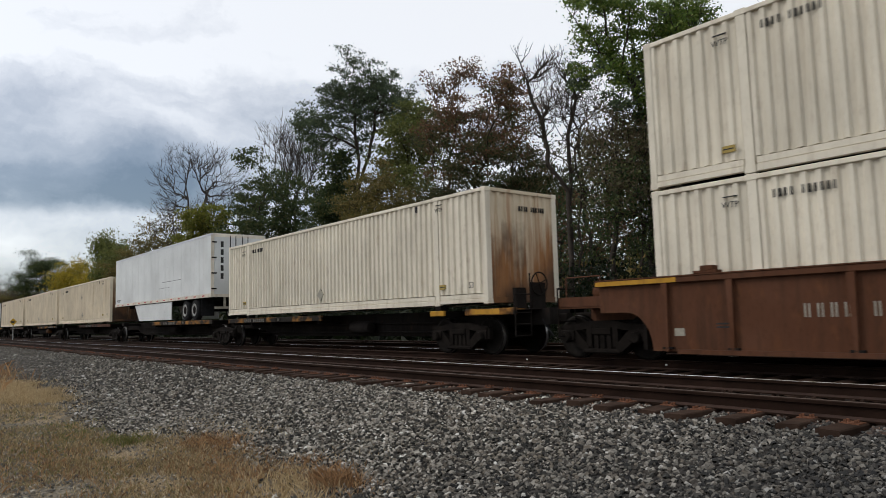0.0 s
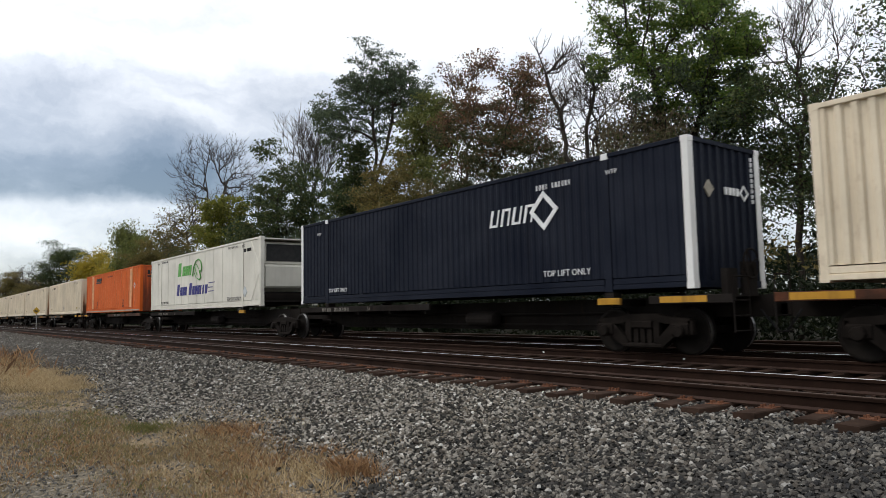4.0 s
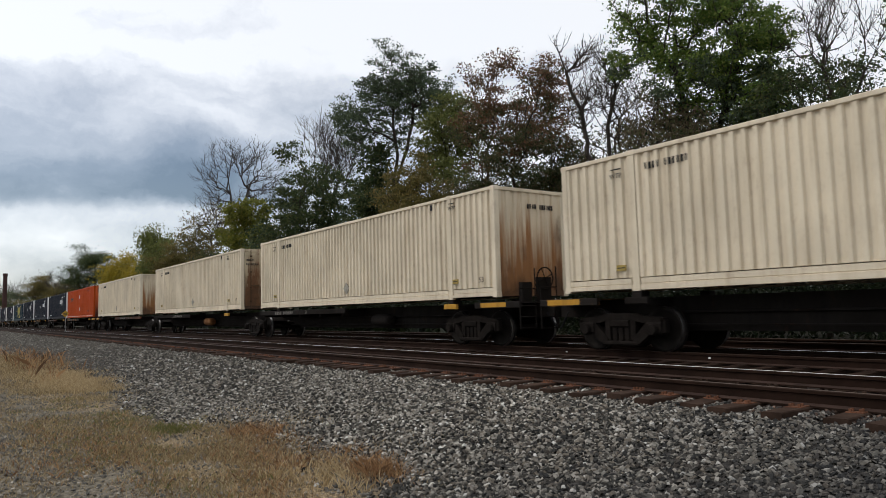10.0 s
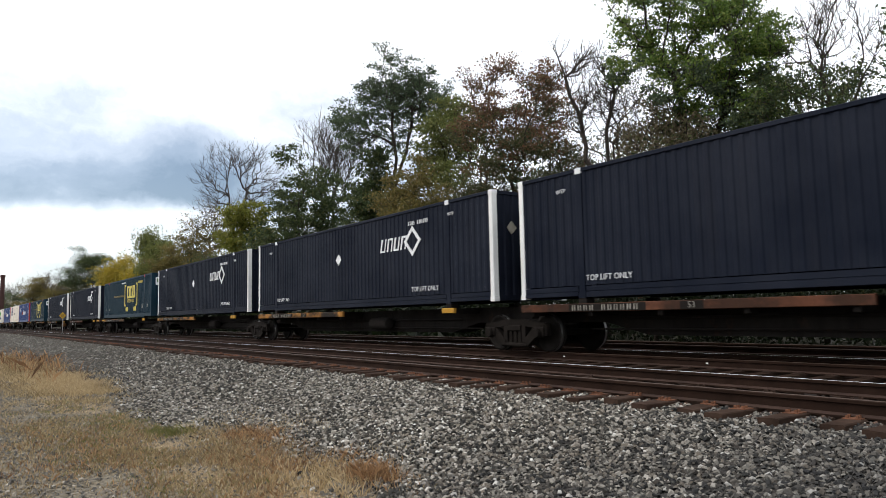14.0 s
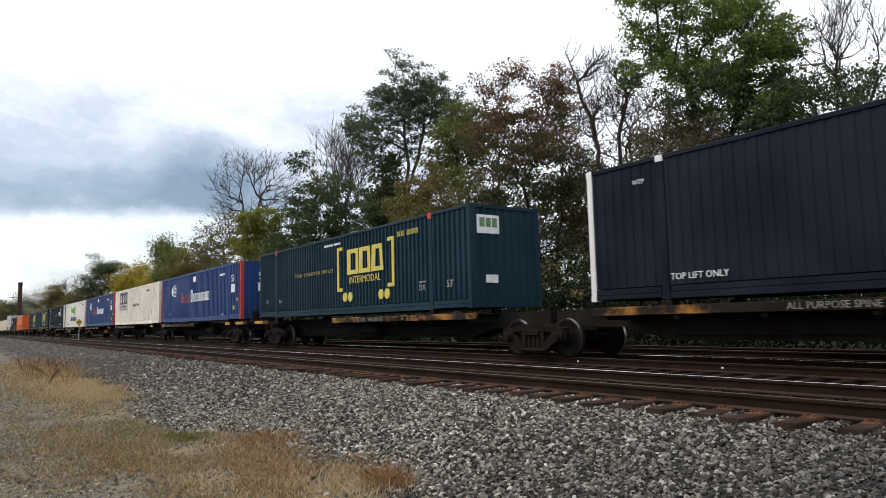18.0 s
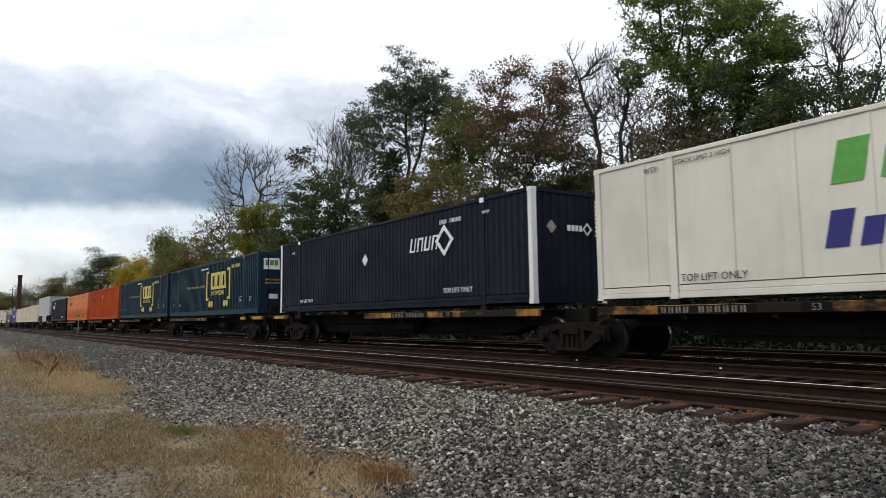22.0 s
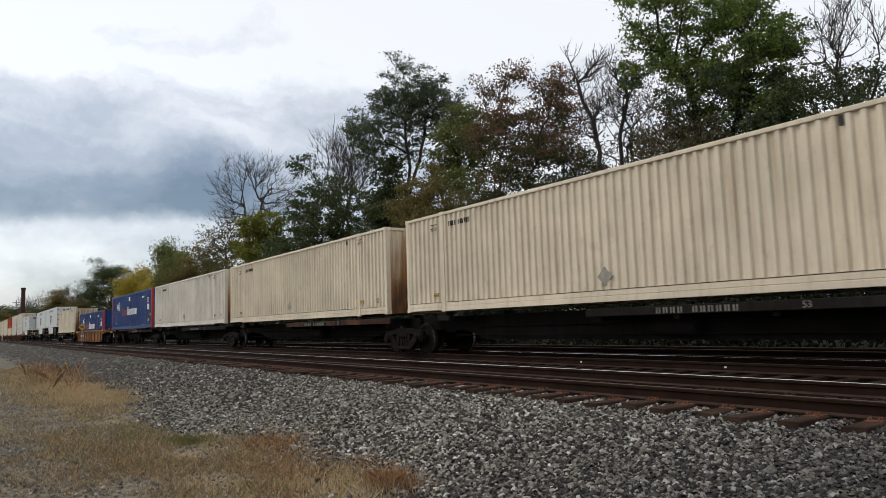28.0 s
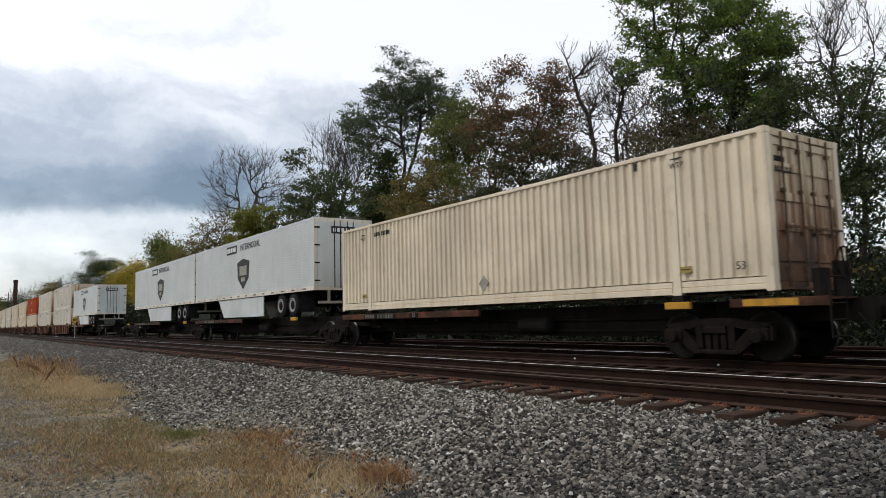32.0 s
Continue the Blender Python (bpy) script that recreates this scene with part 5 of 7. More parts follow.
def spine_car(paint, deck_side, left_joint, right_joint, load, words=""):
    """One unit of a spine car. x = 0 is the left end of its load; joint: metres from the load's end to the joint, negative for a coupled end."""
    root = thing("spine_car", "low spine car with %s" % ("a worn yellow side deck" if paint is YELLOW_CAR else "a rust-brown side deck" if paint is BROWN_CAR else "a sooty dark side deck"), "rail car", "cars of the train")
    xl = -abs(left_joint) + 0.12
    xr = LONG + abs(right_joint) - 0.12
    out = [(xl, 0.72), (xl + 2.2, 0.70), (xl + 3.4, 0.42), (xr - 3.4, 0.42), (xr - 2.2, 0.70), (xr, 0.72), (xr, 1.12), (xl, 1.12)]
    part("centre_sill", Geo().plate(out, -0.36, 0.36), DARK_CAR, root)
    a, b = (0.0, 7.9) if deck_side == "left" else (LONG - 8.6, LONG + 0.15)
    deck = part("deck_plate", Geo().box(a + 0.02, b - 0.02, -1.22, 1.22, 1.085, 1.115), DARK_CAR, root)
    part("side_beam", Geo().box(a, b, -1.30, -1.22, 0.95, 1.13, 0.012), paint, deck)
    part("side_beam", Geo().box(a, b, 1.22, 1.30, 0.95, 1.13, 0.012), paint, deck)
    for k in range(5):
        x = a + 0.3 + (b - a - 0.6) * k / 4
        for y0, y1 in ((-1.22, -0.36), (0.36, 1.22)):
            part("cross_beam", kept("cross_beam%g" % y0, DARK_CAR, lambda: Geo().box(-0.06, 0.06, y0, y1, 0.86, 1.085)), DARK_CAR, deck, at=pose(x, 0, 0))
    # arms that carry the load's corners
    for x in POSTS:
        part("load_arm", Geo().box(x - 0.2, x + 0.2, -1.27, 1.27, 0.96, 1.08), DARK_CAR, root)
        for y in (-1.16, 1.16):
            part("pedestal", Geo().box(x - 0.11, x + 0.11, y - 0.13, y + 0.13, 1.08, 1.24 if load == "box" else 1.18, 0.01), DARK_CAR, root)
    x = POSTS[1] if deck_side == "left" else POSTS[0]
    part("arm_bracket", Geo().box(x - 0.28, x + 0.28, -1.33, -1.25, 0.985, 1.125, 0.012), YELLOW_PIECE if deck_side == "left" else DARK_CAR, root, "worn painted bracket below the load's corner")
    # end sill strips
    for x0, x1, has in ((xl + 0.25, xl + 2.0, left_joint < 0), (xr - 2.0, xr - 0.25, right_joint < 0)):
        if has:
            sill = part("end_platform", Geo().box(x0, x1, -1.30, -1.20, 0.98, 1.14, 0.01).box(x0, x1, 1.20, 1.30, 0.98, 1.14, 0.01).box(x0, x1, -1.2, 1.2, 1.09, 1.12), paint, root)
            part("end_stripe", Geo().box(x0 + 0.25, x0 + 1.25, -1.304, -1.296, 1.005, 1.125), YELLOW_PIECE, sill, "worn yellow stripe")
            xe = x0 if x0 < 1 else x1
            g = Geo()
            for y in (-1.27, -0.75):
                g.rod((xe, y, 0.45), (xe, y, 1.95 if y > -1 else 1.45), 0.016, None, 6)
            for zz in (0.48, 0.75, 1.02):
                g.rod((xe, -1.27, zz), (xe, -0.75, zz), 0.016, None, 6)
            g.rod((xe, -1.27, 1.45), (xe, -0.75, 1.45), 0.016, None, 6)
            part("ladder", g, DARK_CAR, root, "thin steel corner ladder")
            s = -1 if x0 < 1 else 1
            part("coupler", Geo().box(xe, xe + s * 0.55, -0.12, 0.12, 0.76, 0.98, 0.03) if s > 0 else Geo().box(xe - 0.55, xe, -0.12, 0.12, 0.76, 0.98, 0.03), TRUCK, root)
            part("brake_hose", Geo().rod((xe, -0.35, 0.85), (xe + s * 0.30, -0.33, 0.45), 0.025, None, 6), RUBBER, root)
            if s > 0:
                wheel = Geo()
                for i in range(16):
                    p, q = (2 * math.pi * k / 16 for k in (i, i + 1))
                    wheel.rod((xe - 0.25, 0.28 * math.cos(p) - 0.15, 1.72 + 0.28 * math.sin(p)), (xe - 0.25, 0.28 * math.cos(q) - 0.15, 1.72 + 0.28 * math.sin(q)), 0.018, None, 6)
                for i in range(4):
                    p = math.pi * i / 2 + 0.4
                    wheel.rod((xe - 0.25, -0.15, 1.72), (xe - 0.25, 0.28 * math.cos(p) - 0.15, 1.72 + 0.28 * math.sin(p)), 0.014, None, 5)
                part("brake_wheel", wheel, DARK_CAR, root, "rusty hand-brake wheel")
                part("brake_stand", Geo().box(xe - 0.36, xe - 0.27, -0.40, 0.10, 1.12, 1.75, 0.02).box(xe - 0.45, xe - 0.30, -0.9, -0.55, 1.12, 1.62, 0.02), DARK_CAR, root)
    part("air_reservoir", Geo().turned((0, 0, 0), [(0.08, -0.56), (0.17, -0.53), (0.20, -0.45), (0.20, 0.45), (0.17, 0.53), (0.08, 0.56)], 16), YELLOW_WELL if words else DARK_CAR, root, "worn air tank slung under the car", pose(LONG * 0.585, -0.66, 0.70, 0, 0, 90))
    part("brake_rigging", Geo().rod((1.5, -0.5, 0.55), (LONG - 1.5, -0.5, 0.55), 0.02, None, 5).rod((2.5, -0.45, 0.80), (LONG - 2.5, -0.45, 0.80), 0.025, None, 5), DARK_CAR, root)
    # writing on the side deck
    if words:
        part("name_panel", Geo().box(b - 3.9, b - 1.2, -1.303, -1.29, 0.955, 1.118), DARK_CAR, deck)
        lettering(words, 0.17, GRIMY_CHALK, deck, near_side(b - 2.55, 1.037, -1.306))
    else:
        c = a + (b - a) * 0.3
        part("number_panel", Geo().box(c - 0.8, c + 1.3, -1.303, -1.29, 0.958, 1.116), DARK_CAR, deck)
        bars(deck, "number_marking", GRIMY_CHALK, word_bars(c - 0.7, 0.975, 11, 0.17, 0.12, 0.35, (4,)), -1.307)
        part("size_panel", Geo().box(c + 2.1, c + 2.6, -1.303, -1.29, 0.958, 1.116), DARK_CAR, deck)
        lettering("53", 0.17, GRIMY_CHALK, deck, near_side(c + 2.35, 1.037, -1.306))
    # bogies: a shared one at a joint, its own at a coupled end
    truck(root, xl - 0.12 if left_joint > 0 else 1.35)
    if right_joint < 0:
        truck(root, LONG - 1.35)
    return root


def well_car(paint, top=1.27, left=2.4, right=2.4):
    """A well car, its load low between deep side walls. x = 0 is the left end of the load."""
    root = thing("well_car", "deep well car with %s steel sides and a heavy top rail" % ("yellow" if paint is YELLOW_CAR else "rust-brown"), "rail car", "cars of the train")
    paint = YELLOW_WELL if paint is YELLOW_CAR else BROWN_WELL
    for out in (-1, 1):
        y0, y1 = sorted((out * 1.42, out * 1.37))
        # the wall ends in a rounded arch over each bogie
        arch = [(0.62 - 0.57 * math.cos(radians(a)), 0.22 + 0.73 * math.sin(radians(a))) for a in range(0, 91, 15)] + [(1.25, 0.95), (1.25, top - 0.11)]
        wall = part("well_side", Geo().plate(([(-x, z) for x, z in arch[::-1]] + [(LONG + x, z) for x, z in arch])[::-1], y0, y1), paint, root)
        y2, y3 = sorted((out * 1.50, out * 1.34))
        part("top_rail", Geo().box(-1.3, LONG + 1.3, y2, y3, top - 0.11, top, 0.01), paint, wall)
        y4, y5 = sorted((out * 1.50, out * 1.42))
        for x in (0.30, 1.57, 3.5, 5.34, 6.6, 7.85, 9.1, 10.35, 12.2, 14.3, LONG - 0.30):
            part("side_rib", Geo().plate([(x - 0.035, 0.22), (x + 0.02, 0.22), (x + 0.05, top - 0.11), (x - 0.07, top - 0.11)], y4, y5), paint, wall)
            part("rib_foot", Geo().box(x - 0.10, x + 0.10, y4, y5, 0.263, 0.300), DARK_CAR, wall)
        y6, y7 = sorted((out * 1.515, out * 1.30))
        # the yellow car's cap is painted brighter for light on the top flange
        part("rail_cap", Geo().box(-1.28, LONG + 1.28, y6, y7, top + 0.001, top + 0.022), YELLOW_PIECE if paint is YELLOW_WELL else paint, wall, "worn cap along the top rail")
        for x in (1.15, LONG - 1.15):
            part("stack_guide", Geo().box(x - 0.24, x + 0.20, y6, y7, top + 0.022, top + 0.075, 0.01).box(x - 0.10, x + 0.12, y6, y7, top + 0.07, top + 0.16, 0.01), BROWN_WELL, wall, "rusty guide that holds the load")
        for x0, x1 in ((-1.29, 0.55), (LONG - 0.55, LONG + 1.29)):
            y8, y9 = sorted((out * 1.506, out * 1.49))
            part("end_stripe", Geo().box(x0, x1, y8, y9, top - 0.100, top - 0.012), YELLOW_PIECE, wall, "worn yellow stripe on the end of the rail")
        part("sill", Geo().box(0.5, LONG - 0.5, y4, y5, 0.18, 0.26), paint, wall)
    part("well_floor", Geo().box(0.3, LONG - 0.3, -1.37, 1.37, 0.24, 0.33), DARK_CAR, root)
    for s, x0, x1 in ((-1, -left, -0.15), (1, LONG + 0.15, LONG + right)):
        part("end_platform", Geo().box(x0, x1, -1.364, 1.364, 1.06, 1.24, 0.02).box(x0, x1, -0.3, 0.3, 0.72, 1.06), paint, root)
        xe = x0 if s < 0 else x1
        part("coupler", Geo().box(min(xe, xe + s * 0.6), max(xe, xe + s * 0.6), -0.12, 0.12, 0.76, 0.98, 0.03), TRUCK, root)
        g = Geo()
        for y in (-1.40, -0.85):
            g.rod((xe, y, 0.45), (xe, y, 1.9 if y > -1 else 1.5), 0.018, None, 6)
        for zz in (0.48, 0.8, 1.5):
            g.rod((xe, -1.40, zz), (xe, -0.85, zz), 0.018, None, 6)
        part("ladder", g, DARK_CAR, root)
        valve = part("brake_cylinder", Geo().turned((xe - s * 0.75, -0.85, 1.40), [(0.05, -0.19), (0.11, -0.17), (0.13, -0.10), (0.13, 0.16), (0.09, 0.22)], 16), paint, root, "small round brake valve on the end platform")
        part("bracket", Geo().box(xe - s * 0.75 - 0.09, xe - s * 0.75 + 0.09, -0.95, -0.72, 1.24, 1.32, 0.01), DARK_CAR, valve)
        rail = Geo()
        for dx in (0.15, 1.05):
            rail.rod((xe - s * dx, -1.28, 1.24), (xe - s * dx, -1.28, 1.72), 0.016, None, 6)
        rail.rod((xe - s * 0.15, -1.28, 1.72), (xe - s * 1.05, -1.28, 1.72), 0.016, None, 6)
        part("handrail", rail, BROWN_WELL, root, "rusty end handrail")
        part("toe_board", Geo().box(min(xe, xe - s * 1.3), max(xe, xe - s * 1.3), -1.38, -1.366, 1.10, 1.30), paint, root)
        truck(root, x0 + 0.9 if s < 0 else x1 - 0.9)
    if paint is YELLOW_WELL:
        part("number_panel", Geo().box(2.05, 3.38, -1.430, -1.415, 0.62, 0.92).box(3.58, 4.8, -1.430, -1.415, 0.62, 0.92), DARK_CAR, root)
        bars(root, "number_marking", CHALK, word_bars(2.20, 0.66, 4, 0.27, 0.22, 0.3) + word_bars(3.66, 0.66, 4, 0.27, 0.22, 0.3), -1.436)
        lettering("53", 0.36, INK, root, near_side(7.2, 0.80, -1.424), name="marking")
        bars(root, "label", PLACARD, [(1.0, 0.72, 0.16, 0.16), (5.05, 0.70, 0.22, 0.16), (13.0, 0.62, 0.5, 0.26)], -1.424)
        bars(root, "label_bar", INK, [(11.0, 0.86, 0.8, 0.02), (11.05, 0.80, 0.7, 0.02), (13.05, 0.66, 0.4, 0.05), (13.05, 0.76, 0.4, 0.05)], -1.428)
    else:
        bars(root, "number_marking", PLACARD, word_bars(2.75, 0.80, 10, 0.20, 0.22, 0.48, (4,)), -1.424)
        bars(root, "label", PLACARD, [(0.42, 0.50, 0.20, 0.14)], -1.424)
        bars(root, "label_bar", INK, [(1.25, 0.70, 0.3, 0.03), (1.25, 0.64, 0.3, 0.03)], -1.424)
    for x in (-0.30, LONG + 0.22):
        part("bulkhead", Geo().box(x, x + 0.08, -1.36, 1.36, 0.24, 1.05), DARK_CAR, root)
    return root


# ---- the train ----
TRAVEL = lambda t: -0.05 + 375.888 * (t / 16) - 5.692 * (t / 16) ** 2 + 0.4657 * (t / 16) ** 3
MOVING = []


def on_train(ob, s, z):
    MOVING.append((ob, s, z))
    ob.matrix_basis = pose(s, TRACK_Y[1], z)


# left end of each load at the start, its kind, the side of the car's deck, the car's paint
CONSIST = (
    (-28.57, "pale_front", "left", YELLOW_CAR), (-46.75, "trailer", "right", YELLOW_CAR), (-64.27, "doors", "right", BROWN_CAR), (-81.37, "front", "right", YELLOW_CAR), (-98.69, "doors", "right", BROWN_CAR),
    (-117.06, "navy", "left", DARK_CAR), (-136.93, "reefer", "left", DARK_CAR), (-155.59, "orange_flat", "right", BROWN_CAR),
    (-174.07, "front", "left", YELLOW_CAR), (-192.48, "front", "right", YELLOW_CAR), (-209.61, "front", "right", YELLOW_CAR), (-226.94, "doors", "right", YELLOW_CAR), (-243.96, "front", "right", YELLOW_CAR),
    (-262.53, "front", "left", DARK_CAR), (-281.21, "doors", "left", DARK_CAR), (-301.71, "front", "right", BROWN_CAR),
    (-320.39, "orange", "left", YELLOW_CAR), (-337.41, "navy", "left", BROWN_CAR), (-354.57, "navy_placard", "left", YELLOW_CAR), (-371.98, "navy_placard", "left", YELLOW_CAR), (-389.90, "teal_front", "left", YELLOW_CAR),
    (-408.62, "navy", "left", BROWN_CAR), (-427.03, "navy", "left", YELLOW_CAR), (-447.55, "teal_front", "right", YELLOW_CAR),
    (-466.41, "royal", "left", YELLOW_CAR), (-483.47, "white_logo", "left", YELLOW_CAR), (-500.52, "royal", "left", YELLOW_CAR), (-517.78, "reefer", "left", YELLOW_CAR), (-536.00, "navy_placard", "right", YELLOW_CAR),
    (-554.92, "teal_doors", "left", YELLOW_CAR), (-571.93, "teal_doors", "left", YELLOW_CAR), (-588.96, "orange_plain", "left", YELLOW_CAR), (-606.34, "orange_old", "left", YELLOW_CAR), (-624.33, "black", "right", YELLOW_CAR),
    (-643.31, "grey_trailer", "left", BROWN_CAR), (-661.38, "front", "right", DARK_CAR), (-678.80, "front", "right", BROWN_CAR), (-695.93, "cream_front", "right", DARK_CAR), (-713.11, "royal", "right", DARK_CAR),
    (-734.08, "royal_well", "", YELLOW_CAR), (-755.28, "doors", "left", BROWN_CAR), (-773.83, "shield_trailer", "left", BROWN_CAR), (-790.18, "shield_trailer", "left", BROWN_CAR), (-806.5, "empty", "left", DARK_CAR), (-823.3, "shield_trailer", "left", BROWN_CAR),
    (-842.5, "stack_cream", "", DARK_CAR), (-863.0, "stack_cream", "", DARK_CAR), (-883.5, "stack_orange", "", DARK_CAR), (-904.0, "stack", "", DARK_CAR), (-924.5, "stack", "", DARK_CAR), (-945.0, "stack_cream", "", DARK_CAR), (-965.5, "stack", "", DARK_CAR), (-986.0, "stack_cream", "", DARK_CAR), (-1006.5, "stack", "", DARK_CAR), (-1027.0, "stack", "", DARK_CAR),
)
COUPLED = {5, 8, 13, 16, 21, 24, 29, 34, 39, 40, 45, 46, 47, 48, 49, 50, 51, 52, 53, 54}  # a car begins here


def load_of(kind, i):
    return {"front": lambda: beige_box("front", tag=(i % 3) * 0.15 - 0.1, second=i == 2), "doors": lambda: beige_box("doors", tag=(i % 3) * 0.2, second=i == 2), "cream_front": lambda: beige_box("front", CREAM), "pale_front": lambda: beige_box("front", PALE, tag=(i % 3) * 0.15 - 0.1),
            "trailer": lambda: trailer("white road trailer with red markers along its lower rail", TRAILER, number=True), "navy": lambda: navy_box(NAVY), "navy_placard": lambda: navy_box(NAVY, extra=True),
            "black": lambda: navy_box(BLACKISH, "doors", flipped=True, posts=BLACKISH), "reefer": reefer_box, "orange_flat": orange_flat_box, "orange": lambda: orange_box(), "orange_plain": lambda: orange_box(plain_rail=True), "orange_old": lambda: orange_box(True),
            "teal_front": lambda: teal_box("front"), "teal_doors": lambda: teal_box("doors"), "royal": royal_box, "royal_well": royal_box, "white_logo": cream_logo_box,
            "grey_trailer": lambda: trailer("grey road trailer with a small dark shield", GREY, False), "shield_trailer": lambda: trailer("white ribbed road trailer with a black shield", TRAILER_DULL, shield=True)}[kind]()


SAMPLES = {}


def loaded(kind, i):
    """The first of a kind is built, the next are copies of it."""
    key = (kind, (i % 3, i == 2) if kind in ("front", "doors") else 0)
    if key not in SAMPLES:
        SAMPLES[key] = load_of(kind, i)
        return SAMPLES[key]
    return copy_thing(SAMPLES[key], pose(0, 0, 0))


CARS = {}
for i, (s, kind, deck, paint) in enumerate(CONSIST):
    if kind.startswith("stack") or kind == "royal_well":
        if (paint.name, "well") not in CARS:
            CARS[(paint.name, "well")] = well_car(paint)
            car = CARS[(paint.name, "well")]
        else:
            car = copy_thing(CARS[(paint.name, "well")], pose(0, 0, 0))
        on_train(car, s, 0)
        if kind == "royal_well":
            on_train(loaded("royal", i), s, 0.35)
        else:
            on_train(loaded("cream_front" if kind == "stack_cream" else "front", 0), s, 0.35)
            on_train(loaded({"stack_cream": "cream_front", "stack_orange": "orange", "stack": "front"}[kind], 0), s, 0.35 + TALL + 0.02)
        continue
    ahead = CONSIST[i - 1][0] - s - LONG if i else 4.0
    behind = s - CONSIST[i + 1][0] - LONG if i + 1 < len(CONSIST) else 2.0
    left = -min(1.25, max(0.5, behind / 2)) if i + 1 in COUPLED else behind / 2
    right = -min(1.25, max(0.5, ahead / 2)) if i in COUPLED or i == 0 else ahead / 2
    words = "ALL PURPOSE SPINE CAR" if i in (3, 14, 22, 26, 31) else ""
    key = (paint.name, deck, round(left, 1), round(right, 1), words, kind in ("trailer", "grey_trailer", "shield_trailer", "empty"))
    if key not in CARS:
        CARS[key] = spine_car(paint, deck, left, right, "trailer" if key[-1] else "box", words)
        car = CARS[key]
    else:
        car = copy_thing(CARS[key], pose(0, 0, 0))
    on_train(car, s, 0)
    if kind in ("trailer", "grey_trailer", "shield_trailer"):
        on_train(loaded(kind, i), s, 1.12)
    elif kind != "empty":
        on_train(loaded(kind, i), s, 1.26)

# the double stack that leads
on_train(well_car(BROWN_CAR, 1.58), -7.7, 0)
on_train(loaded("pale_front", 0), -7.7, 0.35)
on_train(loaded("pale_front", 1), -7.7, 0.35 + TALL + 0.03)


# ---- trees ----
def grow(seed, height, spread, first=0.3, limbs=9, up=0.55, twigs=5, bend=0.35, trunk=None, forks=1, fine=3, thin=1.0):
    """Trunk and limbs of a tree as one Geo, and the places of its twigs."""
    rnd = random.Random(seed)
    g = Geo()
    tips = []

    def limb(at, way, length, r, level):
        n = 4 if level < 2 else 3
        pts, radii = [Vector(at)], [r]
        d = Vector(way).normalized()
        for k in range(n):
            d = (d + Vector((rnd.uniform(-1, 1), rnd.uniform(-1, 1), rnd.uniform(-0.5, 0.9))) * bend * (0.35 if level == 0 else 0.6)).normalized()
            pts.append(pts[-1] + d * length / n)
            radii.append(r * (1 - 0.75 * (k + 1) / n))
        for a, b, ra, rb in zip(pts, pts[1:], radii, radii[1:]):
            g.rod(a, b, max(ra, 0.020 * thin), max(rb, 0.014 * thin), 7 if level == 0 else 5 if level == 1 else 3, False)
        if level >= 2:
            tips.extend(pts[1:])
        return pts, radii, d

    r0 = trunk or height * 0.016
    stems = []
    for f in range(forks):
        lean = Vector((rnd.uniform(-0.12, 0.12), rnd.uniform(-0.12, 0.12), 1)) if forks == 1 else Vector((rnd.uniform(-0.4, 0.4), rnd.uniform(-0.3, 0.3), 1))
        stems.append(limb((0, 0, -0.3), lean, height * 0.92, r0 / math.sqrt(forks), 0))
    for pts, radii, d in stems:
        for k in range(limbs):
            u = first + (0.97 - first) * (k + rnd.random() * 0.8) / limbs
            j = min(len(pts) - 2, int(u * (len(pts) - 1)))
            w = u * (len(pts) - 1) - j
            at = pts[j].lerp(pts[j + 1], w)
            r = radii[j] * (1 - w) + radii[j + 1] * w
            ang = rnd.uniform(0, 2 * math.pi)
            fan = 1.0 - abs(u - (first + 0.25)) * 0.75
            way = Vector((math.cos(ang), math.sin(ang), up * rnd.uniform(0.6, 1.5)))
            p1, r1, _ = limb(at, way, spread * rnd.uniform(0.7, 1.15) * max(0.35, fan), max(0.02, r * 0.55), 1)
            for m in range(twigs):
                q = rnd.uniform(0.25, 1.0)
                jj = min(len(p1) - 2, int(q * (len(p1) - 1)))
                b = p1[jj].lerp(p1[jj + 1], q * (len(p1) - 1) - jj)
                way2 = (p1[-1] - p1[0]).normalized() + Vector((rnd.uniform(-1, 1), rnd.uniform(-1, 1), rnd.uniform(-0.3, 1.0))) * 0.9
                p2, r2, _ = limb(b, way2, spread * rnd.uniform(0.25, 0.5), max(0.024, r1[jj] * 0.45), 2)
                for _ in range(fine):
                    way3 = way2.normalized() + Vector((rnd.uniform(-1, 1), rnd.uniform(-1, 1), rnd.uniform(-0.4, 1.0)))
                    limb(p2[rnd.randrange(1, len(p2))], way3, spread * rnd.uniform(0.12, 0.26), 0.018, 3)
    return g, tips


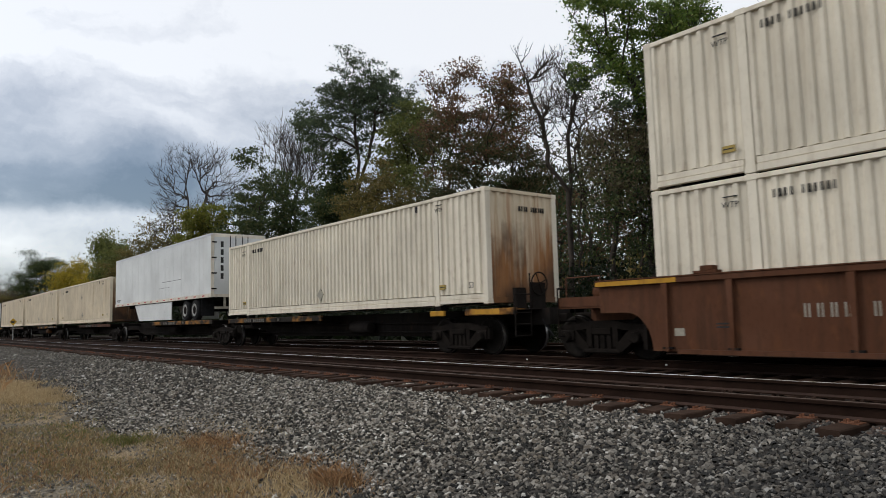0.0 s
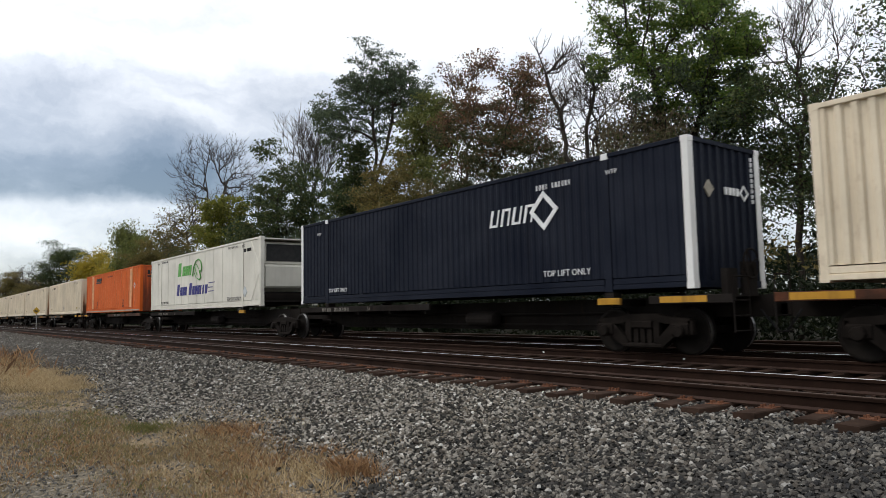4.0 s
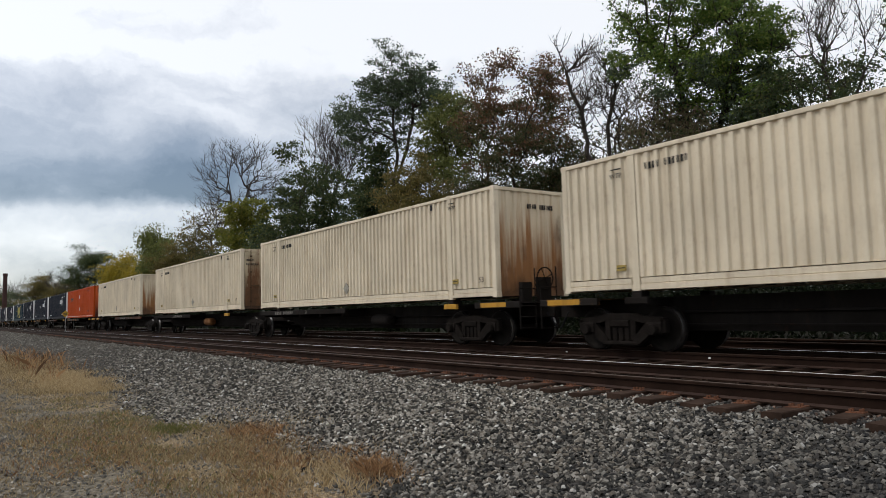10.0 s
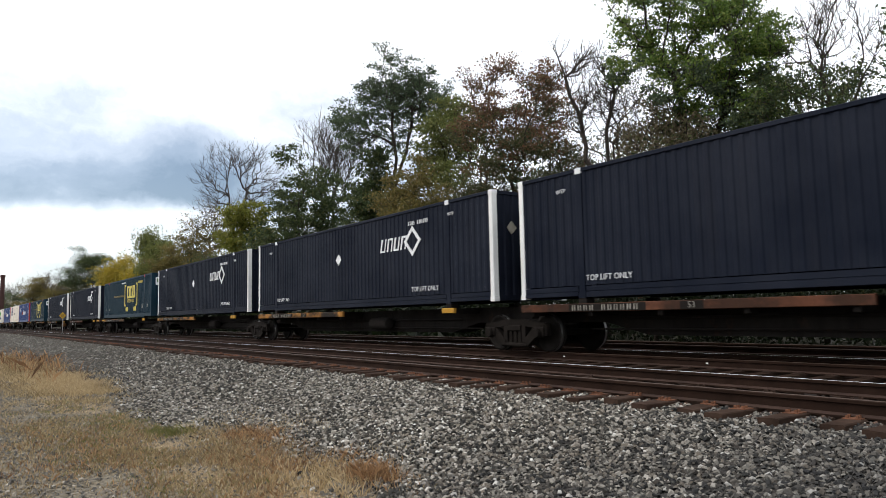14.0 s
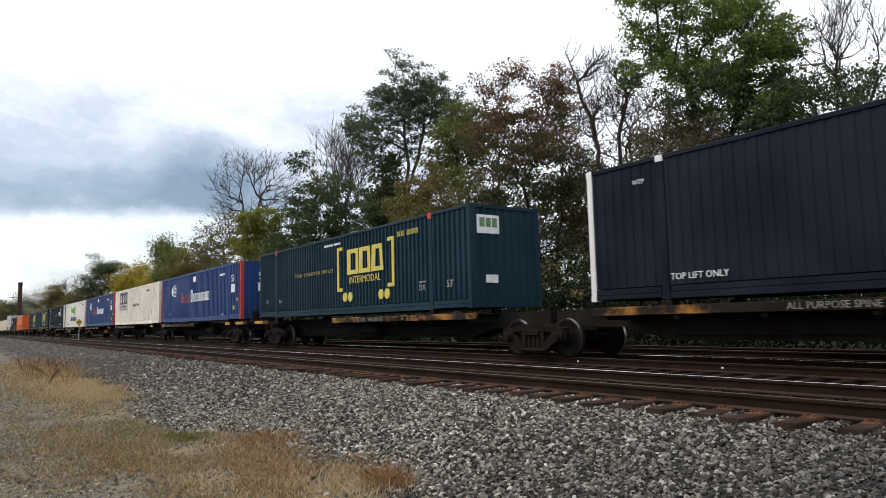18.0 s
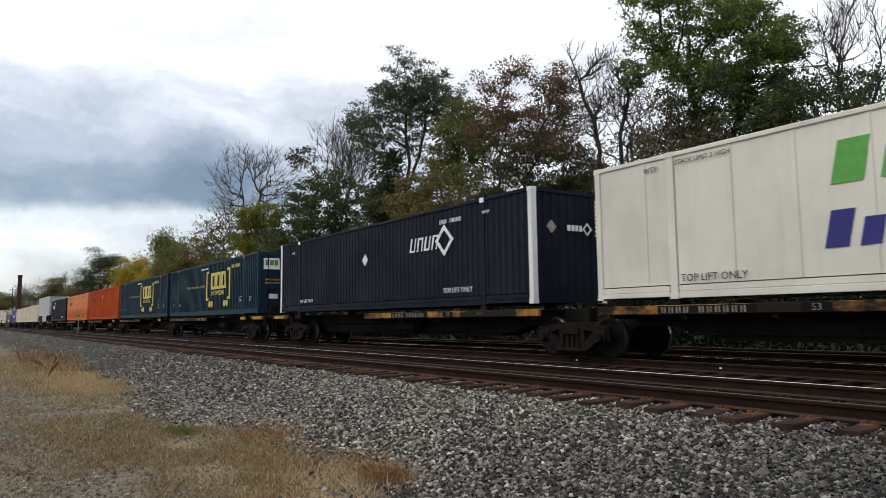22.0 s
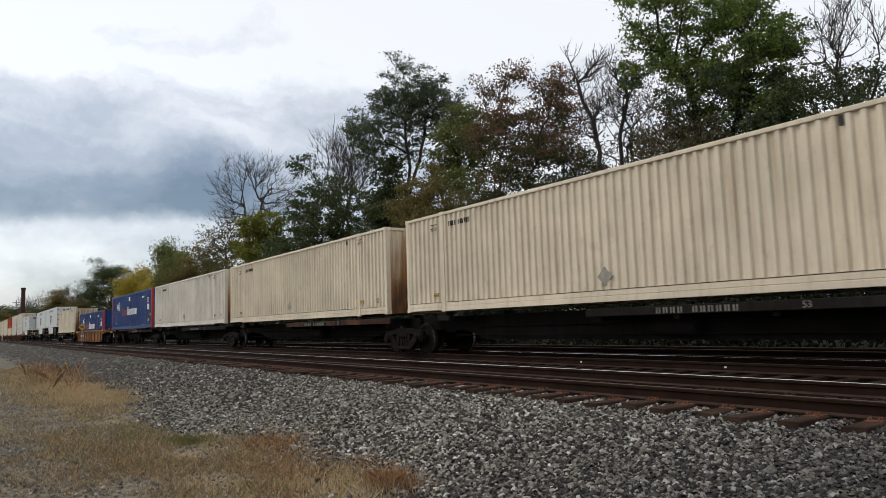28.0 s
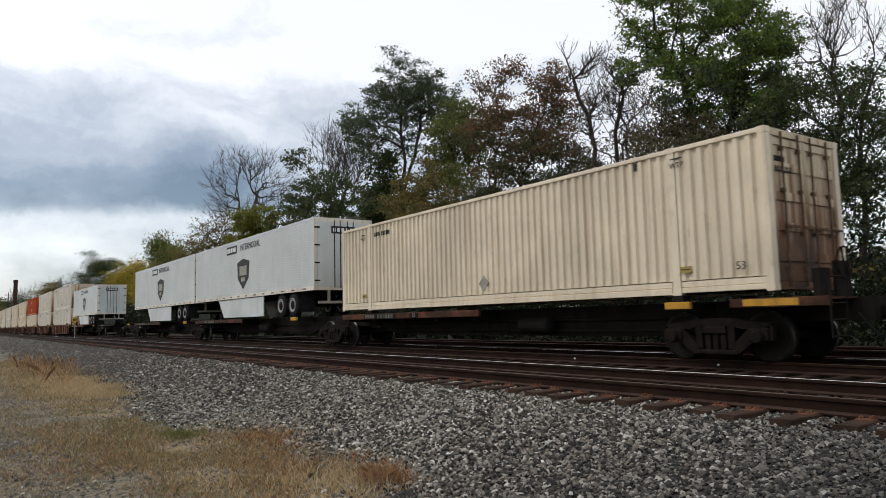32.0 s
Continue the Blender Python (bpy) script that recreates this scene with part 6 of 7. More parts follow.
def foliage(tips, count, size, blow, seed, mat, low=None, lobe=26):
    """Small folded leaf sprays about the twigs, joined into one mesh."""
    rs = np.random.RandomState(seed)
    tips = np.array([tuple(q) for q in tips])
    clumps = max(1, count // lobe)
    hub = tips[rs.randint(0, len(tips), clumps)] + rs.normal(0, blow * 0.5, (clumps, 3))
    girth = rs.uniform(0.45, 1.35, clumps)
    weight = girth ** 2.4
    own = rs.choice(clumps, count, p=weight / weight.sum())
    at = hub[own] + rs.normal(0, blow, (count, 3)) * (1.15, 1.15, 0.55) * girth[own][:, None]
    if low is not None:
        at[:, 2] = np.maximum(at[:, 2], low)
    n = len(at)
    a = rs.normal(0, 1, (n, 3))
    a /= np.linalg.norm(a, axis=1)[:, None]
    b = np.cross(a, rs.normal(0, 1, (n, 3)))
    b /= np.linalg.norm(b, axis=1)[:, None]
    s = size * rs.uniform(0.6, 1.3, n)[:, None]
    w = s * rs.uniform(0.5, 0.85, n)[:, None]
    verts = np.stack([at - a * s, at + b * w * 1.2 - a * s * 0.1, at + a * s - b * w * 0.4], 1).reshape(-1, 3)
    faces = np.arange(3 * n).reshape(-1, 3)
    me = bpy.data.meshes.new("crown")
    me.from_pydata(verts.tolist(), [], faces.tolist())
    me.materials.append(mat)
    me.update()
    return me


TREE_MESHES = {}


def tree_kind(key, bark, leaf, label, count, size, blow, leafy_to=9.0, lobe=130, **shape):
    g, tips = grow(**shape)
    tips = [q for q in tips if q[2] < leafy_to * shape["height"]]
    crown = foliage(tips, count, size, blow, shape["seed"], leaf, None, lobe) if count else None
    TREE_MESHES[key] = (g.mesh("trunk", bark, True), crown, label, shape["height"])


def branched(seed, stems, lobes, points, count_leaves, balance=0.45, twig=0.012, jitter=0.25, whips=0, reach=0.8):
    """Wood that reaches from the stems into every lobe of a crown, each point joined to the limb that serves it best."""
    rs = np.random.RandomState(seed)
    node, up, path = [], [], []
    for s, line in enumerate(stems):
        pts = [Vector((u, 0, z)) for u, z in line]
        steps = []
        for p, q in zip(pts, pts[1:]):
            k = max(2, int((q - p).length / 0.9))
            steps += [p.lerp(q, i / k) for i in range(k)]
        steps.append(pts[-1])
        deep = rs.uniform(-0.6, 0.6) if s else 0.0
        for i, p in enumerate(steps):
            wob = 0.10 * min(i, 4) / 4
            at = np.array([p.x + rs.normal(0, wob), p.y + deep * min(1.0, i / 3) + rs.normal(0, wob), p.z])
            if i == 0:
                dist = [np.linalg.norm(at - q) for q in node]
                near = int(np.argmin(dist)) if node and line[0][1] > 0.5 else -1
                up.append(near)
                path.append(path[near] if near >= 0 else 0.0)
            else:
                up.append(len(node) - 1)
                path.append(path[-1] + 0.5 * np.linalg.norm(at - node[-1]))
            node.append(at)
    wide = max(abs(q[0]) + q[2] for q in lobes)
    size = np.array([q[2] for q in lobes]) ** 2.2
    own = rs.choice(len(lobes), points, p=size / size.sum())
    centre = np.array([(q[0], rs.uniform(-0.5, 0.5) * wide, q[1]) for q in lobes])
    radius = np.array([q[2] for q in lobes])
    way = rs.normal(0, 1, (points, 3))
    way /= np.linalg.norm(way, axis=1)[:, None]
    goal = centre[own] + way * (radius[own] * 1.16 * rs.random(points) ** 0.5)[:, None] * (1.0, 1.25, 0.9)
    node = np.array(node)
    base = len(node)
    every = np.concatenate([node, goal])
    parent = np.array(up + [-1] * points)
    path = np.array(path + [0.0] * points)
    cost, to = np.full(points, 1e9), np.zeros(points, int)
    for i in range(base):
        if every[i][2] > 0.25 * every[:base, 2].max():
            d = np.linalg.norm(goal - every[i], axis=1)
            c = d + balance * path[i]
            better = c < cost
            cost[better], to[better] = c[better], i
    free = np.ones(points, bool)
    for _ in range(points):
        k = int(np.argmin(np.where(free, cost, 1e9)))
        free[k] = False
        parent[base + k] = to[k]
        path[base + k] = path[to[k]] + np.linalg.norm(every[base + k] - every[to[k]])
        d = np.linalg.norm(goal - goal[k], axis=1)
        c = d + balance * path[base + k]
        better = (c < cost) & free
        cost[better], to[better] = c[better], base + k
    # each limb is as thick as what it carries
    load = np.zeros(len(every))
    for i in np.argsort(-path):
        if load[i] == 0:
            load[i] = twig ** 2.3
        if parent[i] >= 0:
            load[parent[i]] += load[i]
    thick = load ** (1 / 2.3)
    trunk, limbs = Geo(), Geo()
    for i in range(len(every)):
        if parent[i] < 0:
            continue
        g = trunk if i < base else limbs
        p, q = Vector(every[parent[i]]), Vector(every[i])
        r0, r1 = min(thick[parent[i]], 1.6 * thick[i] + 0.01), thick[i]
        length = (q - p).length
        sides = 8 if r1 > 0.08 else 5 if r1 > 0.03 else 3
        if length > 0.5 and i >= base:
            m = p.lerp(q, rs.uniform(0.35, 0.65)) + Vector(rs.normal(0, jitter * 0.3 * length, 3))
            g.rod(p, m, r0, 0.5 * (r0 + r1), sides, False).rod(m, q, 0.5 * (r0 + r1), r1, sides, False)
        else:
            g.rod(p, q, r0, r1, sides, False)
    leafing = np.array([q[3] if len(q) > 3 else 1.0 for q in lobes])[own]
    for k in np.nonzero(leafing < 0.35)[0] if count_leaves else range(points):
        at = Vector(goal[k])
        back = (at - Vector(every[parent[base + k]])).normalized()
        for _ in range(whips):
            d = (back * 0.7 + Vector((rs.normal(0, 0.5), rs.normal(0, 0.5), rs.uniform(0.1, 1.2)))).normalized()
            end = at + d * reach * rs.uniform(0.4, 1.2)
            bow = at.lerp(end, 0.5) + Vector(rs.normal(0, 0.05 * reach, 3))
            limbs.rod(at, bow, twig * 0.9, twig * 0.75, 3, False).rod(bow, end, twig * 0.75, twig * 0.5, 3, False)
    return trunk, limbs, goal, leafing


def sprays(goal, leafing, count, size, blow, seed, mat):
    """Leaves in flat sprays round the twigs; most lie nearly level, as leaves do."""
    rs = np.random.RandomState(seed + 100)
    weight = leafing * rs.uniform(0.0, 1.0, len(goal)) ** 1.1
    pick = rs.choice(len(goal), count, p=weight / weight.sum())
    at = goal[pick] + rs.normal(0, blow, (count, 3)) * (1.0, 1.0, 0.45)
    normal = rs.normal(0, 0.9, (count, 3)) + (0, 0, 0.8)
    normal /= np.linalg.norm(normal, axis=1)[:, None]
    a = np.cross(normal, rs.normal(0, 1, (count, 3)))
    a /= np.linalg.norm(a, axis=1)[:, None]
    b = np.cross(normal, a)
    s = (size * rs.uniform(0.55, 1.35, count))[:, None]
    w = s * rs.uniform(0.45, 0.75, count)[:, None]
    fold = normal * s * 0.25
    verts = np.stack([at - a * s, at + b * w - fold, at + a * s, at - b * w - fold], 1).reshape(-1, 3)
    faces = np.arange(4 * count).reshape(-1, 4)
    me = bpy.data.meshes.new("crown")
    me.from_pydata(verts.tolist(), [], faces.tolist())
    me.materials.append(mat)
    me.update()
    return me


def woodland_tree(label, x, y, turn, stems, lobes, bark, leaf, points, count, size, blow, seed, lower=None, below=0.0, **shape):
    """One tree by its stems and the lobes of its crown: (across, height, radius, share of leaves)."""
    root = thing("tree", label, "tree", "trees behind the tracks")
    root.matrix_basis = pose(x, y, ground_z(y), 0, 0, turn)
    trunk, limbs, goal, leafing = branched(seed, stems, lobes, points, count, **shape)
    part("trunk", trunk.mesh("trunk", bark, True), bark, root)
    tagged(part("branchwork", limbs.mesh("branchwork", bark, True), bark, root), kind="stuff")
    if count:
        # the lower limbs may bear leaves of another tone
        rs = np.random.RandomState(seed + 7)
        low = goal[:, 2] + rs.normal(0, 1.9, len(goal)) < below
        for mat, mine in ((leaf, ~low), (lower, low)):
            share = (leafing * mine).sum() / leafing.sum()
            if mat and share > 0.02:
                part("crown", sprays(goal, leafing * mine, int(count * share), size, blow, seed, mat), mat, root)


woodland_tree("tall airy green tree with sky showing through its crown", -50.0, 30, 59, [[(0.7, -0.3), (1.0, 7.8), (1.3, 14.5), (1.0, 18.0)], [(1.2, 12.0), (2.2, 16.0), (2.8, 18.6)]],
              [(0.7, 23.1, 1.5), (2.4, 22.3, 1.7), (3.9, 21.6, 1.5), (5.2, 20.1, 1.5), (-0.5, 21.1, 1.3), (-2.7, 19.0, 1.5), (-3.4, 17.8, 1.2), (-1.7, 16.8, 1.7), (0.5, 18.7, 2.2), (3.0, 19.0, 2.2), (5.1, 18.1, 1.6), (1.1, 16.4, 1.5), (-2.4, 15.3, 1.2), (1.2, 20.9, 1.6), (-0.6, 20.1, 1.4), (2.4, 21.1, 1.4), (4.2, 19.9, 1.5)],
              BARK, LEAF_GREEN, 850, 29000, 0.095, 0.27, 12, twig=0.014)
woodland_tree("tree with thinning rust-brown autumn leaves", -30.5, 27.5, 48, [[(0.3, -0.3), (0.3, 5.6), (-0.2, 9.0)], [(1.3, -0.3), (1.6, 5.2), (2.2, 8.9)], [(-1.2, -0.3), (-1.2, 6.0), (-1.7, 9.1)]],
              [(-2.0, 15.8, 1.1, 0.5), (-0.5, 16.4, 1.1, 0.5), (1.6, 14.5, 1.3, 0.9), (2.3, 13.2, 1.4, 0.9), (0.5, 13.6, 1.4), (-1.4, 13.4, 1.5), (-2.4, 11.7, 1.4), (1.2, 11.7, 1.1), (3.2, 10.4, 1.3), (0.4, 11.9, 1.3, 0.9), (-0.7, 10.8, 1.3, 0.9), (-1.4, 9.1, 1.4, 1.1), (1.7, 8.6, 1.4, 1.1), (3.4, 8.7, 1.3, 0.8), (0.2, 10.2, 1.2, 0.8), (2.4, 10.8, 1.2), (-2.8, 8.0, 1.4, 0.9), (0.3, 7.2, 1.5, 0.5), (2.8, 6.6, 1.5, 0.5), (-1.6, 6.4, 1.6, 0.7)],
              BARK, LEAF_RUST, 1150, 50000, 0.074, 0.28, 7, LEAF_MIXED, 11.6, whips=3, reach=0.6)
woodland_tree("green tree turning yellow between two taller ones", -44.9, 33, 54, [[(0, -0.3), (0.1, 9.7), (0.2, 13.0)]], [(0.9, 17.4, 1.4), (-0.1, 15.8, 1.8), (-1.3, 14.1, 1.6), (1.2, 14.3, 1.7), (0.0, 12.0, 1.8)],
              BARK, LEAF_PALE, 300, 12000, 0.12, 0.36, 31)
woodland_tree("bushy tree with olive-brown autumn leaves", -37.4, 25, 56, [[(0.2, -0.3), (0.2, 6.6)], [(-0.9, -0.3), (-1.0, 6.3)]], [(0.1, 9.8, 1.6), (-1.1, 8.8, 1.6), (1.4, 8.4, 1.8), (0.1, 7.3, 2.2), (2.7, 7.3, 1.5), (-2.1, 7.0, 1.5), (0.5, 5.0, 2.0)],
              BARK, LEAF_OLIVE, 420, 26000, 0.085, 0.30, 51)
woodland_tree("narrow dark green tree under a taller one", -50.1, 29, 60, [[(0, -0.3), (0.2, 9.2)]], [(0.5, 13.7, 1.4), (0.3, 11.8, 1.8), (-0.6, 9.9, 2.0), (1.0, 9.4, 1.9), (0.2, 7.0, 2.0)],
              BARK, LEAF_DARK, 260, 13000, 0.13, 0.40, 81)
woodland_tree("dark green tree with a ragged top", -64.7, 29, 66, [[(0.3, -0.3), (0.1, 9.8), (0.2, 13.0)]], [(-0.7, 17.0, 1.2), (1.1, 16.0, 1.9), (-0.4, 14.0, 2.3), (2.3, 13.4, 2.2), (-1.8, 11.6, 2.2), (1.1, 10.7, 2.9), (4.3, 11.3, 2.6), (-2.5, 9.0, 2.2), (1.0, 7.5, 2.6)],
              BARK, LEAF_DARK, 460, 20000, 0.14, 0.40, 83)
woodland_tree("leafless tree with fine upright twigs", -71.1, 36, 63, [[(0.3, -0.3), (0.2, 13.5)], [(-1.3, -0.3), (-0.9, 13.5)]], [(-1.7, 21.8, 1.7), (-0.2, 20.4, 2.3), (1.6, 19.5, 2.4), (3.1, 20.8, 1.6), (0.1, 17.5, 2.6)],
              BARK_PALE, LEAF_RUST, 420, 0, 0, 0, 35, twig=0.018, balance=0.8, whips=4, reach=1.6)
woodland_tree("leafless grey tree with wide crooked limbs", -97.0, 34, 71, [[(-0.3, -0.3), (-0.5, 15.3), (-0.9, 18.6)], [(0.4, -0.3), (0.7, 15.3), (1.6, 19.5)]], [(-3.9, 20.9, 2.2), (-1.7, 23.3, 2.4), (-0.1, 22.6, 2.2), (2.3, 22.7, 2.6), (5.3, 21.2, 2.4), (3.1, 19.3, 2.5), (-3.2, 18.3, 2.0), (1.0, 16.5, 2.6)],
              BARK_PALE, LEAF_RUST, 480, 0, 0, 0, 33, twig=0.024, balance=0.6, jitter=0.4, whips=3, reach=1.2)
woodland_tree("low yellow-green tree before bare ones", -82.6, 30, 70, [[(0, -0.3), (0, 10.5)]], [(-0.5, 13.6, 1.9), (1.0, 13.3, 2.0), (-1.0, 11.5, 2.2), (2.0, 11.5, 2.3), (0.0, 9.0, 2.6)],
              BARK, LEAF_YELLOWGREEN, 240, 12000, 0.17, 0.42, 71)
woodland_tree("twiggy brown tree with few leaves", -115.7, 36, 73, [[(0.3, -0.3), (0.1, 14.0)]], [(-1.7, 16.3, 2.8, 0.4), (0.4, 18.0, 3.0, 0.2), (2.0, 15.9, 3.0, 0.5), (-3.0, 13.9, 2.6), (1.0, 13.0, 3.0), (-1.0, 10.5, 3.0)],
              BARK_PALE, LEAF_OLIVE, 420, 6000, 0.17, 0.5, 73, twig=0.024, whips=3, reach=1.6)
woodland_tree("broad bright green locust tree", -16.8, 24.5, 34, [[(0.1, -0.3), (0.3, 6.3), (0.1, 9.1), (-0.3, 11.0)], [(0.4, 4.0), (0.8, 6.5), (1.5, 8.8), (2.0, 11.0)]],
              [(-1.8, 13.7, 0.9), (-0.4, 13.9, 1.1), (0.9, 13.5, 1.2), (2.2, 13.4, 1.1), (3.1, 12.5, 0.9), (3.6, 11.4, 0.8), (-2.8, 12.6, 0.6), (-2.6, 11.2, 0.6), (-1.3, 12.2, 1.1), (0.1, 12.1, 1.2), (1.4, 11.5, 1.2), (2.7, 10.9, 1.0), (3.6, 10.3, 0.7), (0.9, 10.4, 1.0), (2.4, 9.7, 1.1), (3.1, 9.0, 0.9), (-1.0, 10.8, 0.8), (1.6, 12.6, 1.0), (-0.6, 9.6, 0.8), (1.4, 9.0, 1.1), (0.4, 8.3, 1.0), (2.4, 8.0, 1.1), (-2.0, 13.0, 0.7), (1.8, 10.3, 1.1), (3.2, 9.9, 0.9), (0.2, 9.4, 1.0), (2.9, 8.7, 1.0)],
              BARK, LEAF_BRIGHT, 1100, 48000, 0.069, 0.20, 23, LEAF_GREEN, 9.4)
woodland_tree("leafless grey tree with crooked limbs", -21.0, 24, 41, [[(0.2, -0.3), (0.4, 7.3), (0.5, 9.4), (1.0, 11.2)], [(0.4, 6.8), (-0.4, 8.1), (-0.6, 9.3), (-1.1, 11.1), (-1.6, 13.0)], [(0.7, -0.3), (1.0, 7.0), (0.7, 8.8)]],
              [(-1.4, 13.3, 0.3), (-1.0, 12.2, 0.6), (-0.2, 12.7, 0.7), (0.4, 11.7, 0.8), (-0.3, 10.7, 0.8), (0.9, 10.6, 0.8), (-0.8, 9.9, 0.6), (1.2, 9.3, 0.7)], BARK, LEAF_RUST, 330, 0, 0, 0, 37, twig=0.014, jitter=0.3, balance=0.7, whips=2, reach=0.5)
woodland_tree("small tree with sparse pinkish-brown leaves", -17.8, 23.3, 37, [[(0.1, -0.3), (0.4, 7.1)]], [(0.4, 9.5, 0.8), (-0.3, 8.7, 0.8), (0.9, 8.6, 0.9), (0.1, 7.5, 1.2), (1.5, 7.7, 1.0), (0.4, 6.0, 1.2)],
              BARK, LEAF_PINK, 420, 8500, 0.066, 0.24, 53)
woodland_tree("dark green undergrowth tree with gaps", -16.2, 25, 33, [[(-1.3, -0.3), (-0.9, 6.4)], [(0.8, -0.3), (1.2, 6.4)]], [(-1.2, 6.9, 1.2), (0.4, 7.2, 1.2), (1.8, 7.3, 1.2), (1.1, 5.9, 1.4), (-0.6, 5.7, 1.2), (-2.9, 7.3, 1.0), (0.2, 4.4, 1.6), (3.4, 7.0, 1.2), (3.2, 5.2, 1.4), (-2.2, 5.2, 1.2), (1.8, 8.2, 1.0)],
              BARK, LEAF_DARK, 620, 13500, 0.070, 0.28, 85)
woodland_tree("half-bare tree with sparse dark leaves on its lower limbs", -11.8, 25, 25, [[(-0.1, -0.3), (0.4, 7.1), (0.5, 9.5)], [(0.6, -0.3), (1.1, 6.8), (1.5, 9.1)]],
              [(0.2, 11.5, 0.7, 0.0), (0.8, 11.6, 0.8, 0.0), (0.4, 10.3, 0.8, 0.15), (1.7, 10.5, 0.7, 0.0), (0.5, 9.3, 0.8), (1.2, 9.0, 0.8), (-0.3, 9.0, 0.7, 0.8), (1.6, 7.9, 1.0), (0.6, 7.7, 1.2), (-0.3, 7.0, 1.1), (1.2, 6.3, 1.2), (0.2, 5.7, 1.1), (1.0, 4.5, 1.4), (-1.1, 9.8, 0.8, 0.7), (-1.2, 8.4, 0.9), (-1.3, 6.8, 0.9), (-0.7, 11.0, 0.6, 0.3)],
              BARK, LEAF_DARK, 900, 15000, 0.065, 0.22, 41, balance=0.7, twig=0.010, whips=3, reach=0.75)
woodland_tree("half-bare tree with dull green leaves", -9.4, 26, 20, [[(0, -0.3), (0.4, 6.7)]], [(0.4, 10.3, 1.2, 0.4), (1.2, 10.3, 1.2, 0.5), (0.3, 8.6, 1.3), (1.1, 8.0, 1.3), (0.1, 6.7, 1.3), (-0.6, 5.3, 1.1), (0.8, 5.1, 1.4), (2.5, 8.5, 1.5), (2.5, 6.0, 1.5)],
              BARK, LEAF_DARK, 460, 15000, 0.070, 0.26, 43, whips=2, reach=0.6)

woodland_tree("dull green tree deep in the wood", -37.5, 36, 49, [[(-1.0, -0.3), (-0.8, 6.5)], [(2.5, -0.3), (2.6, 6.5)]], [(-3.5, 9.6, 1.9), (-1.0, 10.6, 1.9), (1.5, 10.0, 1.9), (4.0, 9.8, 1.9), (-2.2, 7.4, 2.2), (0.8, 7.2, 2.2), (3.2, 7.0, 2.2), (5.6, 7.6, 1.8), (-0.5, 4.8, 2.4), (3.0, 4.5, 2.4)],
              BARK, LEAF_DARK, 420, 21000, 0.115, 0.40, 87)
woodland_tree("dull brown tree deep in the wood", -27.0, 32, 40, [[(-1.0, -0.3), (-0.8, 5.5)], [(2.0, -0.3), (2.2, 5.5)]], [(-2.6, 7.8, 1.5), (-0.4, 8.2, 1.5, 0.7), (2.0, 7.6, 1.4, 0.5), (4.0, 8.2, 1.5), (-1.6, 5.8, 1.8), (1.0, 5.4, 1.7), (3.2, 5.6, 1.8), (0.8, 3.6, 2.0)],
              BARK, LEAF_RUST, 380, 12000, 0.10, 0.36, 89)
woodland_tree("dark thicket of young trees", -21.5, 29, 36, [[(-1.5, -0.3), (-1.2, 4.5)], [(1.2, -0.3), (1.4, 4.8)], [(4.2, -0.3), (4.0, 5.0)]], [(-2.6, 6.2, 1.2), (-0.6, 6.8, 1.3, 0.7), (1.4, 7.2, 1.3), (3.4, 7.6, 1.4), (5.4, 7.4, 1.4), (-1.6, 4.4, 1.5), (0.8, 4.8, 1.5), (3.0, 5.2, 1.6), (5.2, 5.0, 1.6), (1.6, 3.0, 1.8)],
              BARK, LEAF_DARK, 420, 8500, 0.085, 0.30, 91)
woodland_tree("half-bare tree with dull brown leaves behind a leafless one", -24.6, 30, 39, [[(0, -0.3), (0.2, 6.5), (0.0, 9.0)], [(1.6, -0.3), (1.8, 7.0)]], [(-1.0, 12.6, 1.2, 0.1), (0.8, 12.8, 1.2, 0.1), (-1.6, 10.6, 1.3, 0.5), (0.4, 10.8, 1.3, 0.4), (2.2, 10.6, 1.2, 0.5), (-0.6, 8.8, 1.4, 0.8), (1.6, 8.8, 1.4, 0.8), (3.2, 8.4, 1.3)],
              BARK, LEAF_MIXED, 520, 4500, 0.080, 0.28, 93, whips=3, reach=0.7)
# trees farther down the line come in a few kinds
tree_kind("tall_b", BARK, LEAF_DARK, "tall dark green tree among bare ones", 24000, 0.17, 0.72, lobe=85, seed=11, height=19.0, spread=5.4, first=0.15, limbs=18, up=0.6, twigs=6)
tree_kind("bare", BARK_PALE, LEAF_RUST, "leafless grey tree with spreading limbs", 0, 0, 0, seed=33, height=23.0, spread=9.0, first=0.40, limbs=12, up=0.7, twigs=9, bend=0.85, forks=3, fine=4, thin=1.9)
tree_kind("olive", BARK, LEAF_OLIVE, "small tree with olive and yellowing leaves", 21000, 0.095, 0.40, lobe=150, seed=51, height=9.5, spread=3.4, first=0.10, limbs=18, up=0.7, twigs=6)
tree_kind("yellow", BARK, LEAF_YELLOW, "rounded tree with yellow autumn leaves", 15000, 0.26, 0.95, lobe=60, seed=61, height=14.0, spread=6.0, first=0.08, limbs=18, up=0.6)
tree_kind("light", BARK, LEAF_PALE, "pale green tree with an open crown", 14000, 0.24, 0.80, lobe=60, seed=71, height=18.0, spread=6.0, first=0.18, limbs=17, up=0.8)
tree_kind("dark", BARK, LEAF_DARK, "dark green thicket tree behind the third track", 6000, 0.115, 0.50, lobe=70, seed=81, height=9.0, spread=3.2, first=0.06, limbs=18, up=0.7, twigs=6)
tree_kind("thicket", BARK, LEAF_GREEN, "green thicket tree behind the third track", 6000, 0.115, 0.50, lobe=70, seed=85, height=9.0, spread=3.2, first=0.06, limbs=18, up=0.7, twigs=6)
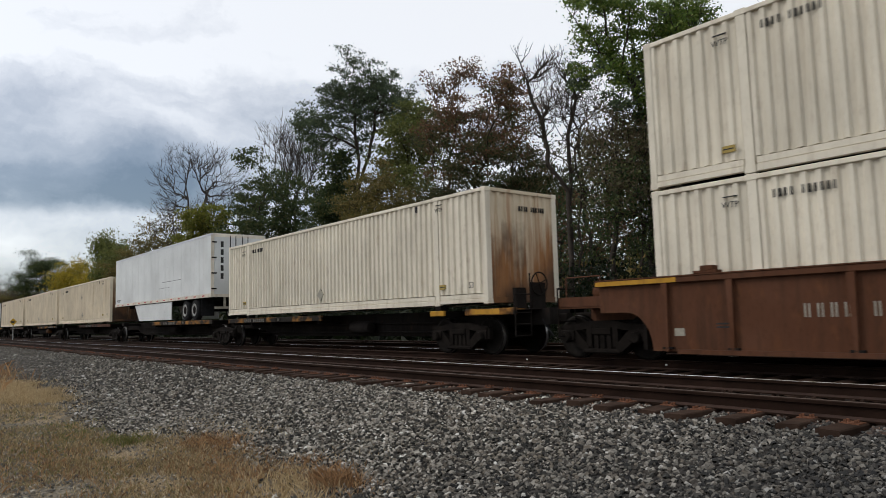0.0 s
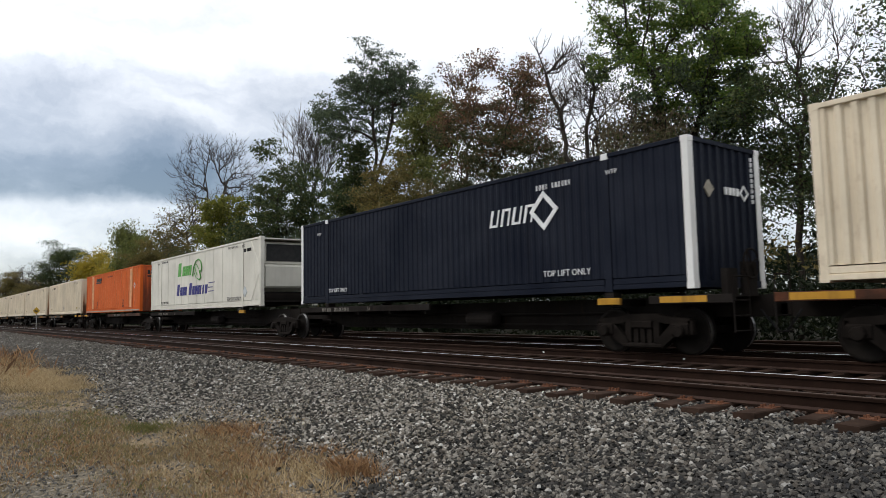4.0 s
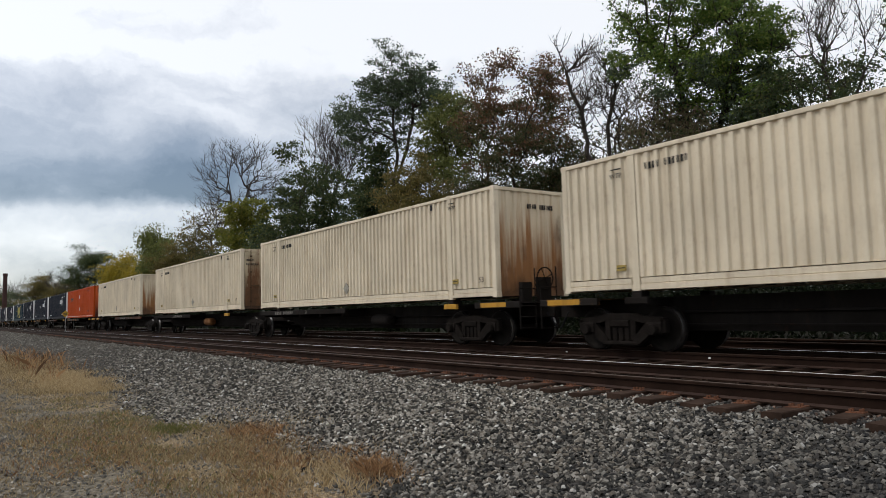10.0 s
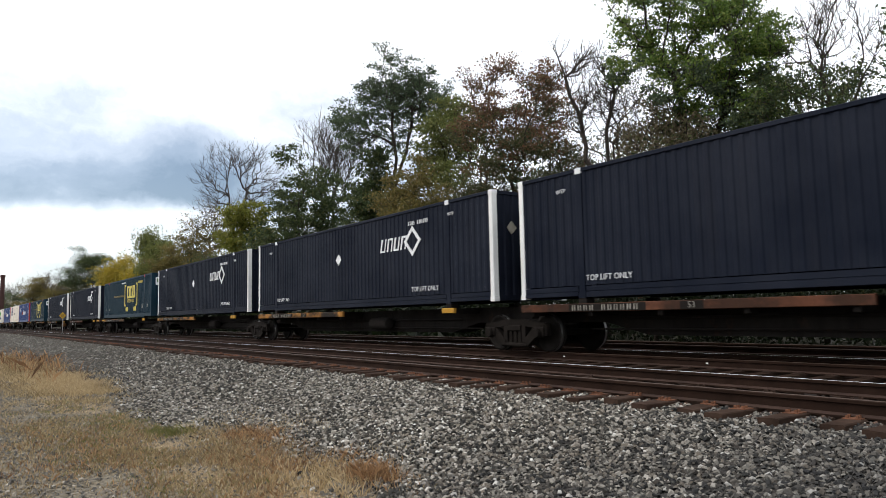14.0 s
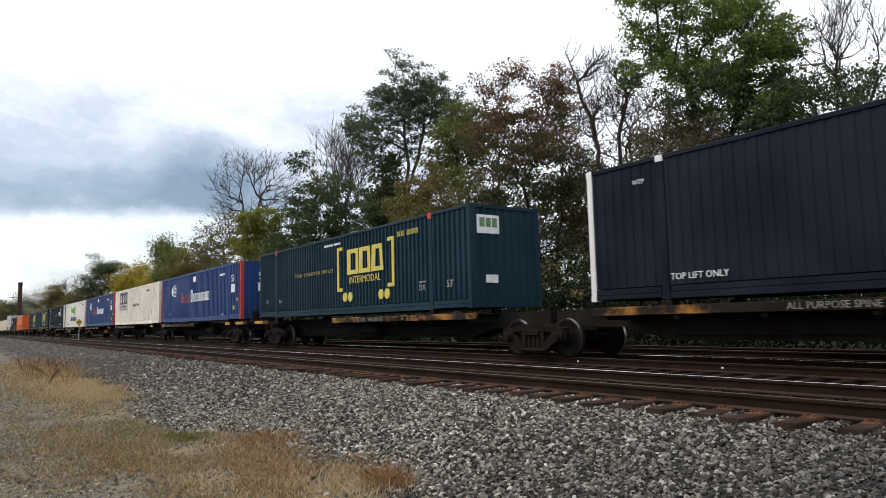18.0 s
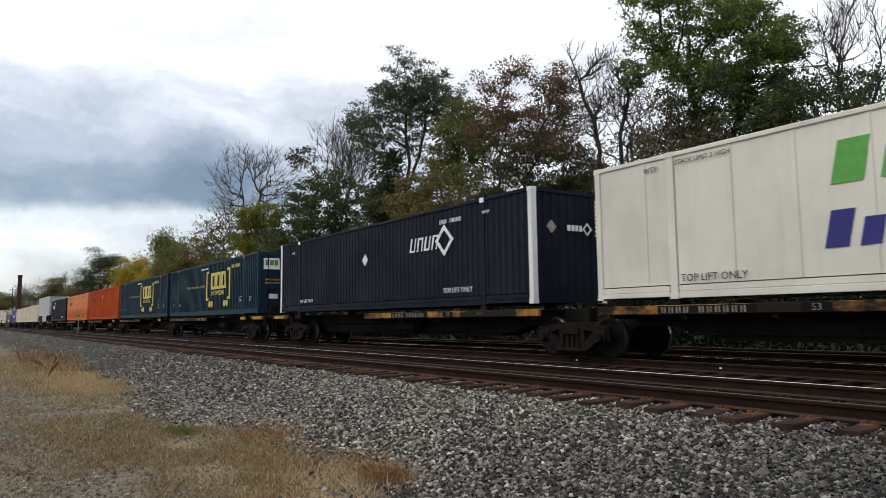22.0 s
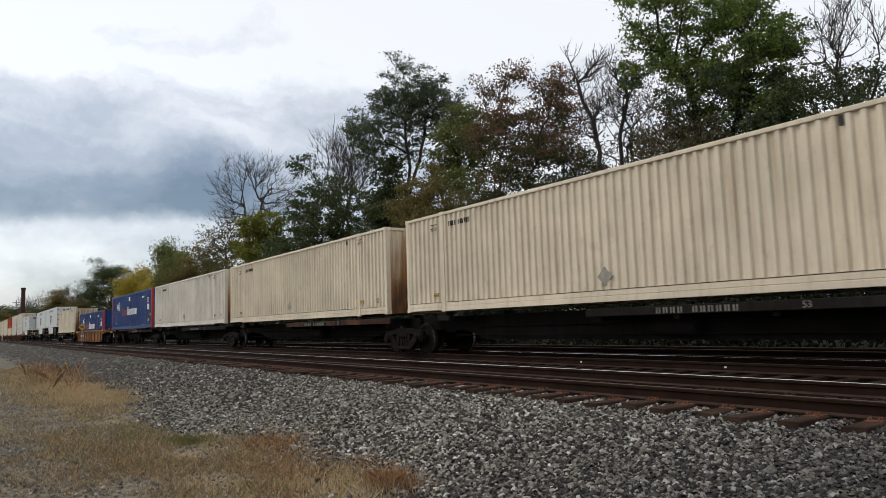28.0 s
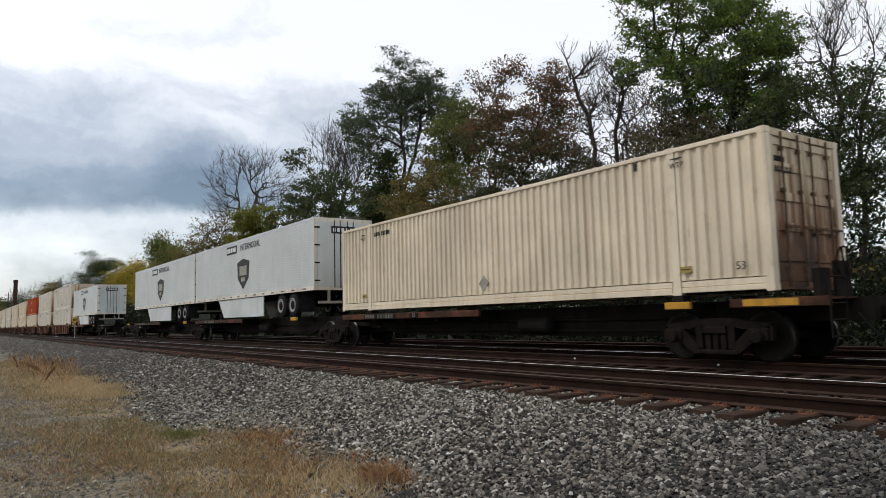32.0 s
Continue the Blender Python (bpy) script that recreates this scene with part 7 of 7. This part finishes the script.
TREES = [
    ("light", -145.8, 34, 1.02, 0, 0.90), ("yellow", -187.6, 36, 1.02, 0, 0.99), ("yellow", -159.9, 37, 0.93, 90, 1.09), ("tall_b", -270.7, 44, 1.30, 0, 1.29), ("bare", -365.1, 48, 1.01, 90, 1.00),
    ("olive", -489.4, 50, 2.88, 30, 1.43), ("dark", -722.2, 46, 3.25, 50, 1.17), ("bare", -762, 56, 1.59, 60, 0.66), ("dark", -66.4, 30, 1.18, 70, 0.95), ("thicket", -74.5, 28, 1.08, 10, 0.76),
    ("dark", -98.6, 31, 1.14, 100, 0.95), ("thicket", -54.1, 27, 0.99, 300, 0.60), ("olive", -133.5, 36, 1.44, 170, 1.06), ("dark", -132.5, 38, 1.72, 250, 0.72), ("thicket", -197.4, 40, 1.58, 330, 1.18),
    ("dark", -269.1, 46, 2.11, 120, 1.58), ("olive", -363.5, 50, 1.90, 60, 1.94), ("thicket", -523.3, 54, 2.60, 10, 1.56), ("dark", -635, 50, 2.64, 250, 1.96), ("olive", -797.3, 46, 2.69, 90, 2.39),
    ("dark", -1254.3, 44, 5.25, 20, 1.63), ("tall_b", -1345, 52, 2.43, 70, 2.66),
]
for key, x, y, size, turn, wide in TREES:
    trunk, crown, label, h = TREE_MESHES[key]
    root = thing("tree", label, "tree", "trees behind the tracks")
    root.matrix_basis = Matrix.Translation((x, y, ground_z(y))) @ pose(0, 0, 0, 0, 0, turn) @ Matrix.Diagonal((size * wide, size * wide, size, 1))
    part("trunk", trunk, BARK, root)
    if crown:
        part("crown", crown, LEAF_GREEN, root)


def build_undergrowth():
    """A dense belt of brush and saplings under the trees."""
    rs = np.random.RandomState(5)
    for k, (mat, label, n, lo, hi) in enumerate(((LEAF_SHADED, "dense dark green brush along the tracks", 85000, 0.0, 1.0), (LEAF_OLIVE, "olive and brown autumn brush along the tracks", 15000, 0.55, 1.0), (LEAF_SHADED, "low dark weeds at the foot of the brush", 120000, 0.0, 0.60))):
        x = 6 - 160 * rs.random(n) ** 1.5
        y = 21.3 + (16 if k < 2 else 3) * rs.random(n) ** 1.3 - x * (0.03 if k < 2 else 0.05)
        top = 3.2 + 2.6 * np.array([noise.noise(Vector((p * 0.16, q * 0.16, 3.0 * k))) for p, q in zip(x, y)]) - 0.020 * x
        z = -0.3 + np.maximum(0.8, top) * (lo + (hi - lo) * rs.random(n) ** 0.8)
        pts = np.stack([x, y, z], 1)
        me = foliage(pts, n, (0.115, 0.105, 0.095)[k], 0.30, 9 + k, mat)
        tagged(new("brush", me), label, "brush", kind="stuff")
    n = 24000
    x, y = 45 - 800 * rs.random(n) ** 1.8, 44 + 16 * rs.random(n)
    z = -0.4 + (6.0 + 1.5 * np.sin(x * 0.11) - 2.5 * np.clip(-x / 300, 0, 1)) * rs.random(n)
    tagged(new("woods", foliage(np.stack([x, y, z], 1), n, 0.85, 0.6, 33, LEAF_SHADED)), "dark woods deep behind the tracks", "woods", kind="stuff")
    n = 9000
    x = -640 - 960 * rs.random(n)
    y = 34 + 40 * rs.random(n)
    z = -0.4 + (10.0 + 3.0 * np.sin(x * 0.021) + 2.0 * np.sin(x * 0.067)) * rs.random(n)
    tagged(new("woods", foliage(np.stack([x, y, z], 1), n, 1.5, 0.9, 35, LEAF_DARK)), "dim woods where the line runs out of sight", "woods", kind="stuff")
    n = 30000
    x, y = -30 - 170 * rs.random(n), 21.5 + 5 * rs.random(n)
    z = -0.3 + (1.2 + 0.022 * -x) * rs.random(n)
    tagged(new("brush", foliage(np.stack([x, y - x * 0.03, z], 1), n, 0.32, 0.5, 31, LEAF_SHADED)), "dark tangle of bushes beyond the third track", "brush", kind="stuff")


build_undergrowth()


# ---- small things beside the line ----
def build_sign():
    root = thing("track_sign", "yellow diamond warning sign on a thin post between the tracks", "sign")
    root.matrix_basis = pose(-82.2, 10.6, -0.25)
    part("post", Geo().box(-0.04, 0.04, -0.03, 0.03, 0, 2.0), plain("galvanised_post", (0.32, 0.32, 0.31), 0.5, 0.6), root)
    yellow = plain("sign_yellow", (0.45, 0.27, 0.02), 0.5, 0, 0.12)
    s = 0.37
    g = Geo().loft([[(x, y, z) for y, z in ((s, 1.95), (0, 1.95 + s), (-s, 1.95), (0, 1.95 - s))] for x in (0.04, 0.06)])
    plate = part("plate", g, yellow, root)
    part("word_bar", Geo().box(0.06, 0.066, -0.21, 0.21, 1.97, 2.04), INK, plate)
    part("word_bar", Geo().box(0.06, 0.066, -0.18, 0.18, 1.86, 1.93), INK, plate)
    root.matrix_basis = pose(-82.2, 10.6, -0.25, 0, 0, -35)


def build_chimney():
    root = thing("factory_chimney", "tall dark red brick factory chimney with a banded top", "chimney")
    root.matrix_basis = pose(-604, 38, -0.2)
    n = 16
    ring = lambda r, z: [(r * math.cos(2 * math.pi * i / n), r * math.sin(2 * math.pi * i / n), z) for i in range(n)]
    part("shaft", Geo().loft([ring(1.75, 0), ring(1.35, 35.5)]), BRICK, root)
    part("crown", Geo().loft([ring(1.55, 35.2), ring(1.62, 35.6), ring(1.62, 36.8), ring(1.40, 37.2)]), BRICK, root)
    pole = thing("utility_pole", "thin pole with a crossarm beside the chimney", "pole")
    pole.matrix_basis = pose(-645, 36, -0.2)
    part("pole", Geo().rod((0, 0, 0), (0, 0, 30), 0.35, 0.25, 8), BARK, pole)
    part("crossarm", Geo().box(-0.2, 0.2, -2.6, 2.6, 27.5, 28.0), BARK, pole)
    post = thing("mile_post", "white painted post beside the tracks", "post")
    post.matrix_basis = pose(-250, 10.6, -0.25)
    part("post", Geo().box(-0.12, 0.12, -0.12, 0.12, 0, 1.5, 0.02), WHITE, post)


def build_stones():
    """Loose ballast stones on the shoulder, the near ones as real stones."""
    rs = np.random.RandomState(3)
    # rough chips: skewed blocks, open underneath
    shape = np.array([(-0.95, -0.7, -0.55), (0.95, -0.75, -0.55), (1.0, 0.7, -0.55), (-0.9, 0.75, -0.55), (-0.7, -0.5, 0.55), (0.6, -0.55, 0.65), (0.75, 0.45, 0.5), (-0.6, 0.6, 0.6)])
    faces = np.array([(4, 5, 6), (4, 6, 7), (0, 1, 5), (0, 5, 4), (1, 2, 6), (1, 6, 5), (2, 3, 7), (2, 7, 6), (3, 0, 4), (3, 4, 7)])
    mat, nt, b = nodes_of("ballast_stone", 0.8)
    geo = nt.nodes.new("ShaderNodeNewGeometry")
    r = nt.nodes.new("ShaderNodeValToRGB")
    nt.links.new(geo.outputs["Random Per Island"], r.inputs["Fac"])
    r.color_ramp.elements[0].color, r.color_ramp.elements[1].color = (0.010, 0.010, 0.010, 1), (0.64, 0.63, 0.59, 1)
    for at, colour in ((0.20, (0.023, 0.022, 0.018)), (0.32, (0.069, 0.065, 0.055)), (0.42, (0.048, 0.038, 0.029)), (0.52, (0.162, 0.149, 0.129)), (0.64, (0.162, 0.135, 0.103)), (0.76, (0.320, 0.294, 0.251)), (0.87, (0.230, 0.217, 0.187)), (0.95, (0.472, 0.433, 0.374))):
        r.color_ramp.elements.new(at).color = (*colour, 1)
    n2 = spot(nt, 40.0)
    grey = blend(nt, band(nt, n2, 0.48, 0.78, 0, 0.4), r.outputs["Color"], (0.055, 0.054, 0.050))
    # light fall-off towards the near end, put into the stone colour in patches
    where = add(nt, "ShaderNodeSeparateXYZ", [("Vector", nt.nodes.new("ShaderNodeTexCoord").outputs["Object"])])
    near_dim = times(nt, band(nt, where.outputs["X"], -7.0, -2.8), band(nt, spot(nt, 0.7, by_object=False), 0.30, 0.62, 0.42, 0.72))
    grey = blend(nt, near_dim, grey, (0.026, 0.026, 0.027))
    # older, weathered stone farther down the line
    old = times(nt, band(nt, where.outputs["X"], -8.0, -34.0), band(nt, spot(nt, 0.5, by_object=False), 0.25, 0.65, 0.45, 0.8))
    nt.links.new(blend(nt, old, grey, (0.080, 0.074, 0.063)), b.inputs["Base Color"])
    pale = mat.copy()
    pale.name = "turf_pebble"
    ramp_ = [n for n in pale.node_tree.nodes if n.bl_idname == "ShaderNodeValToRGB"][0].color_ramp
    for e in ramp_.elements:
        e.color = tuple(w * (0.09 + 0.55 * q) for w, q in zip((1.0, 0.94, 0.84), e.color[:3])) + (1,)
    beds = (("loose grey crushed stone on the near shoulder", 76000, -1.9, -12.5, 2.9, 7.55, 1.0, 0.0255), ("loose grey crushed stone farther down the shoulder", 64000, -12.5, -190.0, 2.7, 7.2, 2.6, 0.033),
            ("small stones scattered in the worn turf", 52000, -4.5, -24.0, -0.4, 3.9, 1.3, 0.017),
            ("loose grey crushed stone up the shoulder", 24000, 9.0, -1.9, 2.9, 7.3, 1.0, 0.036))
    rusty = mat.copy()
    rusty.name = "rust_stained_ballast"
    for e in [n for n in rusty.node_tree.nodes if n.bl_idname == "ShaderNodeValToRGB"][0].color_ramp.elements:
        e.color = tuple(w * (0.03 + 0.45 * q) for w, q in zip((1.0, 0.62, 0.46), e.color[:3])) + (1,)
    beds += (("rust-stained stones between the tie ends", 7000, -1.9, -45.0, 7.18, 7.66, 1.6, 0.025),)
    for label, n, xa, xb, ya, yb, thinning, size in beds:
        x = xa + (xb - xa) * rs.random(n) ** thinning
        y = ya + (yb - ya) * rs.random(n)
        grown = size * (1 + (np.clip(-x - 12.5, 0, 200) / 60 if xb < -100 else 0 * x))
        # the foot of the stone wanders in and out of the turf
        foot = np.interp(-x, [5.0, 6.4, 7.6, 9.0, 10.0, 10.9, 13.9, 18.0, 26.0, 48.0], [3.1, 3.7, 3.45, 3.8, 4.2, 2.8, 2.9, 3.5, 3.35, 3.8])
        keep = rs.random(n) < np.clip((y - foot + 0.30) / 0.55, 0.10 if yb > 4 else 0.6, 1)
        if yb < 4:
            # bare gravelly patches, and few stones in the thick grass
            bare = np.minimum(np.hypot((x + 11.8) / 3.2, (y - 1.3) / 0.8), np.hypot((x + 8.0) / 2.2, (y - 0.7) / 0.6))
            keep &= (bare < 1.0) | (rs.random(n) < 0.62)
        # none on the ties
        keep &= (y < 7.1) | (np.abs((11.81 - x) % TIE_STEP - 0.5 * TIE_STEP) < 0.11)
        x, y = x[keep], y[keep]
        m = len(x)
        z = np.interp(y, [3.4, 4.2, 6.3, 6.9, 7.5], [-0.68, -0.63, -0.322, -0.280, -0.235]) + rs.uniform(-0.030, 0.022, m)
        s = grown[keep][:, None, None] * rs.uniform(0.55, 1.35, (m, 1, 1)) * rs.uniform(0.72, 1.25, (m, 8, 3))
        v = shape[None] * s * np.stack([np.ones(m), rs.uniform(0.6, 1, m), rs.uniform(0.5, 1.0, m)], 1)[:, None, :]
        for i0, i1, most in ((1, 2, 0.8), (0, 2, 0.8), (0, 1, 3.14)):
            ang = rs.uniform(-most, most, (m, 1))
            p, q = v[..., i0].copy(), v[..., i1].copy()
            v[..., i0], v[..., i1] = p * np.cos(ang) - q * np.sin(ang), p * np.sin(ang) + q * np.cos(ang)
        v = v + np.stack([x, y, z], 1)[:, None, :]
        f = (faces[None] + (np.arange(m) * 8)[:, None, None]).reshape(-1, 3)
        me = bpy.data.meshes.new("ballast")
        me.from_pydata(v.reshape(-1, 3).tolist(), [], f.tolist())
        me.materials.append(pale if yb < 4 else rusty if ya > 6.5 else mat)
        me.update()
        tagged(new("ballast", me), label, "gravel", kind="stuff")


def build_grass():
    """Dry bent blades in clumps over the turf."""
    rs = np.random.RandomState(8)
    straw = leafy("dry_straw_grass", (0.165, 0.120, 0.062), (0.33, 0.246, 0.132), (0.51, 0.41, 0.25), 0.25)
    pale_straw = leafy("bleached_straw_grass", (0.30, 0.215, 0.110), (0.46, 0.345, 0.190), (0.62, 0.50, 0.31), 0.25)
    brown = leafy("brown_dead_grass", (0.11, 0.062, 0.034), (0.28, 0.155, 0.074), (0.50, 0.315, 0.160), 0.25)
    green = leafy("weedy_green_grass", (0.10, 0.11, 0.03), (0.15, 0.15, 0.05), (0.22, 0.19, 0.07), 0.2)
    # material, label, clumps, height, the patch's centre and half sizes, clump width, blades
    patches = ((straw, "pale dry straw grass in a worn patch down the line", 1300, 0.10, -27.0, 2.4, 15.0, 1.4, 0.26, 22), (pale_straw, "bleached straw grass lying flat", 900, 0.11, -21.5, 2.75, 4.6, 0.75, 0.20, 26),
               (straw, "short dry grass in a worn patch by the ballast", 1500, 0.060, -8.2, 2.75, 3.9, 1.15, 0.12, 17), (brown, "reddish-brown dead grass at the foot of the ballast", 260, 0.085, -7.4, 3.1, 2.6, 0.9, 0.10, 18),
               (brown, "reddish tuft of dead grass in the stones", 26, 0.11, -9.5, 3.65, 0.6, 0.35, 0.10, 24), (pale_straw, "bleached standing grass by the stones", 60, 0.11, -6.6, 3.2, 0.9, 0.5, 0.08, 22),
               (straw, "thin dry grass among the turf stones", 4200, 0.045, -12.0, 1.5, 9.5, 1.9, 0.18, 11), (brown, "dead stems scattered on the turf", 500, 0.07, -9.5, 1.7, 4.5, 1.3, 0.10, 9),
               (brown, "stiff brown tufts at the edge of the ballast", 34, 0.15, -6.25, 3.60, 0.40, 0.2, 0.06, 28), (green, "low greenish weeds in the turf", 420, 0.055, -11.5, 2.2, 5.5, 1.3, 0.10, 20),
               (green, "greenish tuft by the stones", 18, 0.11, -10.6, 2.7, 0.45, 0.3, 0.08, 26), (pale_straw, "thin straw blades among the stones", 300, 0.05, -10.0, 4.15, 3.4, 0.55, 0.16, 8), (brown, "tall dead stalks in the straw grass", 60, 0.50, -31.0, 2.9, 11.0, 1.0, 0.12, 7))
    for mat, label, clumps, tall, cx, cy, rx, ry, broad, blades in patches:
        pts = []
        for _ in range(clumps):
            q, ang = rs.random() ** 0.7 * rs.uniform(0.8, 1.15), rs.uniform(0, 6.28)
            x, y = cx + rx * q * math.cos(ang), cy + ry * q * math.sin(ang)
            if noise.noise(Vector((x * 0.8, y * 1.3, 1.7))) < -0.15 + 0.3 * (q - 0.5) and clumps > 100:
                continue
            k = rs.randint(blades // 2, blades + 1)
            pts.append(np.stack([x + rs.normal(0, broad * 1.3, k), y + rs.normal(0, broad, k)], 1))
        xy = np.concatenate(pts)
        n = len(xy)
        z = np.interp(xy[:, 1], [3.4, 4.2, 6.3], [-0.68, -0.63, -0.31])
        h = tall * rs.uniform(0.4, 1.3, n)
        lean = rs.normal(0, 0.55, (n, 2)) * h[:, None]
        ang = rs.uniform(0, 6.28, n)
        w = np.stack([np.cos(ang), np.sin(ang)], 1) * (0.0018 + 0.00032 * np.abs(xy[:, :1]))
        base = np.column_stack([xy, z - 0.01])
        mid = base + np.column_stack([lean * 0.35, h * 0.6])
        top = base + np.column_stack([lean, h])
        ww = np.column_stack([w, np.zeros(n)])
        v = np.stack([base - ww, base + ww, mid + ww * 0.7, top, mid - ww * 0.7], 1).reshape(-1, 3)
        f = np.arange(5 * n).reshape(-1, 5)
        me = bpy.data.meshes.new("grass")
        me.from_pydata(v.tolist(), [], f.tolist())
        me.materials.append(mat)
        me.update()
        tagged(new("grass", me), label, "grass", kind="stuff")


build_sign()
build_chimney()
build_stones()
build_grass()
# two dabs of paint on the web of the middle track's near rail
for x in (-11.75, -7.98):
    part("paint_mark", Geo().box(x - 0.024, x + 0.024, TRACK_Y[1] - 0.755 - 0.018, TRACK_Y[1] - 0.755 - 0.008, -0.102, -0.072), CHALK, TRACKS[1], "small white dab of paint")


# ---- ties, last ----
def build_ties():
    tie = Geo().box(-0.115, 0.115, -1.40, 1.37, -0.36, -0.184, 0.012)
    shapes = [tie.mesh("tie", TIE)]
    plate = Geo()
    for side in (-0.755, 0.755):
        plate.box(-0.09, 0.09, side - 0.19, side + 0.19, -0.184, -0.174)
        for dx in (-0.05, 0.05):
            for dy in (-0.10, 0.10, -0.16, 0.16):
                plate.box(dx - 0.012, dx + 0.012, side + dy - 0.012, side + dy + 0.012, -0.174, -0.145)
    plate_me = plate.mesh("tie_plates", PLATE)
    rnd = random.Random(2)
    first = 12.0
    for k, track in enumerate(TRACKS):
        near = 300 if k == 0 else 0
        for i in range(near):
            x = first - 0.19 - i * TIE_STEP
            t = part("tie", shapes[0], TIE, track, at=pose(x, TRACK_Y[k] + rnd.uniform(-0.13, 0.10), rnd.uniform(-0.022, 0.004), rnd.uniform(-0.4, 0.4), rnd.uniform(-2.5, 2.5), rnd.uniform(-3.0, 3.0)))
            if i < 150:
                part("tie_plates", plate_me, PLATE, t)
        rest, plates = Geo(), Geo()
        x = first - 0.19 - near * TIE_STEP
        for i in range(640):
            a = x - i * TIE_STEP
            rest.box(a - 0.115, a + 0.115, TRACK_Y[k] - 1.37, TRACK_Y[k] + 1.37, -0.36, -0.186)
            if a > -70 and k == 1:
                for side in (-0.755, 0.755):
                    plates.box(a - 0.09, a + 0.09, TRACK_Y[k] + side - 0.19, TRACK_Y[k] + side + 0.19, -0.184, -0.172)
        tagged(part("ties", rest, TIE, track), kind="stuff")
        if plates.v:
            tagged(part("tie_plates", plates, DARK_PLATE, track), kind="stuff")


build_ties()


def motions():
    stops = [0, 4, 8, 12, 16, 20, 24, 28, 32]
    for ob, s, z in MOVING:
        walk(ob, [(t, pose(s + TRAVEL(t), TRACK_Y[1], z)) for t in stops])


motions()
